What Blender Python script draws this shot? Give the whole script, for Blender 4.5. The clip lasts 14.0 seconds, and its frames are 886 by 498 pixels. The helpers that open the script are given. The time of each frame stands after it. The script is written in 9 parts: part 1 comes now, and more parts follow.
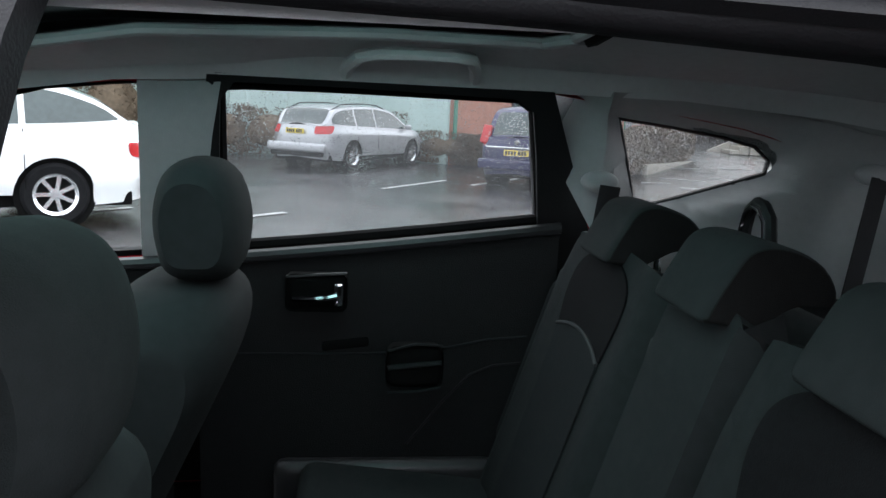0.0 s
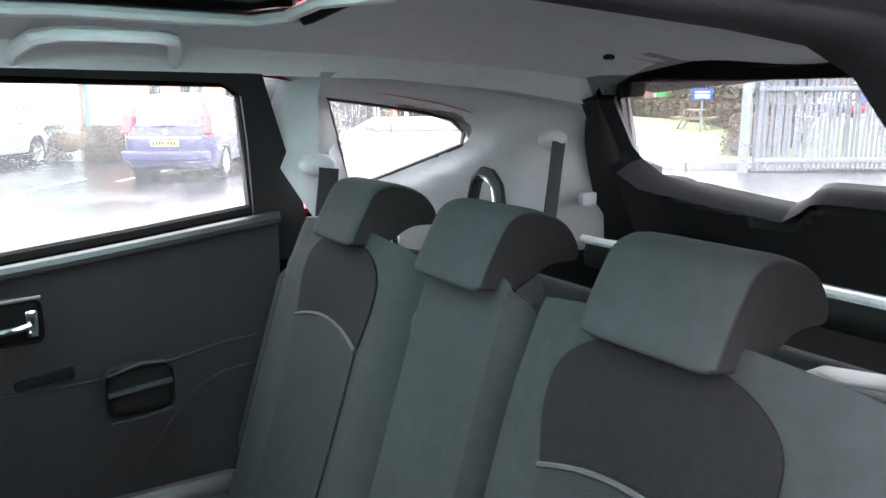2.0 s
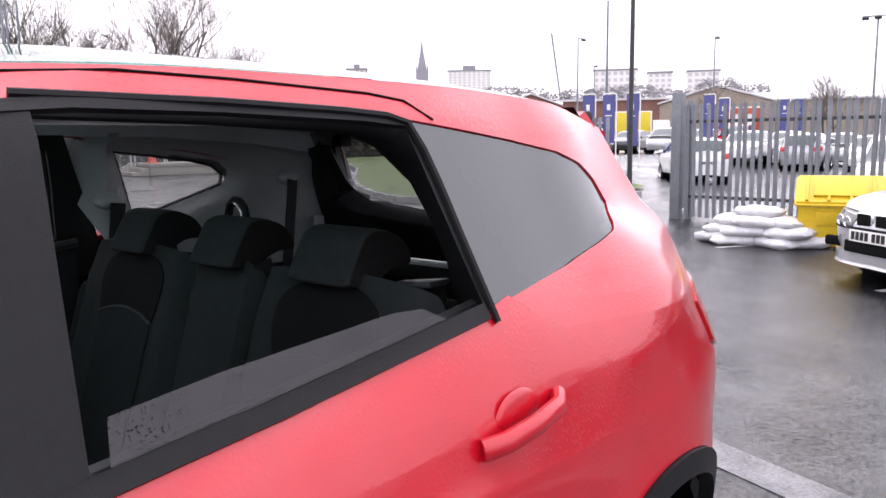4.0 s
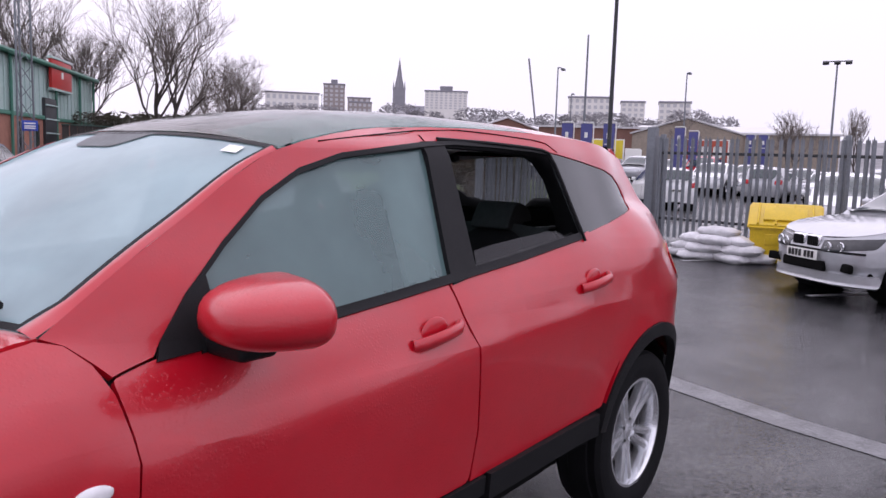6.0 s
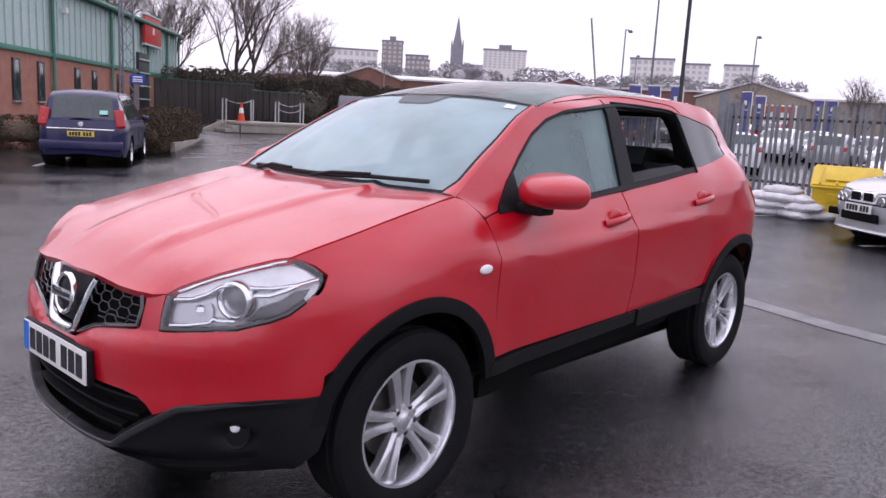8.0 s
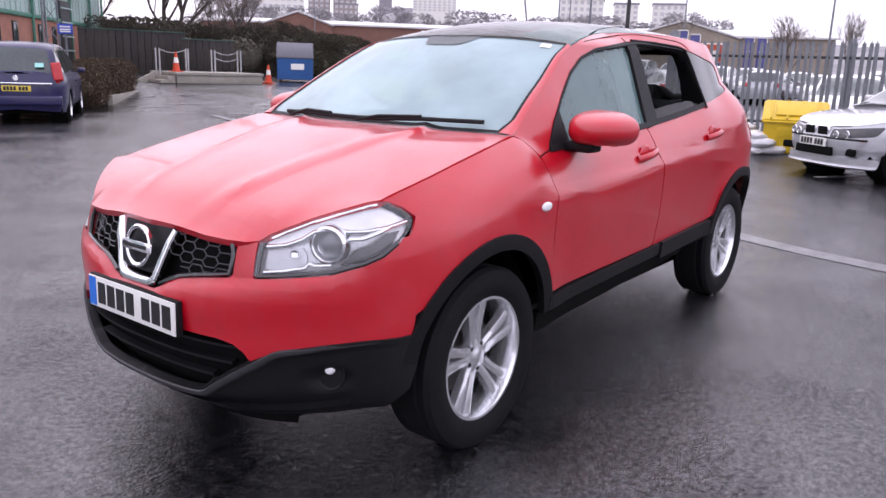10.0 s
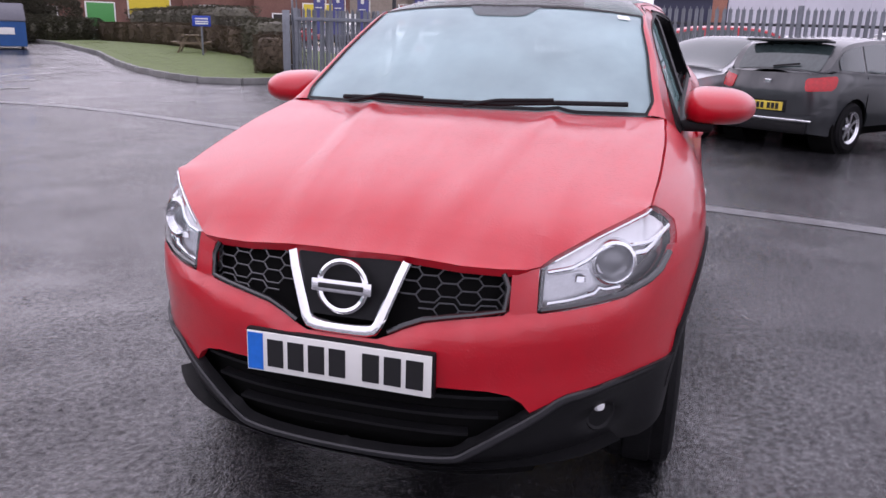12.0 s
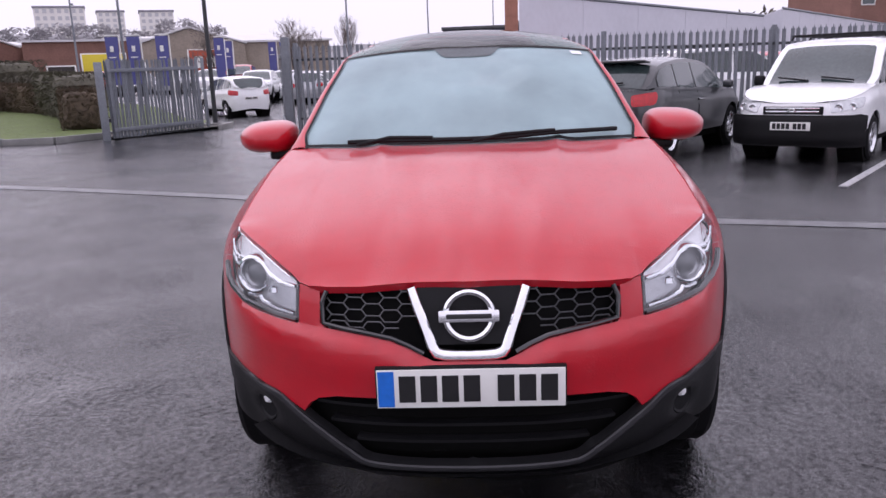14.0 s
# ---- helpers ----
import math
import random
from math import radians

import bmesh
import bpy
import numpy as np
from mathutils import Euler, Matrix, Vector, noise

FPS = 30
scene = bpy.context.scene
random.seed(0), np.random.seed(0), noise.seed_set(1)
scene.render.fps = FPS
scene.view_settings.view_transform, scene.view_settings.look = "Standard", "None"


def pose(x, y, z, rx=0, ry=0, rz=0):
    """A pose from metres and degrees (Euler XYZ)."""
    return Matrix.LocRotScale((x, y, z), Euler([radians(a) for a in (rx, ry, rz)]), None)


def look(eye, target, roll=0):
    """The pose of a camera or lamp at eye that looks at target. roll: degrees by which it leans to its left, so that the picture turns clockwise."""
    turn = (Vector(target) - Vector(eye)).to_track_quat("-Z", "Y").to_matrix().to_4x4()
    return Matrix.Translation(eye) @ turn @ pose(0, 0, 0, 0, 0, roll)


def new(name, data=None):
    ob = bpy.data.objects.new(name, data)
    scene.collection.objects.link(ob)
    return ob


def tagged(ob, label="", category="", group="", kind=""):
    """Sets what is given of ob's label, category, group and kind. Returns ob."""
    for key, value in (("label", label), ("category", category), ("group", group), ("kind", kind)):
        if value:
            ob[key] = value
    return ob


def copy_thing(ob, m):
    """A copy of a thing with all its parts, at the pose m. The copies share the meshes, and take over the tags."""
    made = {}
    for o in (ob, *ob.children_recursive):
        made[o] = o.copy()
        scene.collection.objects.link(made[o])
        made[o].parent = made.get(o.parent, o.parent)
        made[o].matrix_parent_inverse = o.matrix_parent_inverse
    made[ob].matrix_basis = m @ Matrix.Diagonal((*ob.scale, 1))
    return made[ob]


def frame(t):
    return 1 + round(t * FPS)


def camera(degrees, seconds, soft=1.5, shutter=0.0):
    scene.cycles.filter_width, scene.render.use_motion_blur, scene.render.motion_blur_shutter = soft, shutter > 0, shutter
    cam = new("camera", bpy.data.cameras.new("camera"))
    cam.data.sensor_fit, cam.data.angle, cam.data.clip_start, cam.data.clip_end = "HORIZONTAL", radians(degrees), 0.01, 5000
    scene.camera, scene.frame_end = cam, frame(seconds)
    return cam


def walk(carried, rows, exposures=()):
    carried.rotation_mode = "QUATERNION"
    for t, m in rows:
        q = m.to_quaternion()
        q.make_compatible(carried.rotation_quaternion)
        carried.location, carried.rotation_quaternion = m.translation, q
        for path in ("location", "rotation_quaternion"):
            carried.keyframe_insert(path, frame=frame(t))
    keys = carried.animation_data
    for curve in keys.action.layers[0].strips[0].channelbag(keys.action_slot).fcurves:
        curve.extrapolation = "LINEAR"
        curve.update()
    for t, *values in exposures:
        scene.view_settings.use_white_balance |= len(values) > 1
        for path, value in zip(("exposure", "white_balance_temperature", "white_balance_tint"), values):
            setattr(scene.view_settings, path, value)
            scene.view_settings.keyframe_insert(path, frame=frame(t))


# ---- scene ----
cam = camera(59.9, 14.0)
PATH = [
    (0, (-1.758, 0.99, 1.472), (-1.995, -0.964, 1.116), 2.7),
    (0.5, (-1.757, 0.889, 1.469), (-2.211, -1.03, 1.136), 1.9),
    (1, (-1.694, 0.885, 1.463), (-2.451, -0.929, 1.098), 1.1),
    (1.5, (-1.664, 0.884, 1.466), (-2.578, -0.854, 1.085), 0.6),
    (2, (-1.645, 0.895, 1.466), (-2.693, -0.766, 1.089), 0.1),
    (2.5, (-1.603, 0.942, 1.468), (-2.777, -0.64, 1.123), 0.1),
    (3, (-1.556, 1.076, 1.485), (-2.869, -0.403, 1.189), -0.7),
    (3.5, (-1.478, 1.326, 1.474), (-2.901, -0.051, 1.193), -1.8),
    (3.7, (-1.404, 1.408, 1.486), (-2.874, 0.082, 1.203), -1.7),
    (5.8, (0.14, 2.087, 1.492), (-1.416, 0.858, 1.236), 1.1),
    (6, (0.312, 2.149, 1.479), (-1.243, 0.912, 1.252), 1.8),
    (6.5, (0.721, 2.31, 1.494), (-0.805, 1.036, 1.272), 1.8),
    (7, (1.213, 2.422, 1.442), (-0.312, 1.149, 1.209), 2.1),
    (7.5, (1.528, 2.494, 1.452), (0.015, 1.218, 1.162), 3.4),
    (8, (1.874, 2.658, 1.426), (0.415, 1.332, 1.091), 3.1),
    (10.3, (2.295, 2.187, 1.378), (0.737, 1.023, 0.909), 2.1),
    (10.5, (2.341, 2.063, 1.37), (0.766, 0.915, 0.921), 3.3),
    (11, (2.344, 1.64, 1.368), (0.706, 0.582, 0.92), 2.6),
    (11.5, (2.484, 1.189, 1.371), (0.716, 0.386, 0.893), 1.6),
    (12, (2.576, 0.792, 1.401), (0.732, 0.232, 0.867), 1.5),
    (12.5, (2.56, 0.473, 1.394), (0.664, 0.143, 0.85), -0.3),
    (13, (2.759, 0.156, 1.402), (0.803, 0.08, 0.992), -2.2),
    (13.5, (2.854, 0.043, 1.404), (0.899, -0.034, 0.988), -3.6),
    (14, (2.871, 0.032, 1.431), (0.925, -0.061, 0.98), -2.1),
]
EXPOSE = [(0, 1.85, 6300, 12), (0.5, 2.65, 6250, 11), (1.0, 3.3, 6250, 12), (1.5, 3.75, 6450, 15), (2.0, 4.1, 6500, 17), (2.5, 4.5, 6500, 18), (3.0, 4.05, 6500, 18), (3.3, 3.2, 6500, 19),
          (3.5, 2.5, 6500, 20), (3.7, 1.8, 6500, 21), (4.6, 0.7, 6400, 26), (5.8, 0.26, 6250, 29), (7.0, 0.16, 6250, 30), (8.2, 0.36, 6250, 30), (10.2, 0.66, 6250, 29), (10.6, 0.64, 6250, 30), (11.2, 0.40, 6250, 31), (12.5, 0.38, 6250, 31), (14, 0.22, 6250, 31)]
walk(cam, [(t, look(eye, target, roll)) for t, eye, target, roll in PATH], EXPOSE)

# ---- light: overcast winter sky, wet ground ----
SUN_UP, SUN_TURN = 32.0, 200.0
world = bpy.data.worlds.new("overcast_sky")
scene.world = world
world.use_nodes = True
wn, wl = world.node_tree.nodes, world.node_tree.links
sky = wn.new("ShaderNodeTexSky")
sky.sky_type = "NISHITA"
sky.sun_disc = False
sky.sun_elevation, sky.sun_rotation = radians(SUN_UP), radians(SUN_TURN)
sky.air_density, sky.dust_density = 1.0, 4.0
dim = wn.new("ShaderNodeVectorMath")
dim.operation = "SCALE"
dim.inputs["Scale"].default_value = 0.10
cloud = wn.new("ShaderNodeMix")
cloud.data_type = "RGBA"
cloud.inputs["Factor"].default_value = 0.96
cloud.inputs["B"].default_value = (0.93, 0.955, 1.0, 1)
wl.new(sky.outputs["Color"], dim.inputs[0])
wl.new(dim.outputs["Vector"], cloud.inputs["A"])
# an overcast sky is brighter overhead than at the horizon
sky_at, sky_up, sky_ramp, veil = (wn.new("ShaderNode" + k) for k in ("TexCoord", "SeparateXYZ", "MapRange", "VectorMath"))
veil.operation = "SCALE"
sky_ramp.inputs["To Min"].default_value, sky_ramp.inputs["To Max"].default_value = 0.88, 1.26
wl.new(sky_at.outputs["Generated"], sky_up.inputs[0])
wl.new(sky_up.outputs["Z"], sky_ramp.inputs["Value"])
wl.new(cloud.outputs["Result"], veil.inputs[0])
wl.new(sky_ramp.outputs["Result"], veil.inputs["Scale"])
wl.new(veil.outputs["Vector"], wn["Background"].inputs["Color"])
wn["Background"].inputs["Strength"].default_value = 1.0
sun_data = bpy.data.lights.new("sun", "SUN")
sun_data.energy, sun_data.angle, sun_data.color = 0.5, radians(120), (1.0, 0.97, 0.93)
sun = new("sun", sun_data)
sun.matrix_basis = pose(0, 0, 30, 90 - SUN_UP, 0, 180 - SUN_TURN)


# ---- materials ----
def link(nt, a, b):
    nt.links.new(a, b)


def mat(name, color, rough=0.5, metal=0.0, var=0.15, scale=6.0, bump=0.0, bump_scale=60.0, coat=0.0, spec=0.5, rough_var=0.0, per=0.0):
    """Principled surface with colour variation at two scales, relief, and uneven gloss."""
    m = bpy.data.materials.new(name)
    m.use_nodes = True
    nt = m.node_tree
    p = nt.nodes["Principled BSDF"]
    tc = nt.nodes.new("ShaderNodeTexCoord")
    big, fine = nt.nodes.new("ShaderNodeTexNoise"), nt.nodes.new("ShaderNodeTexNoise")
    big.inputs["Scale"].default_value, fine.inputs["Scale"].default_value = scale, scale * 9
    big.inputs["Detail"].default_value, fine.inputs["Detail"].default_value = 5, 3
    for n in (big, fine):
        link(nt, tc.outputs["Object"], n.inputs["Vector"])
    add = nt.nodes.new("ShaderNodeMath")
    add.operation = "ADD"
    link(nt, big.outputs["Fac"], add.inputs[0])
    link(nt, fine.outputs["Fac"], add.inputs[1])
    r = nt.nodes.new("ShaderNodeMapRange")
    r.inputs["From Min"].default_value, r.inputs["From Max"].default_value = 0.65, 1.35
    r.inputs["To Min"].default_value, r.inputs["To Max"].default_value = 1 - var, 1 + var
    link(nt, add.outputs[0], r.inputs["Value"])
    src = r.outputs["Result"]
    if per:
        info = nt.nodes.new("ShaderNodeObjectInfo")
        pr = nt.nodes.new("ShaderNodeMapRange")
        pr.inputs["To Min"].default_value, pr.inputs["To Max"].default_value = 1 - per, 1 + per
        link(nt, info.outputs["Random"], pr.inputs["Value"])
        mul = nt.nodes.new("ShaderNodeMath")
        mul.operation = "MULTIPLY"
        link(nt, src, mul.inputs[0])
        link(nt, pr.outputs["Result"], mul.inputs[1])
        src = mul.outputs[0]
    vm = nt.nodes.new("ShaderNodeVectorMath")
    vm.operation = "SCALE"
    vm.inputs[0].default_value = color
    link(nt, src, vm.inputs["Scale"])
    link(nt, vm.outputs["Vector"], p.inputs["Base Color"])
    p.inputs["Metallic"].default_value = metal
    p.inputs["Roughness"].default_value = rough
    p.inputs["Specular IOR Level"].default_value = spec
    p.inputs["Coat Weight"].default_value = coat
    p.inputs["Coat Roughness"].default_value = 0.10
    if rough_var:
        rr = nt.nodes.new("ShaderNodeMapRange")
        rr.inputs["From Min"].default_value, rr.inputs["From Max"].default_value = 0.35, 0.65
        rr.inputs["To Min"].default_value, rr.inputs["To Max"].default_value = max(0.02, rough - rough_var), min(1, rough + rough_var)
        link(nt, big.outputs["Fac"], rr.inputs["Value"])
        link(nt, rr.outputs["Result"], p.inputs["Roughness"])
    if bump:
        bn = nt.nodes.new("ShaderNodeTexNoise")
        bn.inputs["Scale"].default_value, bn.inputs["Detail"].default_value = bump_scale, 4
        link(nt, tc.outputs["Object"], bn.inputs["Vector"])
        b = nt.nodes.new("ShaderNodeBump")
        b.inputs["Strength"].default_value, b.inputs["Distance"].default_value = bump, 0.01
        link(nt, bn.outputs["Fac"], b.inputs["Height"])
        link(nt, b.outputs["Normal"], p.inputs["Normal"])
    return m


def glass(name, tint, gloss_ior=1.55, rough=0.02, drops=0.0, sky_sheen=0.0, sheen_milk_color=(0.75, 0.85, 0.86), milk=0.0):
    """A thin pane: tinted see-through sheet with Fresnel gloss and a painted pale sheen for reflected sky; drops: beads
    of rain.
    """
    m = bpy.data.materials.new(name)
    m.use_nodes = True
    nt = m.node_tree
    nt.nodes.remove(nt.nodes["Principled BSDF"])
    out = nt.nodes["Material Output"]
    tr, gl, fr, mix = (nt.nodes.new("ShaderNodeBsdf" + k) if k in ("Transparent", "Glossy") else nt.nodes.new("ShaderNode" + k) for k in ("Transparent", "Glossy", "LayerWeight", "MixShader"))
    tr.inputs["Color"].default_value = (*tint, 1)
    gl.inputs["Roughness"].default_value = rough
    fr.inputs["Blend"].default_value = 0.5
    f0 = ((gloss_ior - 1) / (gloss_ior + 1)) ** 2
    pw, ma = nt.nodes.new("ShaderNodeMath"), nt.nodes.new("ShaderNodeMath")
    pw.operation, ma.operation = "POWER", "MULTIPLY_ADD"
    pw.inputs[1].default_value = 5.0
    ma.inputs[1].default_value, ma.inputs[2].default_value = (1 - f0) * min(1.0, f0 * 14), f0
    link(nt, fr.outputs["Facing"], pw.inputs[0])
    link(nt, pw.outputs[0], ma.inputs[0])
    link(nt, ma.outputs[0], mix.inputs[0])
    link(nt, tr.outputs[0], mix.inputs[1])
    link(nt, gl.outputs[0], mix.inputs[2])
    last = mix.outputs[0]
    # flat diffuse share painted in for the bright sky reflected by the pane
    if sky_sheen:
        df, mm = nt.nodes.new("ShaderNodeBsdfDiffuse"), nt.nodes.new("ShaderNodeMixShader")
        df.inputs["Color"].default_value = (*sheen_milk_color, 1)
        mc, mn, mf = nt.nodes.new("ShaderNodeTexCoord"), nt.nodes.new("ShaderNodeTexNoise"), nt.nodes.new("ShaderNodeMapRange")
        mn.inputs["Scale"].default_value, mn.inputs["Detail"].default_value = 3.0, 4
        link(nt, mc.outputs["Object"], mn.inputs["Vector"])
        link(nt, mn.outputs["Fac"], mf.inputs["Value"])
        mf.inputs["To Min"].default_value, mf.inputs["To Max"].default_value = sky_sheen * 0.6, sky_sheen * 1.4
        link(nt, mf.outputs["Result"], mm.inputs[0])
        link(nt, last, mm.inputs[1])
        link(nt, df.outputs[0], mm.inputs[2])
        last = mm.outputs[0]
    if milk:
        tl, ml = nt.nodes.new("ShaderNodeBsdfTranslucent"), nt.nodes.new("ShaderNodeMixShader")
        tl.inputs["Color"].default_value = (*sheen_milk_color, 1)
        ml.inputs[0].default_value = milk
        link(nt, last, ml.inputs[1])
        link(nt, tl.outputs[0], ml.inputs[2])
        last = ml.outputs[0]
    if drops:
        tc = nt.nodes.new("ShaderNodeTexCoord")
        vo, no = nt.nodes.new("ShaderNodeTexVoronoi"), nt.nodes.new("ShaderNodeTexNoise")
        vo.inputs["Scale"].default_value, no.inputs["Scale"].default_value = 230, 7
        no.inputs["Detail"].default_value, no.inputs["Roughness"].default_value = 5, 0.7
        link(nt, tc.outputs["Object"], vo.inputs["Vector"])
        link(nt, tc.outputs["Object"], no.inputs["Vector"])
        sub = nt.nodes.new("ShaderNodeMath")
        sub.operation = "SUBTRACT"
        link(nt, no.outputs["Fac"], sub.inputs[0])
        link(nt, vo.outputs["Distance"], sub.inputs[1])
        mr = nt.nodes.new("ShaderNodeMapRange")
        mr.inputs["From Min"].default_value, mr.inputs["From Max"].default_value = 0.28 - 0.25 * drops, 0.42 - 0.25 * drops
        mr.inputs["To Max"].default_value = 0.85
        link(nt, sub.outputs[0], mr.inputs["Value"])
        bead, shine, water = nt.nodes.new("ShaderNodeBsdfRefraction"), nt.nodes.new("ShaderNodeBsdfTranslucent"), nt.nodes.new("ShaderNodeMixShader")
        bead.inputs["Color"].default_value = (*tint, 1)
        bead.inputs["IOR"].default_value, bead.inputs["Roughness"].default_value = 1.33, 0.08
        shine.inputs["Color"].default_value, water.inputs[0].default_value = (*tint, 1), 0.06
        bp = nt.nodes.new("ShaderNodeBump")
        bp.inputs["Strength"].default_value, bp.inputs["Distance"].default_value = 1.0, 0.012
        link(nt, sub.outputs[0], bp.inputs["Height"])
        link(nt, bp.outputs["Normal"], bead.inputs["Normal"])
        link(nt, bead.outputs[0], water.inputs[1])
        link(nt, shine.outputs[0], water.inputs[2])
        mx = nt.nodes.new("ShaderNodeMixShader")
        link(nt, mr.outputs["Result"], mx.inputs[0])
        link(nt, last, mx.inputs[1])
        link(nt, water.outputs[0], mx.inputs[2])
        last = mx.outputs[0]
    link(nt, last, out.inputs["Surface"])
    return m


def paint(name, color, beads=0.25, rough=0.32, coat=1.0):
    """Car paint under a wet clear coat with beads of rain."""
    m = mat(name, color, rough, 0.0, 0.06, 2.0, coat=coat)
    nt = m.node_tree
    p = nt.nodes["Principled BSDF"]
    tc, vo = nt.nodes.new("ShaderNodeTexCoord"), nt.nodes.new("ShaderNodeTexVoronoi")
    vo.inputs["Scale"].default_value = 110
    no = nt.nodes.new("ShaderNodeTexNoise")
    no.inputs["Scale"].default_value, no.inputs["Detail"].default_value = 7, 4
    for n in (vo, no):
        link(nt, tc.outputs["Object"], n.inputs["Vector"])
    sm = nt.nodes.new("ShaderNodeMath")
    sm.operation = "SUBTRACT"
    link(nt, no.outputs["Fac"], sm.inputs[0])
    link(nt, vo.outputs["Distance"], sm.inputs[1])
    mr = nt.nodes.new("ShaderNodeMapRange")
    mr.inputs["From Min"].default_value, mr.inputs["From Max"].default_value = 0.12, 0.3
    link(nt, sm.outputs[0], mr.inputs["Value"])
    b = nt.nodes.new("ShaderNodeBump")
    b.inputs["Strength"].default_value, b.inputs["Distance"].default_value = beads, 0.003
    link(nt, mr.outputs["Result"], b.inputs["Height"])
    link(nt, b.outputs["Normal"], p.inputs["Coat Normal"])
    # dried and running water: streaks of duller gloss
    st, sr, mp = nt.nodes.new("ShaderNodeTexNoise"), nt.nodes.new("ShaderNodeMapRange"), nt.nodes.new("ShaderNodeMapping")
    mp.inputs["Scale"].default_value = (2.2, 8.0, 3.0)
    st.inputs["Scale"].default_value, st.inputs["Detail"].default_value = 1.6, 7
    link(nt, tc.outputs["Object"], mp.inputs["Vector"])
    link(nt, mp.outputs["Vector"], st.inputs["Vector"])
    sr.inputs["From Min"].default_value, sr.inputs["From Max"].default_value = 0.42, 0.62
    sr.inputs["To Min"].default_value, sr.inputs["To Max"].default_value = 0.02, 0.12
    link(nt, st.outputs["Fac"], sr.inputs["Value"])
    link(nt, sr.outputs["Result"], p.inputs["Coat Roughness"])
    wi = nt.nodes.new("ShaderNodeMapRange")
    wi.inputs["From Min"].default_value, wi.inputs["From Max"].default_value = 0.36, 0.66
    wi.inputs["To Min"].default_value, wi.inputs["To Max"].default_value = 1.36, 1.64
    link(nt, st.outputs["Fac"], wi.inputs["Value"])
    link(nt, wi.outputs["Result"], p.inputs["Coat IOR"])
    return m


RED = paint("red_car_paint", (0.49, 0.003, 0.013), beads=0.35, coat=0.72)
BLACK_PLASTIC = mat("grained_black_plastic", (0.008, 0.008, 0.009), 0.55, spec=0.22, bump=0.15, bump_scale=400, var=0.2)
CLADDING = mat("charcoal_bumper_plastic", (0.009, 0.009, 0.010), 0.45, spec=0.3, bump=0.12, bump_scale=400, var=0.2)
# cladding plastic again, lightened for the sky light that the ridge catches
LIP_LIT = mat("sky_lit_bumper_lip", (0.030, 0.030, 0.033), 0.4, spec=0.4, bump=0.1, bump_scale=400, var=0.2)
GAP = mat("dark_joint", (0.005, 0.005, 0.005), 0.9, spec=0.1)
GLOSS_BLACK = mat("gloss_black", (0.008, 0.008, 0.009), 0.12, coat=1.0)
RUBBER = mat("tyre_rubber", (0.008, 0.008, 0.009), 0.75, spec=0.15, bump=0.2, bump_scale=120, var=0.25, scale=12)
ALLOY = mat("silver_alloy", (0.78, 0.79, 0.81), 0.2, 0.85, 0.08, 10)
CHROME = mat("chrome", (0.85, 0.86, 0.88), 0.08, 1.0, 0.05)
WINDSCREEN = glass("windscreen_glass", (0.62, 0.72, 0.70), 1.9, sky_sheen=0.42, sheen_milk_color=(0.58, 0.80, 0.83))
SIDE_GLASS = glass("side_glass", (0.36, 0.44, 0.43), 1.8, sky_sheen=0.21, sheen_milk_color=(0.44, 0.72, 0.71))
TAIL_GLASS = glass("tinted_tailgate_glass", (0.40, 0.42, 0.42), 1.3, drops=0.40, sheen_milk_color=(0.85, 0.9, 0.92), milk=0.028)
DARK_GLASS = glass("privacy_glass", (0.006, 0.006, 0.007), 2.1, sky_sheen=0.05)
RAIN_GLASS = glass("rain_beaded_glass", (0.48, 0.50, 0.50), 1.3, drops=0.40, sheen_milk_color=(0.85, 0.9, 0.92), milk=0.028)
LENS = glass("clear_lamp_lens", (0.97, 0.98, 0.99), 1.4, sky_sheen=0.08, sheen_milk_color=(0.85, 0.87, 0.9))
PLATE_WHITE = mat("plate_white", (0.78, 0.78, 0.74), 0.35, var=0.03)
PLATE_YELLOW = mat("plate_yellow", (0.72, 0.55, 0.06), 0.35, var=0.03)
PLATE_INK = mat("plate_black", (0.012, 0.012, 0.013), 0.4)
PLATE_BLUE = mat("plate_blue", (0.01, 0.15, 0.60), 0.35)
LAMP_RED = mat("red_lamp_plastic", (0.45, 0.008, 0.012), 0.25, coat=0.25, var=0.35, scale=20)
LAMP_WHITE = mat("white_lamp_plastic", (0.85, 0.85, 0.86), 0.2, coat=1.0)


# ---- mesh tools ----
from mathutils.geometry import tessellate_polygon

def thing(name, label, category, group="", kind="", m=None):
    ob = new(name)
    ob.empty_display_size = 0.1
    if m is not None:
        ob.matrix_basis = m
    return tagged(ob, label, category, group, kind)


def part(name, bm, material, parent=None, label="", smooth=True):
    me = bpy.data.meshes.new(name)
    bm.to_mesh(me)
    bm.free()
    for p in me.polygons:
        p.use_smooth = smooth
    if isinstance(material, (list, tuple)):
        for k in material:
            me.materials.append(k)
    else:
        me.materials.append(material)
    ob = new(name, me)
    ob.parent = parent
    if smooth:
        me.set_sharp_from_angle(angle=radians(38))
    if label:
        ob["label"] = label
    return ob


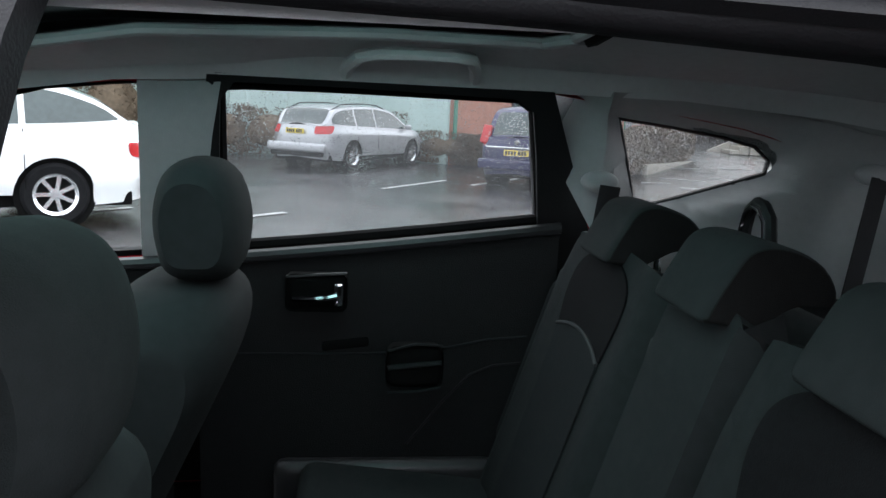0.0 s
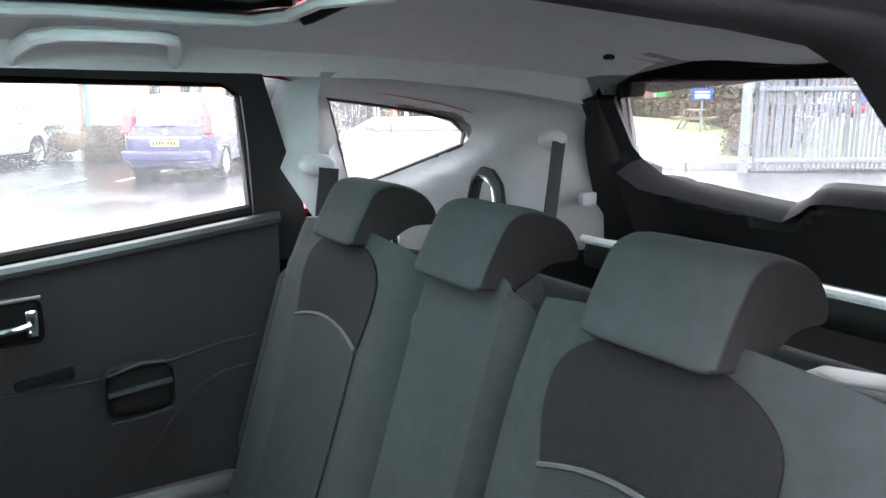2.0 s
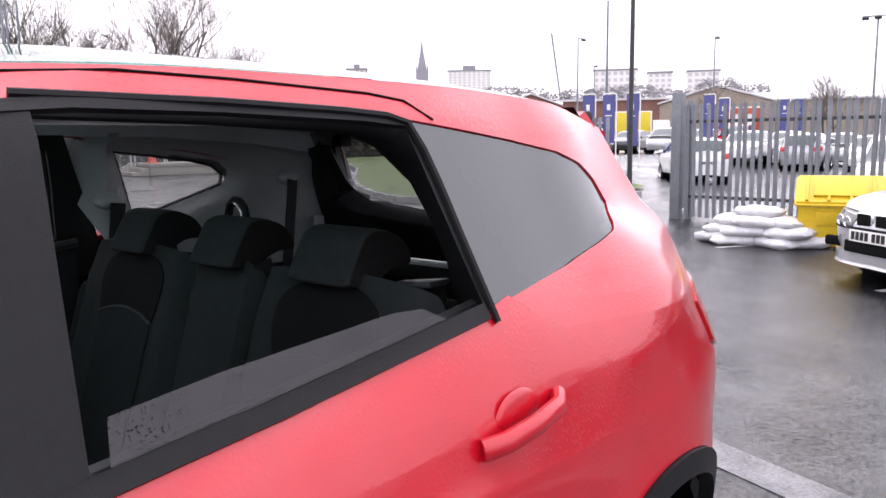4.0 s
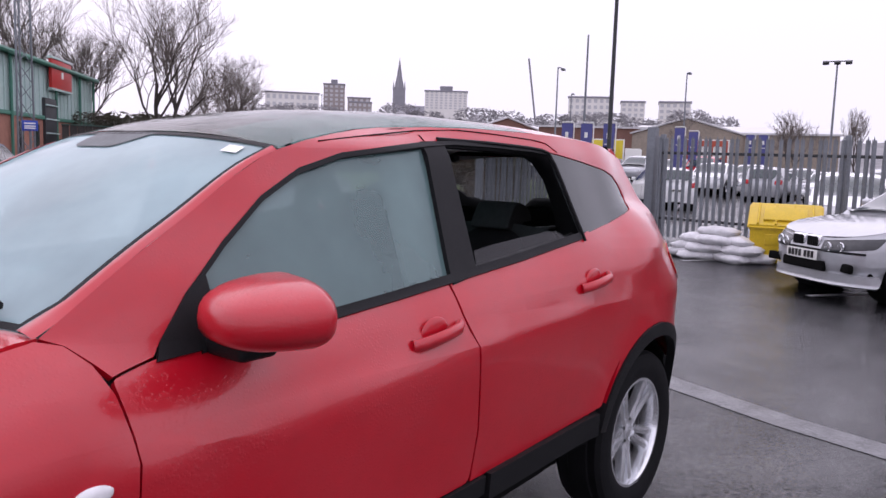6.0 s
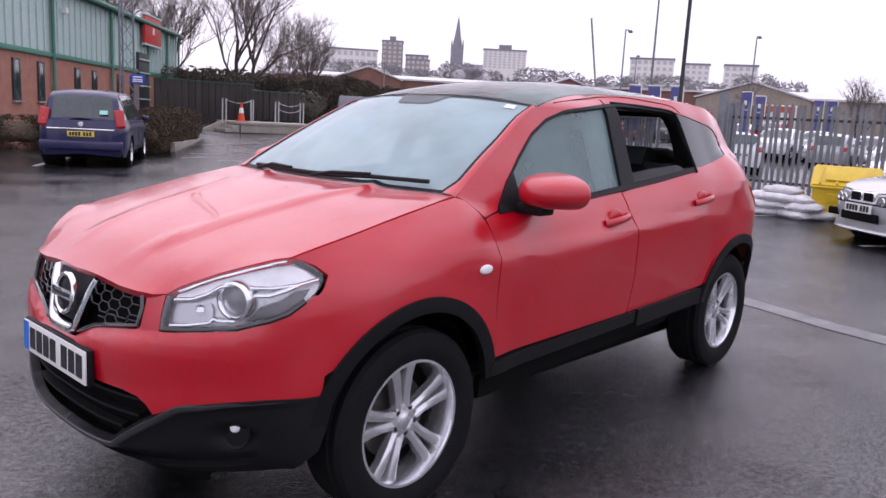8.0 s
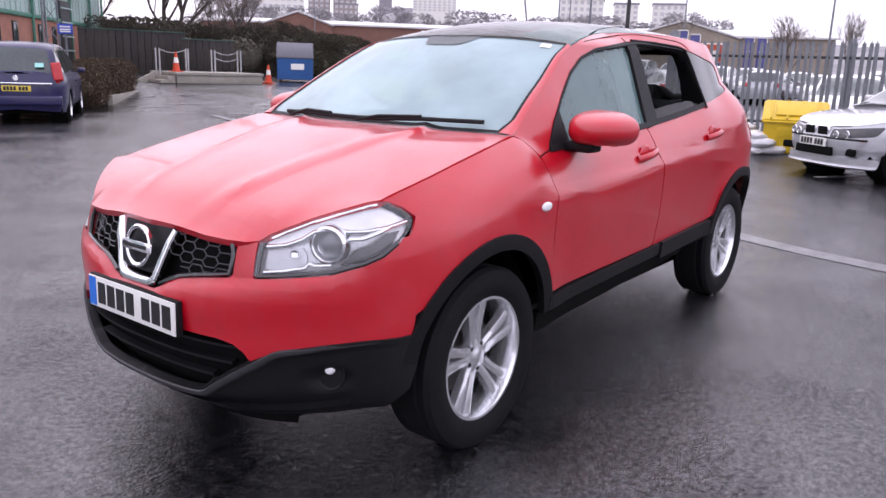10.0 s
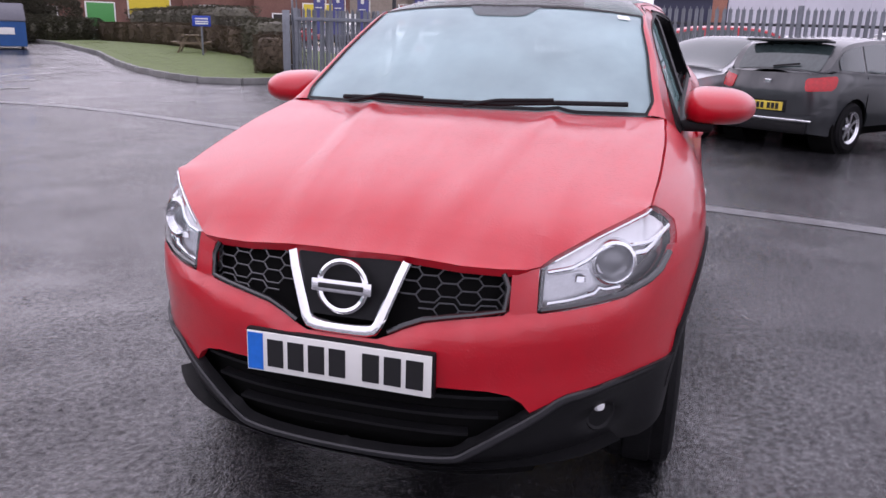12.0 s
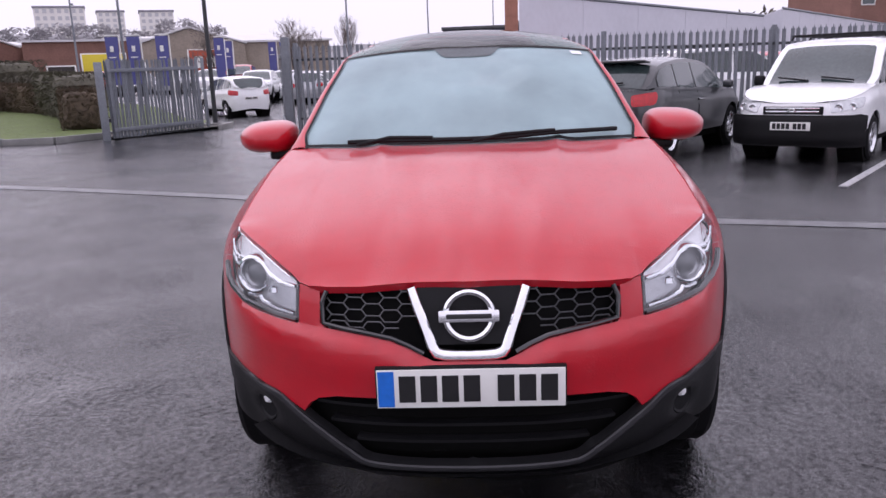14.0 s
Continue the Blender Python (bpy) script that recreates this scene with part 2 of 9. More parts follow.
def curve(*pts):
    """A smooth function through points given as x0, y0, x1, y1, ... in rising x."""
    xs, ys = pts[0::2], pts[1::2]
    n = len(xs)
    d = [(ys[i + 1] - ys[i]) / (xs[i + 1] - xs[i]) for i in range(n - 1)]
    t = [d[0]] + [0 if d[i - 1] * d[i] <= 0 else 2 * d[i - 1] * d[i] / (d[i - 1] + d[i]) for i in range(1, n - 1)] + [d[-1]]

    def f(x):
        if x <= xs[0]:
            return ys[0]
        if x >= xs[-1]:
            return ys[-1]
        i = max(k for k in range(n - 1) if xs[k] <= x)
        h = xs[i + 1] - xs[i]
        u = (x - xs[i]) / h
        return ((1 + 2 * u) * (1 - u) ** 2 * ys[i] + u * (1 - u) ** 2 * h * t[i] + u * u * (3 - 2 * u) * ys[i + 1] + u * u * (u - 1) * h * t[i + 1])
    return f


def step(u):
    u = min(1.0, max(0.0, u))
    return u * u * (3 - 2 * u)


def rounded(pts, n=5):
    """A closed outline through corner points, softened: each entry (u, v, r) is rounded by r."""
    out = []
    k = len(pts)
    for i in range(k):
        p, a, b = Vector(pts[i][:2]), Vector(pts[i - 1][:2]), Vector(pts[(i + 1) % k][:2])
        r = pts[i][2] if len(pts[i]) > 2 else 0
        if r <= 0:
            out.append(tuple(p))
            continue
        e1, e2 = a - p, b - p
        l1, l2 = min(r, e1.length * 0.49), min(r, e2.length * 0.49)
        s, e = p + e1.normalized() * l1, p + e2.normalized() * l2
        for j in range(n + 1):
            u = j / n
            out.append(tuple((1 - u) ** 2 * s + 2 * u * (1 - u) * p + u * u * e))
    return out


def cut_half(poly, ax, v, keep_above):
    out = []
    n = len(poly)
    for i in range(n):
        p, q = poly[i], poly[(i + 1) % n]
        ip, iq = (p[ax] >= v) == keep_above or p[ax] == v, (q[ax] >= v) == keep_above or q[ax] == v
        if ip:
            out.append(p)
        if ip != iq:
            u = (v - p[ax]) / (q[ax] - p[ax])
            x = [p[0] + u * (q[0] - p[0]), p[1] + u * (q[1] - p[1])]
            x[ax] = v
            out.append(tuple(x))
    return out


def patch(poly, fn, pitch=0.05, rim=0.0, out=(0, 0, 0), lift=0.0):
    """A curved panel: the flat outline poly(u, v) cut in cells and laid on the surface fn(u, v); faces look away from the point out.
    rim: depth of the turned-in edge; lift: how far it stands off the surface."""
    bm = bmesh.new()
    verts = {}

    def vert(p):
        key = (round(p[0], 5), round(p[1], 5))
        if key not in verts:
            verts[key] = bm.verts.new(fn(*p))
        return verts[key]
    us, vs = [p[0] for p in poly], [p[1] for p in poly]
    if isinstance(pitch, (int, float)):
        pitch = (pitch, pitch)
    nu, nv = max(1, math.ceil((max(us) - min(us)) / pitch[0])), max(1, math.ceil((max(vs) - min(vs)) / pitch[1]))
    u0, v0 = min(us), min(vs)
    du, dv = (max(us) - u0) / nu, (max(vs) - v0) / nv
    tris = tessellate_polygon([[Vector((p[0], p[1], 0)) for p in poly]])
    for tri in tris:
        t = [tuple(poly[k]) for k in tri]
        i0, i1 = int((min(p[0] for p in t) - u0) / du - 1e-6), int((max(p[0] for p in t) - u0) / du + 1e-6)
        for i in range(max(i0, 0), min(i1, nu - 1) + 1):
            col = cut_half(cut_half(t, 0, u0 + i * du, True), 0, u0 + (i + 1) * du, False) if nu > 1 else t
            if len(col) < 3:
                continue
            j0, j1 = int((min(p[1] for p in col) - v0) / dv - 1e-6), int((max(p[1] for p in col) - v0) / dv + 1e-6)
            for j in range(max(j0, 0), min(j1, nv - 1) + 1):
                c = cut_half(cut_half(col, 1, v0 + j * dv, True), 1, v0 + (j + 1) * dv, False) if nv > 1 else col
                ring = []
                for p in c:
                    v = vert(p)
                    if v not in ring:
                        ring.append(v)
                if len(ring) >= 3:
                    area = sum(p[0] * q[1] - q[0] * p[1] for p, q in zip(c, c[1:] + c[:1]))
                    if abs(area) < 1e-9:
                        continue
                    if area < 0:
                        ring.reverse()
                    try:
                        bm.faces.new(ring)
                    except ValueError:
                        pass
    bm.normal_update()
    o = Vector(out)
    if sum((f.calc_center_median() - o).dot(f.normal) * f.calc_area() for f in bm.faces) < 0:
        bmesh.ops.reverse_faces(bm, faces=bm.faces[:])
        bm.normal_update()
    if lift:
        for v, nrm in [(v, v.normal.copy()) for v in bm.verts]:
            v.co += nrm * lift
    if rim:
        nrm = {v: v.normal.copy() for v in bm.verts}
        edges = [e for e in bm.edges if e.is_boundary]
        seen = {}
        for e in edges:
            a, b = e.verts
            f = e.link_faces[0]
            for v in (a, b):
                if v not in seen:
                    seen[v] = bm.verts.new(v.co - nrm[v] * rim)
            loops = [lp.vert for lp in f.loops]
            if loops[(loops.index(a) + 1) % len(loops)] is b:
                a, b = b, a
            try:
                bm.faces.new((a, b, seen[b], seen[a]))
            except ValueError:
                pass
    return bm


def mirrored(bm):
    for v in bm.verts:
        v.co.y = -v.co.y
    bmesh.ops.reverse_faces(bm, faces=bm.faces[:])
    return bm


def box(size, at=(0, 0, 0), bevel=0.0, rot=None, seg=2, bm=None):
    bm = bm or bmesh.new()
    r = bmesh.ops.create_cube(bm, size=1.0)
    vs = r["verts"]
    m = Matrix.Translation(at) @ (rot if rot is not None else Matrix()) @ Matrix.Diagonal((*size, 1))
    bmesh.ops.transform(bm, matrix=m, verts=vs)
    if bevel:
        es = list({e for v in vs for e in v.link_edges})
        bmesh.ops.bevel(bm, geom=es, offset=bevel, segments=seg, profile=0.6, affect="EDGES")
    return bm


def tube(points, r, sides=8, bm=None, taper=None, caps=True):
    """A round bar along points."""
    bm = bm or bmesh.new()
    pts = [Vector(p) for p in points]
    rings = []
    up = None
    for i, p in enumerate(pts):
        d = (pts[min(i + 1, len(pts) - 1)] - pts[max(i - 1, 0)]).normalized()
        if up is None:
            up = d.orthogonal().normalized()
        up = (up - d * up.dot(d)).normalized()
        side = d.cross(up)
        rad = r if taper is None else r + (taper - r) * i / (len(pts) - 1)
        rings.append([bm.verts.new(p + (up * math.cos(a) + side * math.sin(a)) * rad) for a in (2 * math.pi * k / sides for k in range(sides))])
    for a, b in zip(rings, rings[1:]):
        for k in range(sides):
            bm.faces.new((a[k], a[(k + 1) % sides], b[(k + 1) % sides], b[k]))
    if caps:
        bm.faces.new(rings[0][::-1])
        bm.faces.new(rings[-1])
    return bm


def revolve(profile, axis="y", sides=32, bm=None, at=(0, 0, 0), closed=False):
    """Turns (radius, along) pairs about an axis."""
    bm = bm or bmesh.new()
    rings = []
    for r, h in profile:
        ring = []
        for k in range(sides):
            a = 2 * math.pi * k / sides
            c, s = r * math.cos(a), r * math.sin(a)
            p = {"y": (c, h, s), "z": (c, s, h), "x": (h, c, s)}[axis]
            ring.append(bm.verts.new(Vector(p) + Vector(at)))
        rings.append(ring)
    pairs = list(zip(rings, rings[1:])) + ([(rings[-1], rings[0])] if closed else [])
    for a, b in pairs:
        for k in range(sides):
            bm.faces.new((a[k], b[k], b[(k + 1) % sides], a[(k + 1) % sides]))
    if not closed:
        for ring, (r, h) in ((rings[0], profile[0]), (rings[-1], profile[-1])):
            if r > 1e-4:
                bm.faces.new(ring)
    bmesh.ops.remove_doubles(bm, verts=bm.verts[:], dist=1e-5)
    bmesh.ops.recalc_face_normals(bm, faces=bm.faces[:])
    return bm


def prism(poly, depth, m=None, bevel=0.0):
    """A flat outline in x-z made solid along y, from 0 to depth."""
    bm = bmesh.new()
    a = [bm.verts.new((p[0], 0, p[1])) for p in poly]
    b = [bm.verts.new((p[0], depth, p[1])) for p in poly]
    n = len(poly)
    bm.faces.new(a)
    bm.faces.new(b[::-1])
    for i in range(n):
        bm.faces.new((a[i], b[i], b[(i + 1) % n], a[(i + 1) % n]))
    bmesh.ops.recalc_face_normals(bm, faces=bm.faces[:])
    if bevel:
        bmesh.ops.bevel(bm, geom=bm.edges[:], offset=bevel, segments=2, affect="EDGES")
    if m is not None:
        bmesh.ops.transform(bm, matrix=m, verts=bm.verts[:])
    return bm


def strip_loft(a, b, n=6, bulge=0.0, bow=(0, 0, 1)):
    """A band between two lines of equally many points."""
    bm = bmesh.new()
    rows = []
    for i in range(n + 1):
        u = i / n
        rows.append([bm.verts.new(Vector(p) * (1 - u) + Vector(q) * u + Vector(bow) * bulge * 4 * u * (1 - u)) for p, q in zip(a, b)])
    for r0, r1 in zip(rows, rows[1:]):
        for k in range(len(a) - 1):
            bm.faces.new((r0[k], r0[k + 1], r1[k + 1], r1[k]))
    return bm


def band(line, fn, rise=0.012, sink=0.012):
    """A rounded bright strip along (u, v, half width) points laid on the surface fn."""
    bm = bmesh.new()
    rows = []
    n = len(line)
    for i, (u, v, w) in enumerate(line):
        a, b = line[max(i - 1, 0)], line[min(i + 1, n - 1)]
        du, dv = b[0] - a[0], b[1] - a[1]
        l = math.hypot(du, dv)
        nu, nv = -dv / l * w, du / l * w
        row = []
        for e, h in ((-1, -sink), (-0.92, 0.5 * rise), (-0.6, 0.92 * rise), (0, rise), (0.6, 0.92 * rise), (0.92, 0.5 * rise), (1, -sink)):
            p = fn(u + nu * e, v + nv * e)
            row.append(bm.verts.new((p[0] + h, p[1], p[2])))
        rows.append(row)
    for p, q in zip(rows, rows[1:]):
        for k in range(6):
            bm.faces.new((p[k], p[k + 1], q[k + 1], q[k]))
    bmesh.ops.recalc_face_normals(bm, faces=bm.faces[:])
    if sum(f.normal.x for f in bm.faces) < 0:
        bmesh.ops.reverse_faces(bm, faces=bm.faces[:])
    return bm


def pillow(prof, width, yc, ends=0.2, power=5, n=12, bm=None):
    """Padding: a closed x-z outline swept across y, drawn in softly at both ends."""
    bm = bm or bmesh.new()
    cx, cz = sum(p[0] for p in prof) / len(prof), sum(p[1] for p in prof) / len(prof)
    rows = []
    for k in range(n + 1):
        u = math.sin((k / n - 0.5) * math.pi)
        sh = 1 - ends * abs(u) ** power
        rows.append([bm.verts.new((cx + (px - cx) * sh, yc + u * width / 2, cz + (pz - cz) * sh)) for px, pz in prof])
    m = len(prof)
    for r0, r1 in zip(rows, rows[1:]):
        for k in range(m):
            bm.faces.new((r0[k], r0[(k + 1) % m], r1[(k + 1) % m], r1[k]))
    bm.faces.new(rows[0][::-1])
    bm.faces.new(rows[-1])
    bmesh.ops.recalc_face_normals(bm, faces=bm.faces[:])
    return bm


# ---- the red crossover: surfaces (front axle at x = 0, nose towards +x, its left side at +y) ----
XC, NEXP = -0.05, 2.7
TOP = curve(-3.7, 1.28, -3.2, 1.33, -2.8, 1.335, -2.5, 1.262, -2.15, 1.215, -1.8, 1.172, -1.44, 1.136, -1.0, 1.10, -0.6, 1.078, -0.45, 1.09,
            -0.3, 1.137, -0.15, 1.112, 0.0, 1.082, 0.2, 1.036, 0.46, 0.974, 0.6, 0.93, 0.7, 0.885, 0.76, 0.848, 0.82, 0.82)
YTOP = curve(-3.7, 0.61, -2.9, 0.688, -2.55, 0.745, -2.2, 0.79, -1.4, 0.78, -0.7, 0.790, -0.45, 0.765, -0.3, 0.735, 0.0, 0.748, 0.2, 0.748, 0.46, 0.738, 0.9, 0.73)
WZ = curve(0.15, 0.79, 0.25, 0.83, 0.35, 0.850, 0.45, 0.856, 0.6, 0.868, 0.8, 0.884, 0.93, 0.890, 1.0, 0.886)
NOSE = curve(0.2, 0.76, 0.27, 0.82, 0.33, 0.855, 0.42, 0.868, 0.5, 0.872, 0.57, 0.87, 0.66, 0.86, 0.72, 0.846, 0.80, 0.826, 0.88, 0.79, 0.97, 0.72)
RX = -2.712
HUBS = (0.0, RX)
HUB_Z = 0.345


def side(x, z):
    """Body side: half width at x and height z, from sill to roof edge."""
    w = WZ(z)
    if x > XC:
        a = max(0.05, NOSE(z) - XC)
        w *= max(0.0, 1 - min(1.0, (x - XC) / a) ** NEXP) ** (1 / NEXP)
    if x < -2.72:
        w *= max(0.0, 1 - min(1.0, (-2.72 - x) / 0.86) ** 2.2) ** (1 / 2.2)
    top, yt = TOP(x), min(YTOP(x), w)
    h = 0.20
    crease = 0.905 + max(0.0, -0.3 - x) * 0.042
    if -2.6 < x < -0.1:
        w -= 0.015 * step((z - crease) / 0.035) * step((x + 2.6) / 0.25) * step((-0.1 - x) / 0.3)
    if z <= top:
        u = max(0.0, (z - (top - h)) / h)
        y = w - (w - yt) * u ** 1.8
    else:
        slope = 0.44 + 0.03 * step((x + 1.3) / 0.4) + 0.25 * step((z - 1.5) / 0.12) * (1 - 0.7 * step((-1.45 - x) / 0.3))
        y = yt - (z - top) * slope
        if x < -2.72:
            y = min(y, w)
    y -= 0.085 * step((-2.55 - x) / 0.6) * step((z - 0.95) / 0.25)
    for hx in HUBS:
        r = math.hypot(x - hx, z - HUB_Z)
        if 0.36 < r < 0.75 and z < top - 0.06:
            y += 0.016 * math.exp(-((r - 0.45) / 0.085) ** 2) * step((top - 0.06 - z) / 0.1)
    return (x, y, z)


PHI = [i * math.pi / 2 / 400 for i in range(401)]
OUT = [(XC + 0.92 * math.cos(p) ** (2 / NEXP), 0.885 * math.sin(p) ** (2 / NEXP)) for p in PHI]
ARC = [0.0]
for p0, p1 in zip(OUT, OUT[1:]):
    ARC.append(ARC[-1] + math.hypot(p1[0] - p0[0], p1[1] - p0[1]))


def sy(y):
    """Way round the nose at which the half width is y."""
    return math.copysign(float(np.interp(abs(y), [o[1] for o in OUT], ARC)), y)


def sx(x, s=1):
    return s * float(np.interp(-x, [-o[0] for o in OUT], ARC))


def sxz(x, z):
    """Way round the nose at which it stands at x, for the height z."""
    return sx(XC + 0.92 * (x - XC) / (NOSE(z) - XC))


SHELF = curve(0.0, 0.626, 0.09, 0.627, 0.14, 0.640, 0.20, 0.668, 0.28, 0.686, 0.425, 0.705, 0.565, 0.725, 0.66, 0.735, 0.79, 0.745, 1.0, 0.76)
LAMP_EDGE = []


def nose(s, z):
    """Front end: way s round the nose from the middle, height z."""
    p = float(np.interp(abs(s), ARC, PHI))
    a = NOSE(z) - XC
    x = XC + a * math.cos(p) ** (2 / NEXP)
    y = WZ(z) * math.sin(p) ** (2 / NEXP)
    top = TOP(x)
    u = max(0.0, (z - (top - 0.20)) / 0.20)
    y2 = y - max(0.0, y - min(y, YTOP(x))) * u ** 1.8
    # folded shoulder that runs below the grille and the lamps
    sh = SHELF(abs(s))
    x += 0.017 * step((sh + 0.020 - z) / 0.024) * step((z - sh + 0.17) / 0.14) * step((1.0 - abs(s)) / 0.3)
    r = math.hypot(x, z - HUB_Z)
    if 0.36 < r < 0.75:
        y2 += 0.016 * math.exp(-((r - 0.45) / 0.085) ** 2) * step((abs(s) - 0.6) / 0.3)
    return (x, math.copysign(y2, s), z)




def hood(x, y):
    """Bonnet height over the plan."""
    edge = TOP(x)
    yh = YTOP(x)
    crown = 0.008 + 0.028 * step((x + 0.36) / 0.45)
    z = edge + crown * (1 - (y / yh) ** 2)
    if LAMP_EDGE and x > 0.44 and abs(y) > 0.3:
        ye, ze = (float(np.interp(x, [p[0] for p in LAMP_EDGE], [p[k] for p in LAMP_EDGE])) for k in (1, 2))
        z -= (edge + crown * (1 - (ye / yh) ** 2) - ze - 0.003) * math.exp(-(max(0.0, ye - abs(y)) / 0.07) ** 2) * step((x - 0.44) / 0.05)
    z -= 0.014 * step((x - 0.70) / 0.08) * step((abs(y) - 0.1) / 0.3) * step((0.54 - abs(y)) / 0.10)
    yr = 0.20 + 0.17 * (0.8 - x) / 1.1
    fade = step((0.80 - x) / 0.2)
    z += fade * (0.010 * math.exp(-((abs(y) - yr) / 0.030) ** 2) + 0.007 * step((yr - abs(y)) / 0.08 + 0.5))
    return (x, y, z)


ROOF_EDGE = curve(-3.3, 1.47, -3.05, 1.52, -2.7, 1.568, -2.33, 1.586, -1.84, 1.592, -1.41, 1.574, -1.18, 1.545, -0.956, 1.497, -0.6, 1.315, -0.3, 1.137)


def roof_y(x):
    return side(x, ROOF_EDGE(x))[1]


def roof(x, w):
    """Roof skin: x and the share w of the way to the edge."""
    ye, ze = roof_y(x), ROOF_EDGE(x)
    return (x, ye * w, ze + 0.062 * (1 - abs(w) ** 2.3))


def screen(v, w):
    """Windscreen: v up from the bonnet, w across."""
    zb = hood(-0.30 + 0.1 * (1 - w * w), 0.68 * w)[2]
    b = Vector((-0.30 + 0.11 * (1 - w * w), 0.69 * w, zb))
    t = Vector(roof(-0.956 + 0.075 * (1 - w * w), w))
    p = b.lerp(t, v)
    k = 4 * v * (1 - v)
    p += Vector((0.018, 0, 0.022)) * k
    xe = -0.30 - 0.656 * v
    e0 = Vector((-0.30, 0.69, hood(-0.30, 0.68)[2])).lerp(Vector(roof(-0.956, 1)), v) + Vector((0.018, 0, 0.022)) * k
    e1 = Vector((xe, side(xe, ROOF_EDGE(xe))[1] - 0.004, ROOF_EDGE(xe) - 0.002))
    d = (e1 - e0) * abs(w) ** 3 * min(1.0, v / 0.12, max(0.0, (1.0 - v) / 0.06))
    return (p.x + d.x, p.y + math.copysign(d.y, w) if w else p.y, p.z + d.z)


def arch(hx, r, z0, a0=None, a1=None, n=22):
    """Points round a wheel arch from its front foot to its rear foot."""
    pts = []
    for i in range(n + 1):
        a = math.radians((a0 if a0 is not None else 0) + ((a1 if a1 is not None else 180) - (a0 or 0)) * i / n)
        pts.append((hx + r * math.cos(a), z0 + r * math.sin(a)))
    return pts


car = thing("car", "bright red seven-seat crossover beaded with rain, parked on wet tarmac", "car")
CORE = (-1.4, 0, 0.8)
AR = 0.425
AZ = 0.385
# arch feet: the red starts at these heights
front_arch = arch(0.0, AR, AZ, 22, 168)
WIN_TOP = [(-0.52, 1.10), (-0.60, 1.185), (-0.72, 1.285), (-0.86, 1.383), (-1.0, 1.45), (-1.16, 1.493), (-1.33, 1.513), (-1.53, 1.535), (-1.66, 1.545), (-1.85, 1.543), (-2.08, 1.534), (-2.17, 1.526),
           (-2.28, 1.512), (-2.46, 1.49), (-2.62, 1.466), (-2.72, 1.440), (-2.79, 1.402), (-2.84, 1.347)]
BELT_BACK = [(-2.84, 1.347), (-2.72, 1.30), (-2.5, 1.256), (-2.28, 1.229)]


def both(name, make, material, label="", names=None):
    """A left part and its mirror image."""
    a = part(name, make(), material, car, label)
    b = part(name, mirrored(make()), material, car, label)
    return a, b


fender = [(0.40, 0.60)] + [p for p in front_arch if p[0] < 0.37] + [(-0.425, 0.50), (-0.411, 0.62), (-0.4025, 0.8), (-0.4075, 0.95), (-0.397, 1.03), (-0.374, 1.083), (-0.336, 1.1205)]
fender += [(x, TOP(x) - 0.003) for x in (-0.29, -0.2, -0.1, 0.0, 0.1, 0.2, 0.3, 0.38, 0.455)] + [(0.428, 0.967), (0.388, 0.950), (0.358, 0.920), (0.382, 0.882), (0.40, 0.862), (0.42, 0.80)]
CLEAR_GLASS = glass("clear_side_glass", (0.80, 0.84, 0.83), 1.3)
both("front_wing", lambda: patch(fender, side, 0.045, 0.02, CORE), RED)
fdoor = rounded([(-0.413, 0.515, 0.02), (-1.46, 0.535, 0.03), (-1.478, 0.69), (-1.455, 0.95), (-1.43, 1.04), (-1.428, TOP(-1.428) - 0.006), (-1.0, TOP(-1.0) - 0.006), (-0.62, TOP(-0.62) - 0.006),
                 (-0.50, 1.071), (-0.402, 1.053, 0.01), (-0.412, 0.95), (-0.407, 0.8)])
both("front_door", lambda: patch(fdoor, side, 0.045, 0.02, CORE), RED)
rdoor = [(-1.468, 0.535), (-2.185, 0.565)] + [(hx - 0.0, hz) for hx, hz in arch(RX, AR + 0.055, AZ, 24, 50, 6)]
rdoor += [(-2.47, 0.86), (-2.485, 0.96), (-2.465, 1.09), (-2.38, 1.17), (-2.27, 1.236), (-2.15, TOP(-2.15) - 0.006), (-1.8, TOP(-1.8) - 0.006), (-1.436, TOP(-1.436) - 0.006), (-1.438, 1.04), (-1.463, 0.95), (-1.486, 0.69)]
both("rear_door", lambda: patch(rdoor, side, 0.045, 0.02, CORE), RED)
# one red piece: windscreen pillar, roof side and rear quarter
frame_up = [(-0.340, 1.1195), (-0.30, 1.137)] + [(x, ROOF_EDGE(x)) for x in (-0.4, -0.5, -0.6, -0.7, -0.8, -0.9, -0.956, -1.06, -1.18, -1.3, -1.41, -1.6, -1.84, -2.1, -2.33, -2.5, -2.7, -2.9, -3.05)]
frame_back = [(-3.12, 1.40), (-3.2, 1.25), (-3.24, 1.13), (-3.05, 1.135), (-2.98, 1.10), (-3.03, 1.0), (-3.3, 0.92), (-3.42, 0.9), (-3.42, 0.62), (-3.2, 0.60)]
frame_arch = [p for p in reversed(arch(RX, AR + 0.03, AZ, 26, 152))][::1]
side_frame = frame_up + frame_back + frame_arch[::1] + [(-2.46, 0.865), (-2.477, 0.96), (-2.457, 1.09), (-2.372, 1.168), (-2.268, 1.23)]
side_frame += BELT_BACK[::-1][1:] + WIN_TOP[::-1][1:] + [(-0.50, 1.076), (-0.404, 1.058), (-0.379, 1.084)]
both("side_frame", lambda: patch(side_frame, side, 0.045, 0.02, CORE), RED)
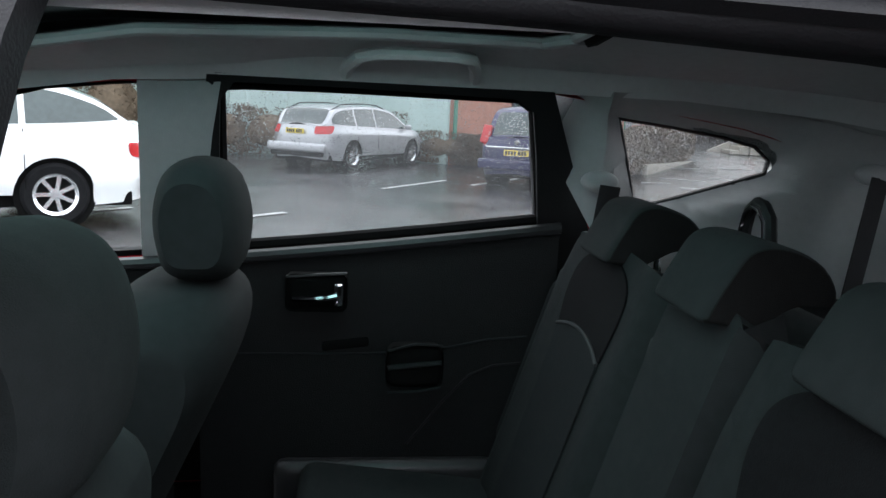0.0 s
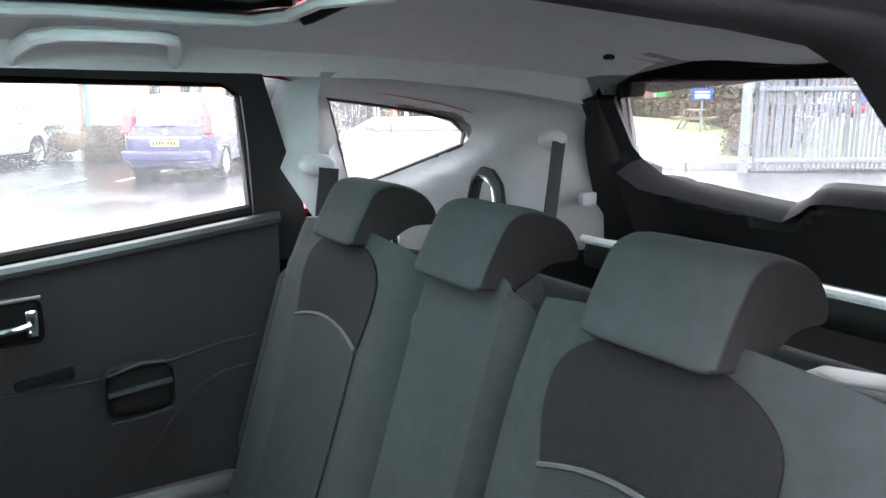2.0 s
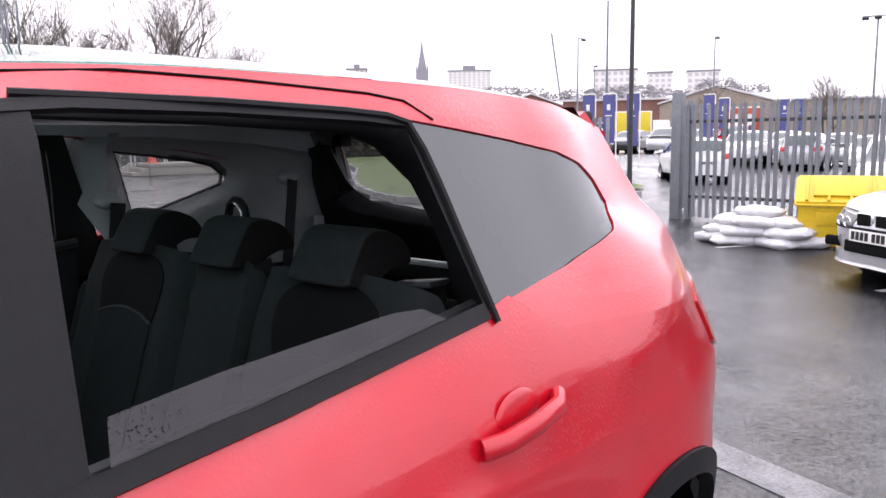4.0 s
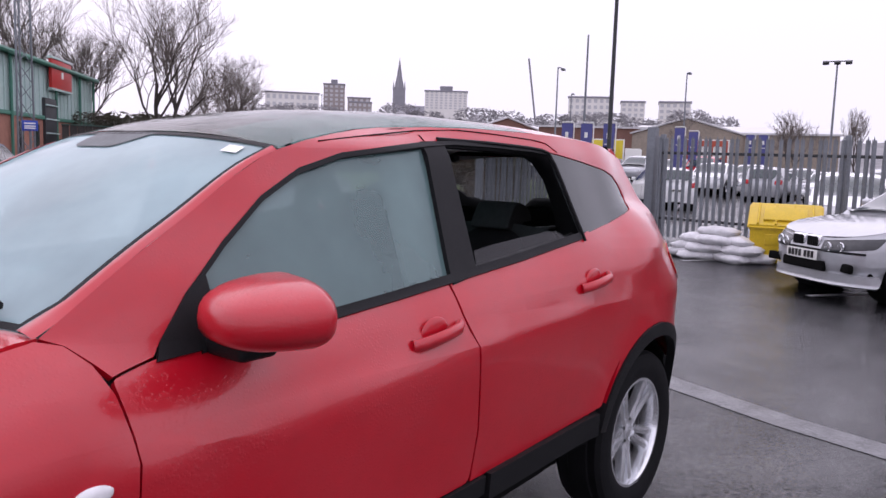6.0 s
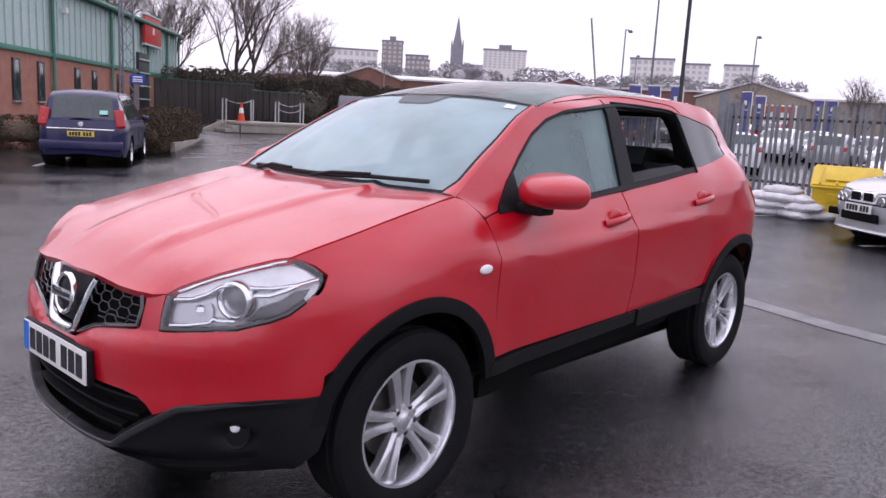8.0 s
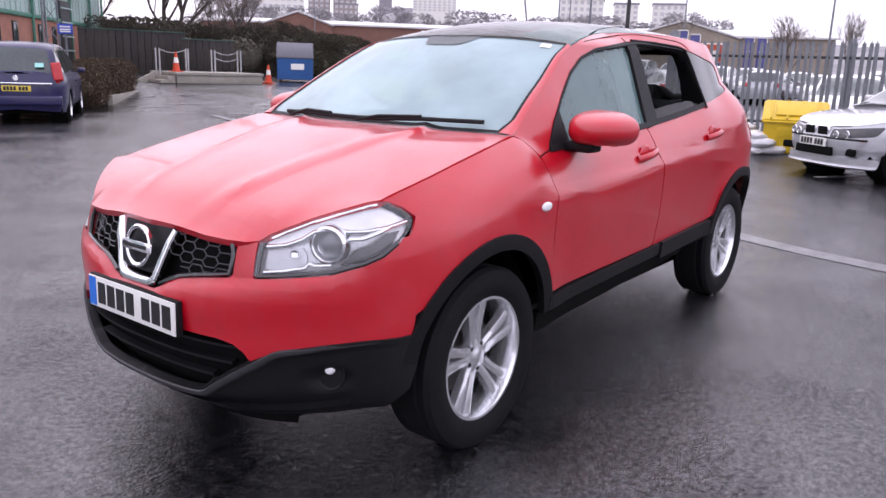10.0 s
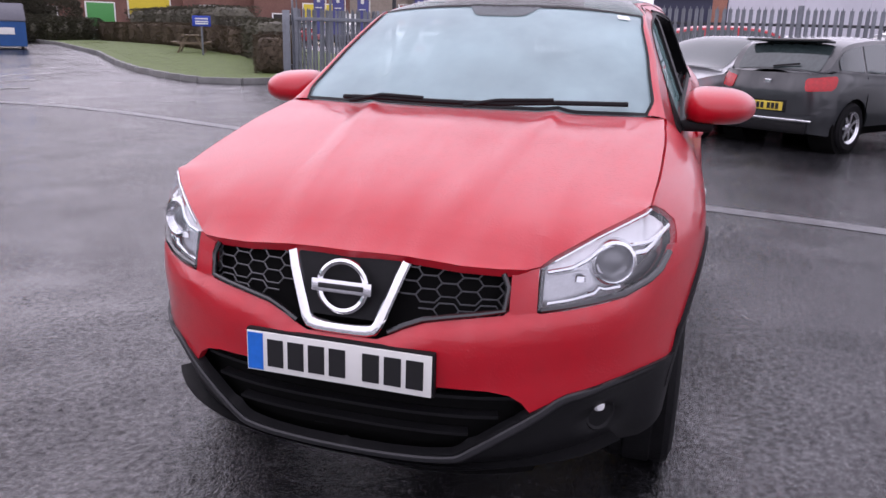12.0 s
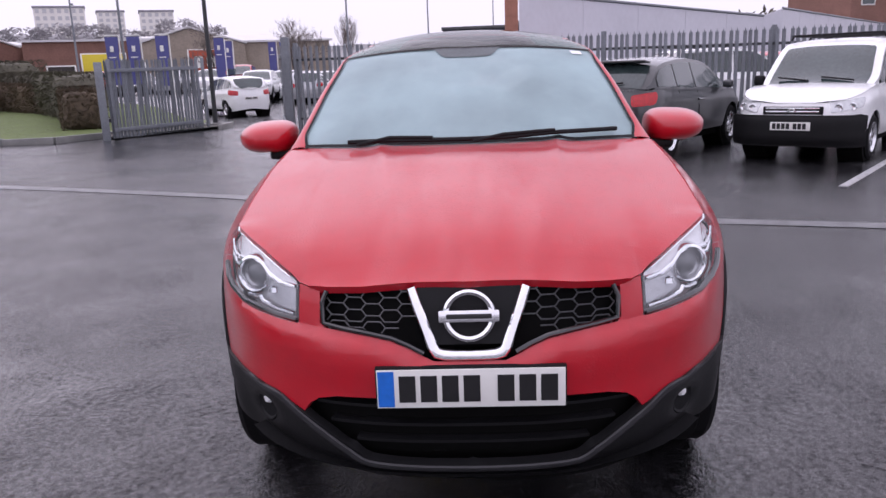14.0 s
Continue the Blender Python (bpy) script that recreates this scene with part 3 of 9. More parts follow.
# dark shell a finger's width behind the joints
shell = [(-0.415, 0.42), (-2.22, 0.44), (-2.36, 0.72), (-2.5, 0.84), (-2.5, 1.2), (-2.3, 1.22)] + [(x, TOP(x) - 0.012) for x in (-2.0, -1.6, -1.2, -0.8, -0.5, -0.4, -0.2, 0.0, 0.2, 0.4)] + [(0.36, 0.86), (0.2, 0.83), (-0.2, 0.83), (-0.36, 0.7)]
both("door_shell", lambda: patch(shell, side, 0.06, 0, CORE, -0.016), GAP)
LAMP_TOP = [(0.503, 0.849), (0.535, 0.870), (0.575, 0.890), (0.645, 0.922), (0.715, 0.946), (0.80, 0.970), (0.845, 0.974)]
LAMP_EDGE += [nose(a, z) for a, z in LAMP_TOP[::-1]]
bonnet = [(-0.30, -0.728), (-0.275, -0.55), (-0.23, -0.35), (-0.20, 0.0), (-0.23, 0.35), (-0.275, 0.55), (-0.30, 0.728)]
bonnet += [(x, YTOP(x) - 0.004) for x in (-0.2, -0.1, 0, 0.1, 0.2, 0.3, 0.4, 0.445)] + [(p[0], min(p[1], YTOP(p[0])) - 0.004) for p in LAMP_EDGE] + [(0.765, 0.46), (0.785, 0.40), (0.80, 0.30), (0.806, 0.17), (0.812, 0.0)]
bonnet += [(x, -y) for x, y in bonnet[:6:-1] if y > 0]
part("bonnet", patch(bonnet, hood, 0.045, 0.025, CORE), RED, car)
# roof: dark panoramic glass, red tail
groof = [(-0.90, 0.0), (-0.915, 0.4), (-0.945, 0.8), (-0.958, 0.985), (-1.6, 0.985), (-2.15, 0.985), (-2.15, 0.0)]
groof += [(x, -w) for x, w in groof[-2:0:-1]]
rr = [(-2.156, -1.0), (-2.156, 1.0), (-2.9, 1.0), (-3.14, 0.96), (-3.22, 0.6), (-3.25, 0.0), (-3.22, -0.6), (-3.14, -0.96), (-2.9, -1.0)]
rl = [(-2.90, -0.99), (-2.90, 0.99), (-3.135, 0.95), (-3.215, 0.6), (-3.245, 0.0), (-3.215, -0.6), (-3.135, -0.95)]
part("rear_roof_lining", patch(rl, lambda x, w: (x, roof(x, w)[1], roof(x, w)[2] - 0.024), (0.05, 0.1), 0, CORE), mat("grey_roof_tail_lining", (0.3, 0.3, 0.3), 0.9), car)
part("rear_roof", patch(rr, roof, (0.05, 0.1), 0.02, CORE), RED, car)
ws = [(0.0, -0.966), (0.0, 0.966), (1.0, 0.966), (1.0, -0.966)]
wscreen = patch(ws, screen, (0.08, 0.08), 0, CORE)
part("windscreen", wscreen, WINDSCREEN, car, "large raked windscreen misted with rain, reflected sky put into its colour").visible_shadow = False
part("windscreen_border", patch([(0.985, -0.97), (0.985, 0.97), (1.012, 0.985), (1.012, -0.985)], screen, (0.05, 0.06), 0, CORE, 0.003), BLACK_PLASTIC, car)
for s in (1, -1):
    e = [(0.0, s * 0.952), (0.0, s * 0.968), (1.0, s * 0.968), (1.0, s * 0.955)]
    part("windscreen_border", patch(e, screen, (0.06, 0.05), 0, CORE, 0.007), BLACK_PLASTIC, car)
    foot = [Vector(screen(k / 14, s * 0.964)) + Vector((0.002, 0, 0.004)) for k in range(15)]
    part("windscreen_pillar", strip_loft(foot, [(p[0], s * side(p[0], ROOF_EDGE(p[0]))[1], ROOF_EDGE(p[0])) for p in foot], 3, 0.006, (0.6, 0, 0.8)), RED, car)
part("scuttle_trim", patch([(-0.004, -0.97), (-0.004, 0.97), (0.020, 0.97), (0.020, -0.97)], screen, (0.02, 0.05), 0, CORE, 0.008), BLACK_PLASTIC, car)
# opaque patch painted for the soft dark reflection of mirror and sensor
part("mirror_shade_spot", patch(rounded([(0.86, -0.17, 0.05), (0.86, 0.17, 0.05), (1.0, 0.26), (1.0, -0.26)]), screen, (0.04, 0.04), 0, CORE, 0.003), mat("grey_mirror_reflection", (0.07, 0.085, 0.09), 0.5, var=0.3, scale=9), car)
part("tax_sticker", patch([(0.90, 0.80), (0.90, 0.88), (0.955, 0.87), (0.955, 0.79)], screen, (0.03, 0.03), 0, CORE, 0.004), LAMP_WHITE, car, "small white paper sticker")
# cowl at the foot of the screen
part("cowl", patch([(-0.40, -0.70), (-0.40, 0.70), (-0.29, 0.70), (-0.265, 0.55), (-0.22, 0.35), (-0.185, 0.0), (-0.22, -0.35), (-0.265, -0.55), (-0.29, -0.70)],
                   lambda x, y: (x, y, TOP(max(x, -0.3)) - 0.018), 0.08, 0, CORE), BLACK_PLASTIC, car)

# ---- nose: bumper, grille, lamps ----
UP_EDGE = [(sy(0.425), 0.842), (sy(0.455), 0.838), (0.497, 0.846), (0.506, 0.738)]
hl_low = [(0.515, 0.735), (0.585, 0.741), (0.655, 0.748), (0.755, 0.757), (0.85, 0.781), (0.905, 0.801), (0.955, 0.837), (0.985, 0.862)]
INTAKE_TOP = [(0.52, 0.471), (0.495, 0.500), (0.46, 0.521), (0.40, 0.533), (0.30, 0.536), (0.0, 0.538)]
CLAD_EDGE = [(1.045, 0.540), (0.98, 0.537), (0.875, 0.538), (0.78, 0.534), (0.695, 0.525), (0.62, 0.513), (0.575, 0.495)]
bump = [(0.0, 0.645), (sy(0.10), 0.645), (0.130, 0.658), (0.17, 0.679), (0.22, 0.699), (0.285, 0.711), (0.365, 0.723), (sy(0.418), 0.730), (sy(0.43), 0.742)] + UP_EDGE + hl_low
bump += [(sxz(0.393, 0.862), 0.862), (sxz(0.405, 0.80), 0.80), (sxz(0.392, 0.60), 0.60)] + CLAD_EDGE + INTAKE_TOP
bump_full = bump + [(-a, z) for a, z in bump[-2:0:-1]]
part("front_bumper", patch(bump_full, nose, 0.04, 0.02, (0, 0, 0.6)), RED, car)
RIDGE = curve(0.0, 0.310, 0.115, 0.312, 0.25, 0.317, 0.32, 0.324, 0.39, 0.366, 0.465, 0.414, 0.55, 0.464, 0.62, 0.503, 0.70, 0.514, 0.78, 0.525, 1.06, 0.534)
lip_top = [(0.0, 0.325), (0.115, 0.327), (0.23, 0.333), (0.315, 0.342), (0.38, 0.386), (0.445, 0.430), (0.52, 0.469)]
clad = lip_top + CLAD_EDGE[::-1] + [(sx(0.36), 0.50), (sx(0.375), 0.42), (sx(0.40), 0.35), (0.93, 0.285), (0.80, 0.262), (0.5, 0.245), (0.25, 0.235), (0.0, 0.232)]
clad_full = clad + [(-a, z) for a, z in clad[-2:0:-1]]


def lip(s, z):
    """Lower bumper: a proud rounded lip over a set-back panel with a hollow for the fog lamp."""
    x, y, z = nose(s, z)
    zr = RIDGE(abs(s))
    fade = step((1.05 - abs(s)) / 0.25)
    k = -0.020 * step((zr + 0.004 - z) / 0.03) - 0.05 * max(0.0, zr - z) / 0.2
    k -= 0.03 * step(1.25 - math.hypot((abs(s) - 0.735) / 0.085, (z - 0.405) / 0.05))
    return (x + k * fade, y * (1.004 + 0.35 * k * fade * step((abs(s) - 0.5) / 0.3)), z)


part("lower_bumper", patch(clad_full, lip, 0.025, 0.03, (0, 0, 0.6), 0.006), CLADDING, car, "grey-black textured lower bumper cladding")
part("lip_ridge", band([(0.02 * k, RIDGE(abs(0.02 * k)), 0.0135 - 0.008 * step((abs(0.02 * k) - 0.55) / 0.4)) for k in range(-49, 50)], nose, 0.014, 0.03), LIP_LIT, car, "proud lip along the lower bumper, painted grey as lit from the sky")
part("chin", patch([(-0.62, 0.17), (0.62, 0.17), (0.85, 0.25), (0.92, 0.40), (-0.92, 0.40), (-0.85, 0.25)], nose, 0.08, 0, (0, 0, 0.6), -0.085), GAP, car)
intake = [(0.0, 0.62), (sy(0.50), 0.60), (sy(0.66), 0.53), (sy(0.70), 0.40), (sy(0.60), 0.255), (sy(0.3), 0.225), (0.0, 0.22)]
intake = intake + [(-a, z) for a, z in intake[-2:0:-1]]
part("intake", patch(intake, nose, 0.05, 0, (0, 0, 0.6), -0.06), GAP, car)
lip_in = [0.84 * (k / 12 - 1) for k in range(25)]
fa = [nose(a, 0.278 + 0.045 * (abs(a) / 0.84) ** 2) for a in lip_in]
part("intake_floor", strip_loft(fa, [(p[0] - 0.13, p[1] * 0.84, p[2] + 0.01) for p in fa], 2), BLACK_PLASTIC, car)
for z, w in ((0.497, 0.475), (0.440, 0.435), (0.385, 0.355)):
    part("intake_bar", patch([(sy(-w), z), (sy(w), z), (sy(w), z + 0.009), (sy(-w), z + 0.009)], nose, (0.05, 0.02), 0.03, (0, 0, 0.6), -0.022), BLACK_PLASTIC, car)
GRILLE_GREY = mat("satin_grey_grille", (0.06, 0.06, 0.065), 0.3, coat=0.4)
gr = [(0.0, 0.648), (sy(0.11), 0.648), (0.130, 0.661), (0.17, 0.682), (0.22, 0.702), (0.285, 0.714), (0.365, 0.726), (sy(0.42), 0.735), (sy(0.425), 0.80), (sy(0.40), 0.843), (sy(0.2), 0.846), (0.0, 0.855)]
gr = gr + [(-a, z) for a, z in gr[-2:0:-1]]
part("nose_block", box((0.92, 1.14, 0.50), (0.16, 0, 0.54), 0.02), GAP, car)
part("grille_back", patch([(a * 1.06, z + (0.012 if z > 0.75 else -0.012)) for a, z in gr], nose, 0.04, 0, (0, 0, 0.6), -0.05), GAP, car)
for s in (1, -1):
    # honeycomb mesh of slanted and level bars
    for row in range(9):
        z = 0.698 + row * 0.0165
        pts = []
        k = 0
        y = 0.150 if row > 2 else 0.20
        while y < 0.428:
            high = (k % 4 in (2, 3)) == (row % 2 == 0)
            pts.append(nose(s * sy(y), z + (0.0165 if high else 0.0)))
            y += (0.038, 0.014)[k % 2]
            k += 1
        part("grille_bar", tube([Vector(p) - Vector((0.014, 0, 0)) for p in pts], 0.0024, 5), GRILLE_GREY, car)
    rimline = [(sy(0.405), 0.832), (sy(0.42), 0.80), (sy(0.418), 0.742), (0.365, 0.732), (0.285, 0.720), (0.22, 0.708), (0.17, 0.688), (0.13, 0.667)]
    part("grille_rim", tube([nose(s * a, z) for a, z in rimline], 0.008, 8), GLOSS_BLACK, car)

vline = [(0.161, 0.846, 0.014), (0.146, 0.802, 0.0145), (0.128, 0.753, 0.015), (0.112, 0.708, 0.0155), (0.103, 0.684, 0.016), (0.092, 0.669, 0.016), (0.072, 0.6635, 0.0155), (0.04, 0.662, 0.0145)]
vline = vline + [(0.0, 0.6615, 0.014)] + [(-a, z, w) for a, z, w in vline[::-1]]
part("grille_vee", band(vline, nose), CHROME, car, "chrome V-shaped grille surround")
part("badge_panel", patch([(sy(-0.15), 0.845), (sy(0.15), 0.845), (sy(0.10), 0.69), (sy(-0.10), 0.69)], nose, 0.04, 0, (0, 0, 0.6), -0.008), BLACK_PLASTIC, car)
bx = nose(0, 0.77)[0] + 0.012
tilt = pose(bx, 0, 0.772, 0, -8, 0)
bm = revolve([(0.058, -0.006), (0.058, 0.006), (0.066, 0.010), (0.073, 0.006), (0.073, -0.006)], "x", 40, closed=True)
bmesh.ops.transform(bm, matrix=tilt, verts=bm.verts[:])
part("badge_ring", bm, CHROME, car, "round chrome badge")
bm = box((0.014, 0.168, 0.034), (0.008, 0, 0), 0.004)
bmesh.ops.transform(bm, matrix=tilt, verts=bm.verts[:])
part("badge_bar", bm, CHROME, car)
bm = box((0.003, 0.125, 0.013), (0.0165, 0, 0), 0.001)
bmesh.ops.transform(bm, matrix=tilt, verts=bm.verts[:])
part("badge_lettering", bm, PLATE_INK, car)


def number_plate(parent, m, back, w=0.52, h=0.111, blue=True, flip=False):
    """A plate with plain bars in place of its characters; it faces +x of m."""
    bm = box((0.006, w, h), (0, 0, 0), 0.002)
    bmesh.ops.transform(bm, matrix=m, verts=bm.verts[:])
    plate = part("number_plate", bm, back, parent)
    s = -1
    if blue:
        bm = box((0.002, 0.045, h - 0.008), (0.0035, s * (w / 2 - 0.026), 0))
        bmesh.ops.transform(bm, matrix=m, verts=bm.verts[:])
        part("blue_band", bm, PLATE_BLUE, plate)
    cw, y = 0.046 * w / 0.52, -w / 2 + (0.062 if blue else 0.03) * w / 0.52
    gap = 0.0135 * w / 0.52
    for i in range(7):
        if i == 4:
            y += 0.034 * w / 0.52
        bm = box((0.002, cw, h * 0.69), (0.0042, y + cw / 2, 0))
        bmesh.ops.transform(bm, matrix=m, verts=bm.verts[:])
        part("character_bar", bm, PLATE_INK, plate)
        y += cw + gap
    return plate


number_plate(car, pose(0.893, 0, 0.578, 0, -1, 0), PLATE_WHITE)
part("plate_plinth", box((0.02, 0.53, 0.12), (0.878, 0, 0.578), 0.004), BLACK_PLASTIC, car)

LAMP_BOWL = mat("lamp_bowl_silver", (0.72, 0.73, 0.75), 0.28, 0.5, 0.25, 14)
LAMP_GREY = mat("lamp_bowl_grey", (0.58, 0.59, 0.61), 0.3, 0.4, 0.2, 20)
PROJECTOR = mat("smoked_projector_lens", (0.10, 0.105, 0.115), 0.12, coat=1.0)
# headlamps: dark bowl, chrome surround, projector, indicator bowl, clear lens
HL = [(0.506, 0.742)] + LAMP_TOP + [(0.905, 0.966), (0.965, 0.948), (1.008, 0.925), (1.012, 0.905), (1.0, 0.880)] + hl_low[:-1][::-1][:-1]
for s in (1, -1):
    def on(a, z, s=s):
        return nose(s * a, z)

    def back(pts, d):
        return [Vector(on(a, z)) - Vector((d * 0.9, s * d * 0.4, 0)) for a, z in pts]
    lamp = part("headlamp", patch(HL, on, 0.03, 0.04, (0, 0, 0.6), -0.045), LAMP_BOWL, car, "clear-lensed swept-back headlamp")
    c = Vector(on(0.712, 0.844))
    d = Vector((0.93, 0.36 * s, 0.03)).normalized()
    q = d.to_track_quat("Z", "Y").to_matrix().to_4x4()
    bm = revolve([(0.036, -0.018), (0.044, -0.010), (0.047, 0.0), (0.052, 0.006), (0.060, 0.002), (0.066, -0.02), (0.058, -0.05)], "z", 32)
    bmesh.ops.delete(bm, geom=[f for f in bm.faces if len(f.verts) > 4], context="FACES")
    bmesh.ops.transform(bm, matrix=Matrix.Translation(c - d * 0.020) @ q, verts=bm.verts[:])
    part("projector_ring", bm, CHROME, lamp)
    bm = revolve([(0.0, 0.006), (0.018, 0.003), (0.034, -0.006), (0.045, -0.018)], "z", 28)
    bmesh.ops.transform(bm, matrix=Matrix.Translation(c - d * 0.022) @ q, verts=bm.verts[:])
    part("projector_lens", bm, PROJECTOR, lamp)
    bowl = [(0.522, 0.828), (0.59, 0.833), (0.640, 0.838), (0.658, 0.818), (0.664, 0.785), (0.595, 0.766), (0.528, 0.757)]
    part("indicator_bowl", patch(bowl, on, 0.02, 0.008, (0, 0, 0.6), -0.030), LAMP_GREY, lamp)
    upper = [(0.520, 0.838), (0.524, 0.852), (0.575, 0.878), (0.645, 0.910), (0.715, 0.934), (0.80, 0.957), (0.86, 0.960), (0.94, 0.942), (0.985, 0.920), (0.99, 0.908), (0.91, 0.897), (0.827, 0.890), (0.767, 0.890), (0.705, 0.899), (0.655, 0.889), (0.622, 0.862), (0.585, 0.846)]
    part("reflector", patch(upper, on, 0.025, 0.006, (0, 0, 0.6), -0.020), LAMP_WHITE, lamp)
    dark = [(0.775, 0.783), (0.815, 0.828), (0.882, 0.851), (0.922, 0.880), (0.975, 0.886), (0.948, 0.843), (0.892, 0.806), (0.842, 0.784)]
    part("lamp_housing", patch(dark, on, 0.025, 0, (0, 0, 0.6), -0.026), GLOSS_BLACK, lamp)
    swoosh = [(0.524, 0.832), (0.585, 0.840), (0.627, 0.857), (0.660, 0.882), (0.705, 0.892), (0.767, 0.884), (0.827, 0.884), (0.912, 0.891), (0.985, 0.906)]
    part("chrome_trim", tube(back(swoosh, 0.016), 0.0065, 8), CHROME, lamp)
    part("chrome_trim", tube(back([(0.775, 0.862), (0.82, 0.862), (0.875, 0.876), (0.92, 0.892)], 0.018), 0.008, 8), CHROME, lamp)
    part("chrome_trim", tube(back([(a, z - 0.010) for a, z in LAMP_TOP[1:]], 0.006), 0.004, 6), CHROME, lamp)
    part("chrome_trim", tube(back([(0.532, 0.756), (0.595, 0.763), (0.66, 0.775), (0.672, 0.788), (0.69, 0.783), (0.74, 0.784)], 0.014), 0.006, 6), CHROME, lamp)
    part("lamp_border", tube(back([(a, z + 0.008) for a, z in hl_low[:-1]], 0.004), 0.0095, 8), GLOSS_BLACK, lamp)
    part("lamp_border", tube(back([(0.513, 0.746), (0.509, 0.80), (0.508, 0.842)], 0.006), 0.007, 8), GLOSS_BLACK, lamp)
    part("bulb", revolve([(0.0, 0.02), (0.014, 0.014), (0.017, 0.0)], "z", 12, at=Vector(on(0.605, 0.806)) - Vector((0.03, 0, 0))), CHROME, lamp)
    part("lens", patch(HL, on, 0.03, 0, (0, 0, 0.6), 0.002), LENS, lamp).visible_shadow = False
    # fog lamp in its oval recess
    f = Vector(lip(s * 0.735, 0.410)) + Vector((0.012, 0.008 * s, 0))
    dn = Vector((0.80, 0.58 * s, 0.0)).normalized()
    qf = dn.to_track_quat("Z", "Y").to_matrix().to_4x4()
    bm = revolve([(0.0, -0.014), (0.034, -0.012), (0.046, 0.002), (0.052, 0.005), (0.057, 0.0)], "z", 28)
    for v in bm.verts:
        v.co.x *= 0.85
    bmesh.ops.transform(bm, matrix=Matrix.Translation(f) @ qf, verts=bm.verts[:])
    fog = part("fog_lamp_bezel", bm, BLACK_PLASTIC, car)
    bm = revolve([(0.0, 0.012), (0.012, 0.009), (0.018, 0.0)], "z", 16)
    bmesh.ops.transform(bm, matrix=Matrix.Translation(f + Vector((0.004, 0.0, 0.020))) @ qf, verts=bm.verts[:])
    part("fog_lamp", bm, LAMP_WHITE, fog, "small round clear lamp")
    # bonnet-side repeater
    rp = Vector(side(-0.317, 0.88))
    bm = bmesh.new()
    bmesh.ops.create_uvsphere(bm, u_segments=16, v_segments=10, radius=1.0)
    bmesh.ops.transform(bm, matrix=Matrix.Translation((rp.x, s * (rp.y + 0.002), rp.z)) @ Matrix.Diagonal((0.038, 0.010, 0.019, 1)), verts=bm.verts[:])
    part("side_repeater", bm, LAMP_WHITE, car, "small oval side indicator")

# ---- arches, sills, glass, handles, mirrors ----
for hx, rr0 in ((0.0, AR), (RX, AR + 0.02)):
    a0, a1 = (7, 172) if hx == 0 else (12, 170)
    ring = arch(hx, rr0 + 0.008, AZ, a0, a1, 30) + arch(hx, rr0 - 0.046, AZ, a0, a1, 30)[::-1]
    both("wheel_arch_trim", lambda ring=ring: patch(ring, side, 0.05, 0.035, CORE, 0.010), BLACK_PLASTIC)
    for s in (1, -1):
        bm = bmesh.new()
        rows = []
        for yy in (0.79, 0.60):
            rows.append([bm.verts.new((x, s * yy, z)) for x, z in arch(hx, rr0 - 0.04, AZ, 5, 175, 24)])
        for k in range(24):
            bm.faces.new((rows[0][k], rows[0][k + 1], rows[1][k + 1], rows[1][k]))
        bm.faces.new(rows[1])
        part("wheel_liner", bm, GAP, car)
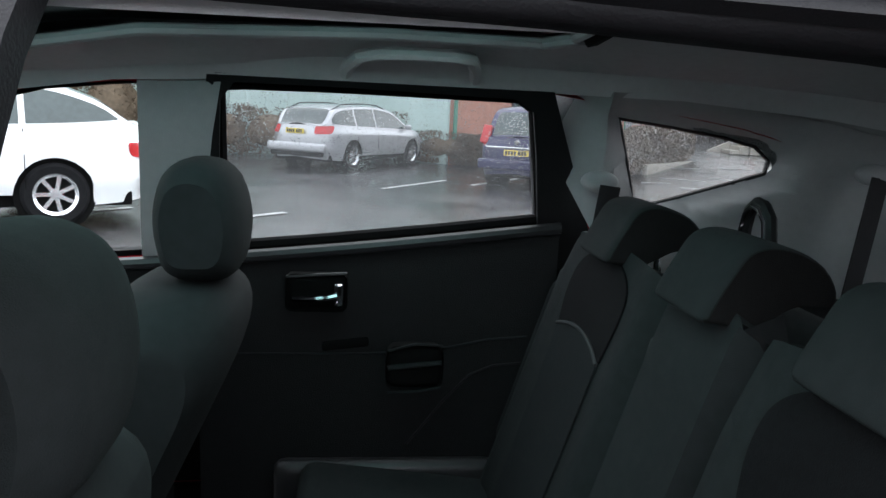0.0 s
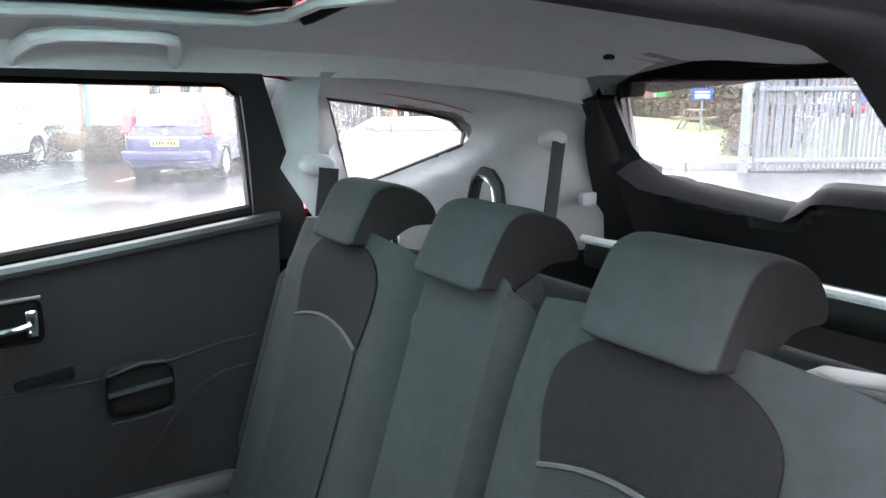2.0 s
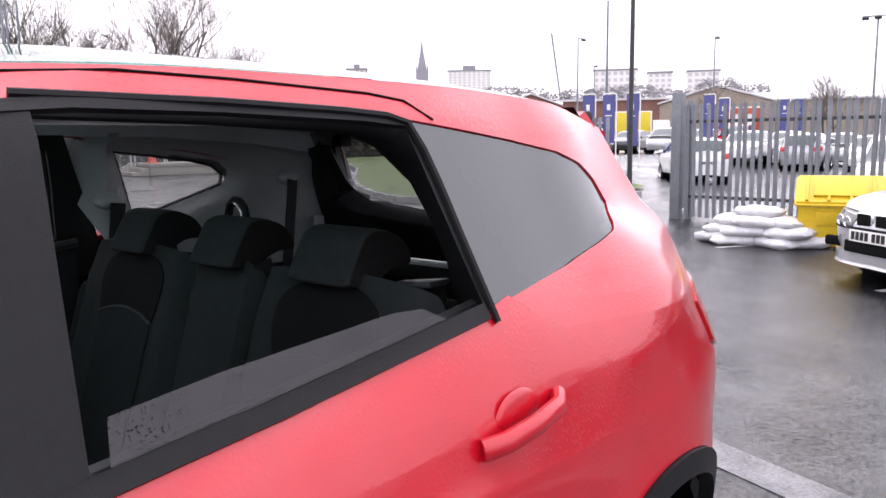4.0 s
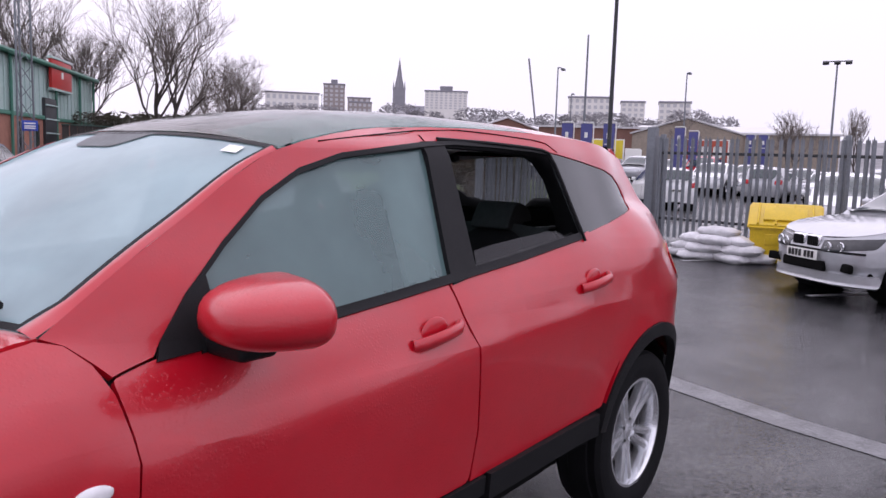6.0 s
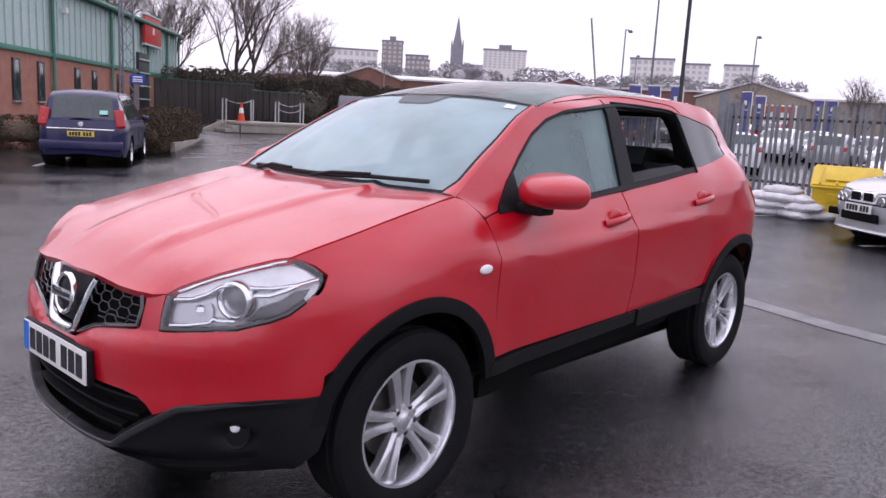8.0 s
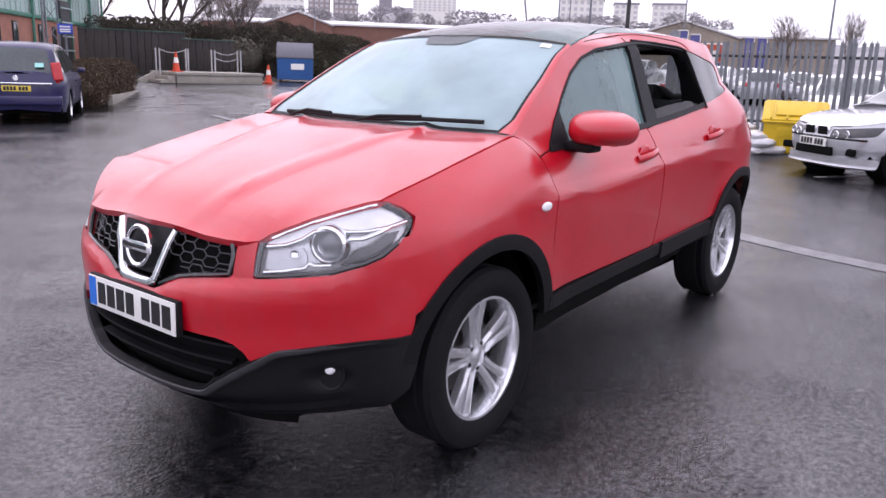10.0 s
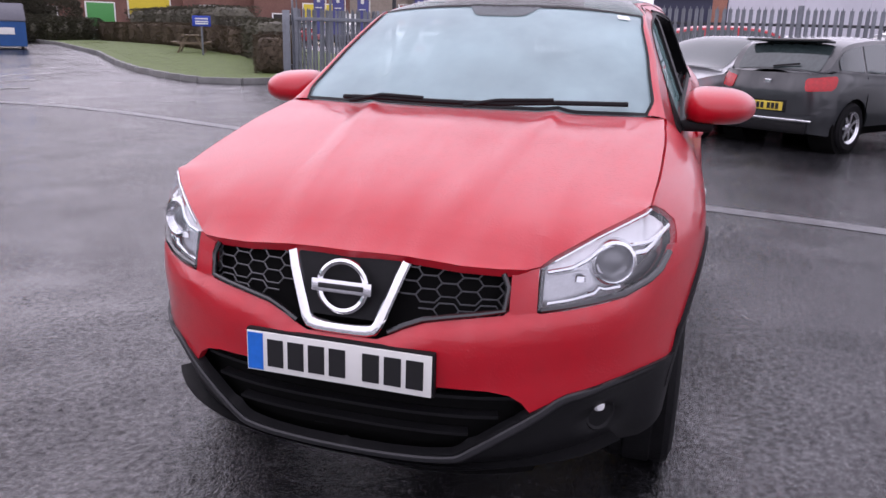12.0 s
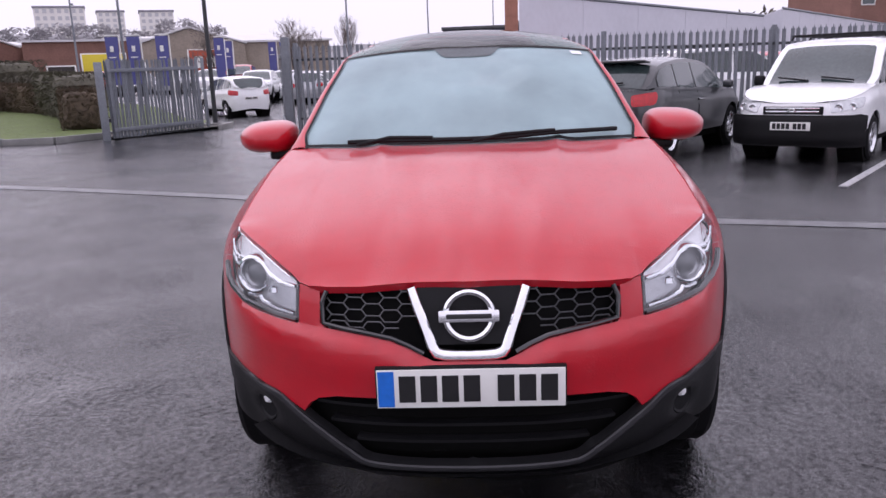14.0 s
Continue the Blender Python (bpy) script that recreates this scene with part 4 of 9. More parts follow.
for s in (1, -1):
    for x0, x1, z0, z1, dp, lf in ((-0.40, -1.535, 0.50, 0.535, 0.058, 0.012), (-1.55, -2.24, 0.540, 0.563, 0.085, 0.020)):
        poly = [(x0, z0), (x1, z1), (x1, z1 - dp), (x0, z0 - dp)]
        bm = patch(poly, side, 0.08, 0.035, CORE, lf)
        part("sill_trim", bm if s > 0 else mirrored(bm), BLACK_PLASTIC, car)
    bm = patch([(-0.40, 0.42), (-2.06, 0.455), (-1.98, 0.395), (-0.40, 0.33)], side, 0.1, 0.03, CORE, -0.04)
    part("sill", bm if s > 0 else mirrored(bm), GAP, car)
    belt = [(x, TOP(x) - 0.012) for x in (-0.60, -0.8, -1.0, -1.2, -1.44, -1.8, -2.15, -2.2)] + [(x, TOP(x) + 0.012) for x in (-2.2, -2.15, -1.8, -1.44, -1.2, -1.0, -0.8, -0.60)]
    bm = patch(belt, side, 0.06, 0.012, CORE, 0.007)
    part("belt_seal", bm if s > 0 else mirrored(bm), BLACK_PLASTIC, car)
    up = [p for p in WIN_TOP if p[0] > -1.5]
    fw = up + [(-1.515, 1.52), (-1.445, 1.12)] + [(x, TOP(x)) for x in (-1.2, -1.0, -0.8, -0.6)] + [(-0.53, 1.085)]
    bm = patch(fw, side, 0.06, 0, CORE, -0.012)
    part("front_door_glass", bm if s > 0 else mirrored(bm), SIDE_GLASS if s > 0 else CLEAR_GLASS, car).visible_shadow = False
    # black outline of the side windows and the middle pillar
    seal_top = [p for p in WIN_TOP if p[0] > -2.2]
    bm = patch(seal_top + [(x, z - 0.014) for x, z in seal_top[::-1]], side, 0.06, 0.01, CORE, 0.003)
    part("window_seal", bm if s > 0 else mirrored(bm), BLACK_PLASTIC, car)
    pil = [(-1.445, 1.12), (-1.515, 1.535), (-1.615, 1.54), (-1.572, 1.14)] if s > 0 else [(-1.40, 1.12), (-1.43, 1.535), (-1.50, 1.54), (-1.475, 1.14)]
    bm = patch(pil, side, 0.05, 0.02, CORE, 0.004)
    part("middle_pillar", bm if s > 0 else mirrored(bm), GLOSS_BLACK if s < 0 else BLACK_PLASTIC, car)
    if s > 0:
        # deep black surround of the open rear window
        rim_o = [(-1.53, 0.645, 1.540), (-1.60, 0.64, 1.549), (-1.85, 0.637, 1.545), (-2.05, 0.637, 1.537), (-2.13, 0.64, 1.531), (-2.168, 0.648, 1.520), (-2.183, 0.672, 1.475), (-2.192, 0.702, 1.42), (-2.203, 0.742, 1.32), (-2.212, 0.785, 1.205)]
        rim_o = [(a, side(a, c)[1] + 0.003, c) for a, b, c in rim_o[1:]]
        rim_i = [(-1.60, 0.60, 1.520), (-1.85, 0.60, 1.514), (-2.02, 0.60, 1.506), (-2.095, 0.60, 1.500), (-2.15, 0.60, 1.482), (-2.235, 0.60, 1.42), (-2.285, 0.605, 1.345), (-2.32, 0.61, 1.27), (-2.345, 0.615, 1.18)]
        bm = strip_loft(rim_o, rim_i, 5, 0.016, (0.35, 0.7, -0.5))
        part("rear_door_frame", bm, BLACK_PLASTIC, car, "thick black rubber-edged window surround")
        part("frame_lip", tube([(a, b + 0.003, c) for a, b, c in rim_o], 0.006, 6), BLACK_PLASTIC, car)
    else:
        rf = [(-2.10, 1.540), (-2.17, 1.530), (-2.21, 1.212), (-2.19, 1.20), (-2.152, 1.38), (-2.132, 1.48), (-2.09, 1.51)]
        part("rear_door_frame", mirrored(patch(rf, side, 0.04, 0.03, CORE, 0.004)), BLACK_PLASTIC, car)
        tf = [(-1.49, 1.545), (-2.12, 1.540), (-2.12, 1.508), (-1.49, 1.512)]
        part("rear_door_frame", mirrored(patch(tf, side, 0.05, 0.03, CORE, 0.0)), BLACK_PLASTIC, car)
    qg = [(-2.166, 1.526), (-2.28, 1.510), (-2.46, 1.488), (-2.62, 1.464), (-2.715, 1.439), (-2.785, 1.401), (-2.832, 1.349), (-2.72, 1.302), (-2.5, 1.258), (-2.26, 1.228), (-2.208, 1.222)]
    bm = patch(qg, side, 0.05, 0, CORE, -0.004)
    part("quarter_glass", bm if s > 0 else mirrored(bm), DARK_GLASS if s > 0 else RAIN_GLASS, car).visible_shadow = False
    seam = [(-1.1, 1.522), (-1.3, 1.545), (-1.55, 1.572), (-1.73, 1.582), (-1.89, 1.578), (-2.12, 1.566), (-2.19, 1.556), (-2.235, 1.525)]
    part("door_seam", tube([(x, s * (side(x, z)[1] + 0.001), z) for x, z in seam], 0.0022, 6), GAP, car)
    part("door_seam", tube([(x, s * (side(x, z)[1] - 0.001), z) for x, z in ((-1.535, 1.52), (-1.54, 1.54), (-1.545, 1.557))], 0.003, 6), GAP, car)
    # door handles with their dished recess
    for hx, hz in ((-1.30, 1.005), (-2.19, 1.062)):
        y = side(hx, hz)[1]
        bm = bmesh.new()
        bmesh.ops.create_uvsphere(bm, u_segments=20, v_segments=12, radius=1.0)
        bmesh.ops.transform(bm, matrix=Matrix.Translation((hx, s * (y - 0.006), hz + 0.006)) @ Matrix.Diagonal((0.058, 0.010, 0.044, 1)), verts=bm.verts[:])
        part("handle_dish", bm, RED, car)
        pts = [(hx + 0.10, y + 0.004, hz - 0.012), (hx + 0.07, y + 0.024, hz - 0.006), (hx, y + 0.030, hz + 0.001), (hx - 0.07, y + 0.024, hz + 0.008), (hx - 0.10, y + 0.004, hz + 0.012)]
        bm = tube([(a, s * b, c) for a, b, c in pts], 0.014, 10)
        for v in bm.verts:
            v.co.z = hz + (v.co.z - hz) * 1.25
        part("door_handle", bm, RED, car, "red pull door handle")
    # door mirror
    bm = bmesh.new()
    bmesh.ops.create_uvsphere(bm, u_segments=28, v_segments=18, radius=1.0)
    for v in bm.verts:
        c = v.co
        if c.x < 0:
            c.x *= 0.30
        k = 1 - 0.42 * (c.y * 0.5 + 0.5) ** 1.4
        c.z *= k
        c.z = max(c.z, -0.62)
        c.y = math.copysign(abs(c.y) ** 0.68, c.y)
        c.z = math.copysign(abs(c.z) ** 0.75, c.z)
    bmesh.ops.transform(bm, matrix=pose(-0.725, s * 0.93, 1.158, 0, 0, -10 * s) @ Matrix.Diagonal((0.19, 0.135 * s, 0.086, 1)), verts=bm.verts[:])
    if s < 0:
        bmesh.ops.reverse_faces(bm, faces=bm.faces[:])
    mir = part("door_mirror", bm, RED, car, "rounded red door mirror")
    bm = box((0.10, 0.13, 0.045), (-0.66, s * 0.845, 1.085), 0.018, seg=3)
    part("mirror_foot", bm, BLACK_PLASTIC, mir)
    bm = revolve([(0.0, 0.0), (0.066, 0.0), (0.07, 0.006)], "x", 24)
    bmesh.ops.transform(bm, matrix=pose(-0.762, s * 0.93, 1.155, 0, 0, -12 * s) @ Matrix.Diagonal((1, 1.5, 1.0, 1)), verts=bm.verts[:])
    part("mirror_glass", bm, CHROME, mir)
    tri = [(-0.50, 1.065), (-0.52, 1.10), (-0.60, 1.185), (-0.655, 1.225), (-0.655, 1.075)]
    bm = patch(tri, side, 0.04, 0.01, CORE, 0.006)
    part("mirror_sail", bm if s > 0 else mirrored(bm), BLACK_PLASTIC, car)
    # tail lamps
    tl = [(-3.0, 1.105), (-3.06, 1.14), (-3.25, 1.135), (-3.40, 1.12), (-3.42, 0.905), (-3.30, 0.915), (-3.05, 1.005)]
    bm = patch(tl, side, 0.05, 0.03, CORE, 0.006)
    part("tail_lamp", bm if s > 0 else mirrored(bm), LAMP_RED, car)
# half-lowered glass of the near rear door
gl = [(-1.60, 1.15), (-1.612, 1.212), (-1.75, 1.228), (-2.03, 1.25), (-2.09, 1.247), (-2.15, 1.215), (-1.8, 1.172)]
part("rear_door_glass", patch(gl, side, 0.05, 0, CORE, -0.016), glass("wet_lowered_glass", (0.12, 0.125, 0.13), 1.55, drops=0.12, sky_sheen=0.03, sheen_milk_color=(0.5, 0.48, 0.52)), car, "rear side glass wound most of the way down")


def tail(y, z):
    """Hatch and rear bumper: how far back at half width y."""
    x0 = -3.55 if z < 0.8 else (-3.55 + (z - 0.8) * 0.6 if z < 1.1 else -3.37 + (z - 1.1) * 0.75)
    w = {True: 0.84, False: max(0.5, 0.84 - max(0.0, z - 1.1) * 0.5)}[z < 1.1]
    return (x0 + 0.32 * (abs(y) / w) ** 3.2 * 0.9, y, z)


hatch_out = [(-0.65, 1.12), (0.65, 1.12), (0.67, 0.62), (-0.67, 0.62)]
part("tailgate", patch(hatch_out, tail, 0.06, 0.03, CORE), RED, car)
part("rear_bumper", patch([(-0.68, 0.61), (0.68, 0.61), (0.64, 0.38), (-0.64, 0.38)], tail, 0.06, 0.03, CORE, 0.01), BLACK_PLASTIC, car)
for s in (1, -1):
    part("tailgate_pillar", patch([(s * 0.65, 1.13), (s * 0.47, 1.47), (s * 0.45, 1.49), (s * 0.60, 1.13)], tail, 0.05, 0, CORE), GLOSS_BLACK, car)
for s in (1, -1):
    part("tailgate_pillar_lining", patch([(s * 0.675, 1.10), (s * 0.52, 1.46), (s * 0.478, 1.50), (s * 0.588, 1.10)], lambda y, z: (tail(y, z)[0] + 0.010, y, z), 0.05, 0, CORE), GAP, car)
part("tailgate_top_lining", patch([(-0.52, 1.512), (0.52, 1.512), (0.50, 1.57), (-0.50, 1.57)], lambda y, z: (-3.055 - (1.5 - z) * 0.75 + 0.08 * (abs(y) / 0.55) ** 3, y, z), 0.05, 0, CORE), GAP, car)
part("tailgate_top", patch([(-0.52, 1.522), (0.52, 1.522), (0.50, 1.56), (-0.50, 1.56)], lambda y, z: (-3.10 - (1.5 - z) * 0.75 + 0.08 * (abs(y) / 0.55) ** 3, y, z), 0.05, 0.02, CORE), RED, car)
part("rear_window", patch([(-0.62, 1.12), (0.62, 1.12), (0.49, 1.53), (-0.49, 1.53)], tail, 0.06, 0, CORE, -0.006), TAIL_GLASS, car, "rain-spotted tailgate window").visible_shadow = False
part("underbody", box((3.7, 1.16, 0.16), (-1.4, 0, 0.28), 0.03), GAP, car)


def wheel(parent, x, y, s, spokes=5, r=0.345, rim=0.237, tw=0.215, spin=0.0, metal=None):
    """Tyre and alloy wheel facing outwards along y * s."""
    metal = metal or ALLOY
    bm = revolve([(rim - 0.01, -0.09), (rim + 0.02, -0.105), (r - 0.05, -0.112), (r - 0.012, -0.10), (r, -0.08), (r - 0.006, -0.045), (r + 0.001, -0.04), (r + 0.001, 0.04),
                  (r - 0.006, 0.045), (r, 0.08), (r - 0.012, 0.10), (r - 0.05, 0.112), (rim + 0.02, 0.105), (rim - 0.01, 0.09)], "y", 48)
    top = new("wheel")
    top.parent = parent
    top.matrix_basis = pose(x, y, r, 0, 0, 0 if s > 0 else 180) @ Matrix.Rotation(radians(spin), 4, "Y")
    bmesh.ops.delete(bm, geom=[f for f in bm.faces if len(f.verts) > 4], context="FACES")
    part("tyre", bm, RUBBER, top)
    bm = revolve([(rim + 0.004, 0.094), (rim - 0.012, 0.094), (rim - 0.022, 0.07), (rim - 0.03, -0.06), (rim - 0.01, -0.09)], "y", 48)
    fs = [f for f in bm.faces if len(f.verts) > 4]
    bmesh.ops.delete(bm, geom=fs, context="FACES")
    part("rim", bm, metal, top)
    bm = revolve([(0.0, -0.02), (0.15, -0.02), (0.15, 0.0), (0.0, 0.0)], "y", 32)
    # black disc added behind the spokes to give their gaps shade
    part("wheel_back", revolve([(0.0, -0.01), (rim - 0.035, -0.012), (rim - 0.03, -0.03)], "y", 32), GAP, top)
    part("brake_disc", bm, mat("brake_disc", (0.10, 0.09, 0.085), 0.45, 0.7), top) if not bpy.data.materials.get("brake_disc") else part("brake_disc", bm, bpy.data.materials["brake_disc"], top)
    for i in range(spokes):
        a = 2 * math.pi * i / spokes + math.pi / 2
        for k in (-1, 1):
            bm = bmesh.new()
            secs = []
            for rad, off, wd, yy in ((0.045, 0.016, 0.020, 0.060), (0.10, 0.020, 0.019, 0.064), (0.17, 0.030, 0.022, 0.072), (rim - 0.012, 0.044, 0.028, 0.078)):
                c = Vector((math.cos(a) * rad - math.sin(a) * off * k, 0, math.sin(a) * rad + math.cos(a) * off * k))
                t = Vector((-math.sin(a), 0, math.cos(a)))
                secs.append([bm.verts.new(c + t * e * wd + Vector((0, h, 0))) for e, h in ((-1, yy - 0.035), (-0.85, yy - 0.006), (0, yy), (0.85, yy - 0.006), (1, yy - 0.035))])
            for p, q in zip(secs, secs[1:]):
                for j in range(4):
                    bm.faces.new((p[j], p[j + 1], q[j + 1], q[j]))
            bmesh.ops.recalc_face_normals(bm, faces=bm.faces[:])
            part("spoke", bm, metal, top)
    part("hub_cap", revolve([(0.0, 0.066), (0.022, 0.066), (0.028, 0.062), (0.062, 0.058), (0.066, 0.02)], "y", 28), metal, top)
    for i in range(5):
        a = 2 * math.pi * (i + 0.5) / 5 + math.pi / 2
        part("wheel_nut", revolve([(0.0, 0.060), (0.010, 0.060), (0.011, 0.05)], "y", 8, at=(0.047 * math.cos(a), 0.0, 0.047 * math.sin(a))), GAP, top)
    return top


for hx in HUBS:
    for s in (1, -1):
        wheel(car, hx, s * (0.755 if hx == 0 else 0.738), s, r=0.345 if hx == 0 else 0.352, spin=8 if hx == 0 else 30)
# wipers
for line in (((0.014, -0.70), (0.010, -0.45), (0.008, -0.2), (0.008, 0.06)), ((0.008, -0.02), (0.011, 0.2), (0.022, 0.5), (0.055, 0.86))):
    pts = [Vector(screen(v, w)) + Vector((0.016, 0, 0.018)) for v, w in line]
    wiper = part("wiper", tube(pts, 0.009, 6), BLACK_PLASTIC, car, "black windscreen wiper")
    part("wiper_arm", tube([Vector(screen(0.0, line[0][1] + 0.05)) + Vector((0.02, 0, 0.012)), pts[1] + Vector((0.004, 0, 0.012)), pts[2] + Vector((0.004, 0, 0.010))], 0.007, 6), BLACK_PLASTIC, wiper)


# ---- cabin ----
CLOTH = mat("dark_grey_seat_cloth", (0.021, 0.0245, 0.025), 0.85, spec=0.15, bump=0.25, bump_scale=700, var=0.18, scale=5)
CLOTH_INSERT = mat("charcoal_seat_insert", (0.009, 0.009, 0.0098), 0.9, spec=0.1, bump=0.3, bump_scale=500, var=0.2, scale=9)
HEADLINER = mat("grey_headliner_felt", (0.64, 0.65, 0.65), 0.95, bump=0.15, bump_scale=500, var=0.06)
PALE_TRIM = mat("pale_grey_trim_plastic", (0.37, 0.38, 0.38), 0.55, bump=0.12, bump_scale=350, var=0.06)
DARK_TRIM = mat("soft_black_trim", (0.012, 0.013, 0.0135), 0.55, spec=0.22, bump=0.2, bump_scale=300, var=0.15)
MOULD_TRIM = mat("smooth_black_trim", (0.022, 0.023, 0.024), 0.35, spec=0.5, bump=0.1, bump_scale=300, var=0.15)
WEBBING = mat("seat_belt_webbing", (0.014, 0.014, 0.016), 0.8, bump=0.2, bump_scale=900)
CLOTH_MID = mat("slate_seat_insert", (0.018, 0.0205, 0.0215), 0.88, spec=0.12, bump=0.3, bump_scale=500, var=0.15, scale=7)
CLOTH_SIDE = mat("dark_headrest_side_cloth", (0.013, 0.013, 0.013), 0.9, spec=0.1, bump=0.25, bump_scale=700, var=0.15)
LEDGE = mat("satin_black_ledge", (0.014, 0.015, 0.016), 0.7, spec=0.1, bump=0.06, bump_scale=300)
STITCH = mat("seat_seam", (0.032, 0.035, 0.036), 0.9)
part("roof_glass", patch(groof, roof, (0.07, 0.1), 0, CORE), glass("tinted_roof_glass", (0.24, 0.42, 0.39), 1.75, drops=0.3, sheen_milk_color=(0.22, 0.50, 0.45), milk=0.16), car, "dark panoramic glass roof, wet with rain").visible_shadow = False
part("roof_glass_border", patch([(-2.07, -0.985), (-2.07, 0.985), (-2.152, 0.985), (-2.152, -0.985)], roof, (0.05, 0.1), 0, CORE, -0.006), GLOSS_BLACK, car)
part("roof_glass_border", patch([(-1.50, -0.985), (-1.50, 0.985), (-1.57, 0.985), (-1.57, -0.985)], roof, (0.05, 0.1), 0, CORE, -0.006), GLOSS_BLACK, car)
for s in (1, -1):
    e = [(-0.97, s * 0.985), (-2.15, s * 0.985), (-2.15, s * 0.55), (-0.96, s * 0.55)]
    part("roof_glass_border", patch(e, roof, (0.08, 0.06), 0, CORE, -0.006), GLOSS_BLACK, car)


def liner(x, w):
    """Headliner: x and the share of the way to the side rail."""
    y = roof_y(x) * w
    edge = ROOF_EDGE(x) - 0.036
    return (x, y, edge + 0.075 * (1 - abs(w) ** 2.6) * (1 - 0.35 * step((0.6 - abs(w)) / 0.6)))


for s in (1, -1):
    e = [(-0.98, s * 1.03), (-2.30, s * 1.03), (-2.30, s * 0.62), (-2.14, s * 0.62), (-2.11, s * 0.70), (-2.08, s * 0.71), (-1.0, s * 0.71)]
    part("headliner", patch(e, liner, (0.08, 0.06), 0, (-1.6, 0, 3)), HEADLINER, car, "pale grey felt headliner round the glass roof")
    edge = [liner(-2.16, s * 0.60), liner(-2.13, s * 0.63), liner(-2.09, s * 0.70), liner(-1.8, s * 0.71), liner(-1.4, s * 0.71), liner(-1.0, s * 0.71)]
    part("roof_opening_trim", tube([(p[0], p[1], p[2] - 0.002) for p in edge], 0.011, 8), PALE_TRIM, car)
    bm = strip_loft([(p[0], p[1], p[2]) for p in edge], [(p[0] + 0.0, p[1] + s * 0.02, p[2] + 0.014) for p in edge], 2)
    part("roof_opening_liner", bm, DARK_TRIM, car)
part("headliner", patch([(-2.14, -0.625), (-2.14, 0.625), (-2.96, 0.625), (-3.03, 0.4), (-3.03, -0.4), (-2.96, -0.625)], liner, (0.08, 0.1), 0, (-1.6, 0, 3)), HEADLINER, car)
for s in (1, -1):
    e = [(-2.30, s * 0.62), (-2.30, s * 0.98), (-2.96, s * 0.95), (-3.0, s * 0.9), (-2.97, s * 0.62)]
    part("headliner", patch(e, liner, (0.08, 0.06), 0, (-1.6, 0, 3)), HEADLINER, car)
edge = [liner(-2.14, w) for w in (-0.62, -0.4, -0.2, 0, 0.2, 0.4, 0.62)]
part("roof_opening_trim", tube(edge, 0.011, 8), PALE_TRIM, car)


arm_low = curve(-2.3, 0.945, -2.10, 0.932, -1.96, 0.905, -1.80, 0.893, -1.5, 0.890, -0.6, 0.885)
arm_top = curve(-2.3, 1.015, -2.12, 1.004, -1.86, 0.980, -1.6, 0.955, -0.6, 0.94)


def inner(depth):
    def f(x, z):
        p = side(x, z)
        return (p[0], p[1] - depth, p[2])
    return f


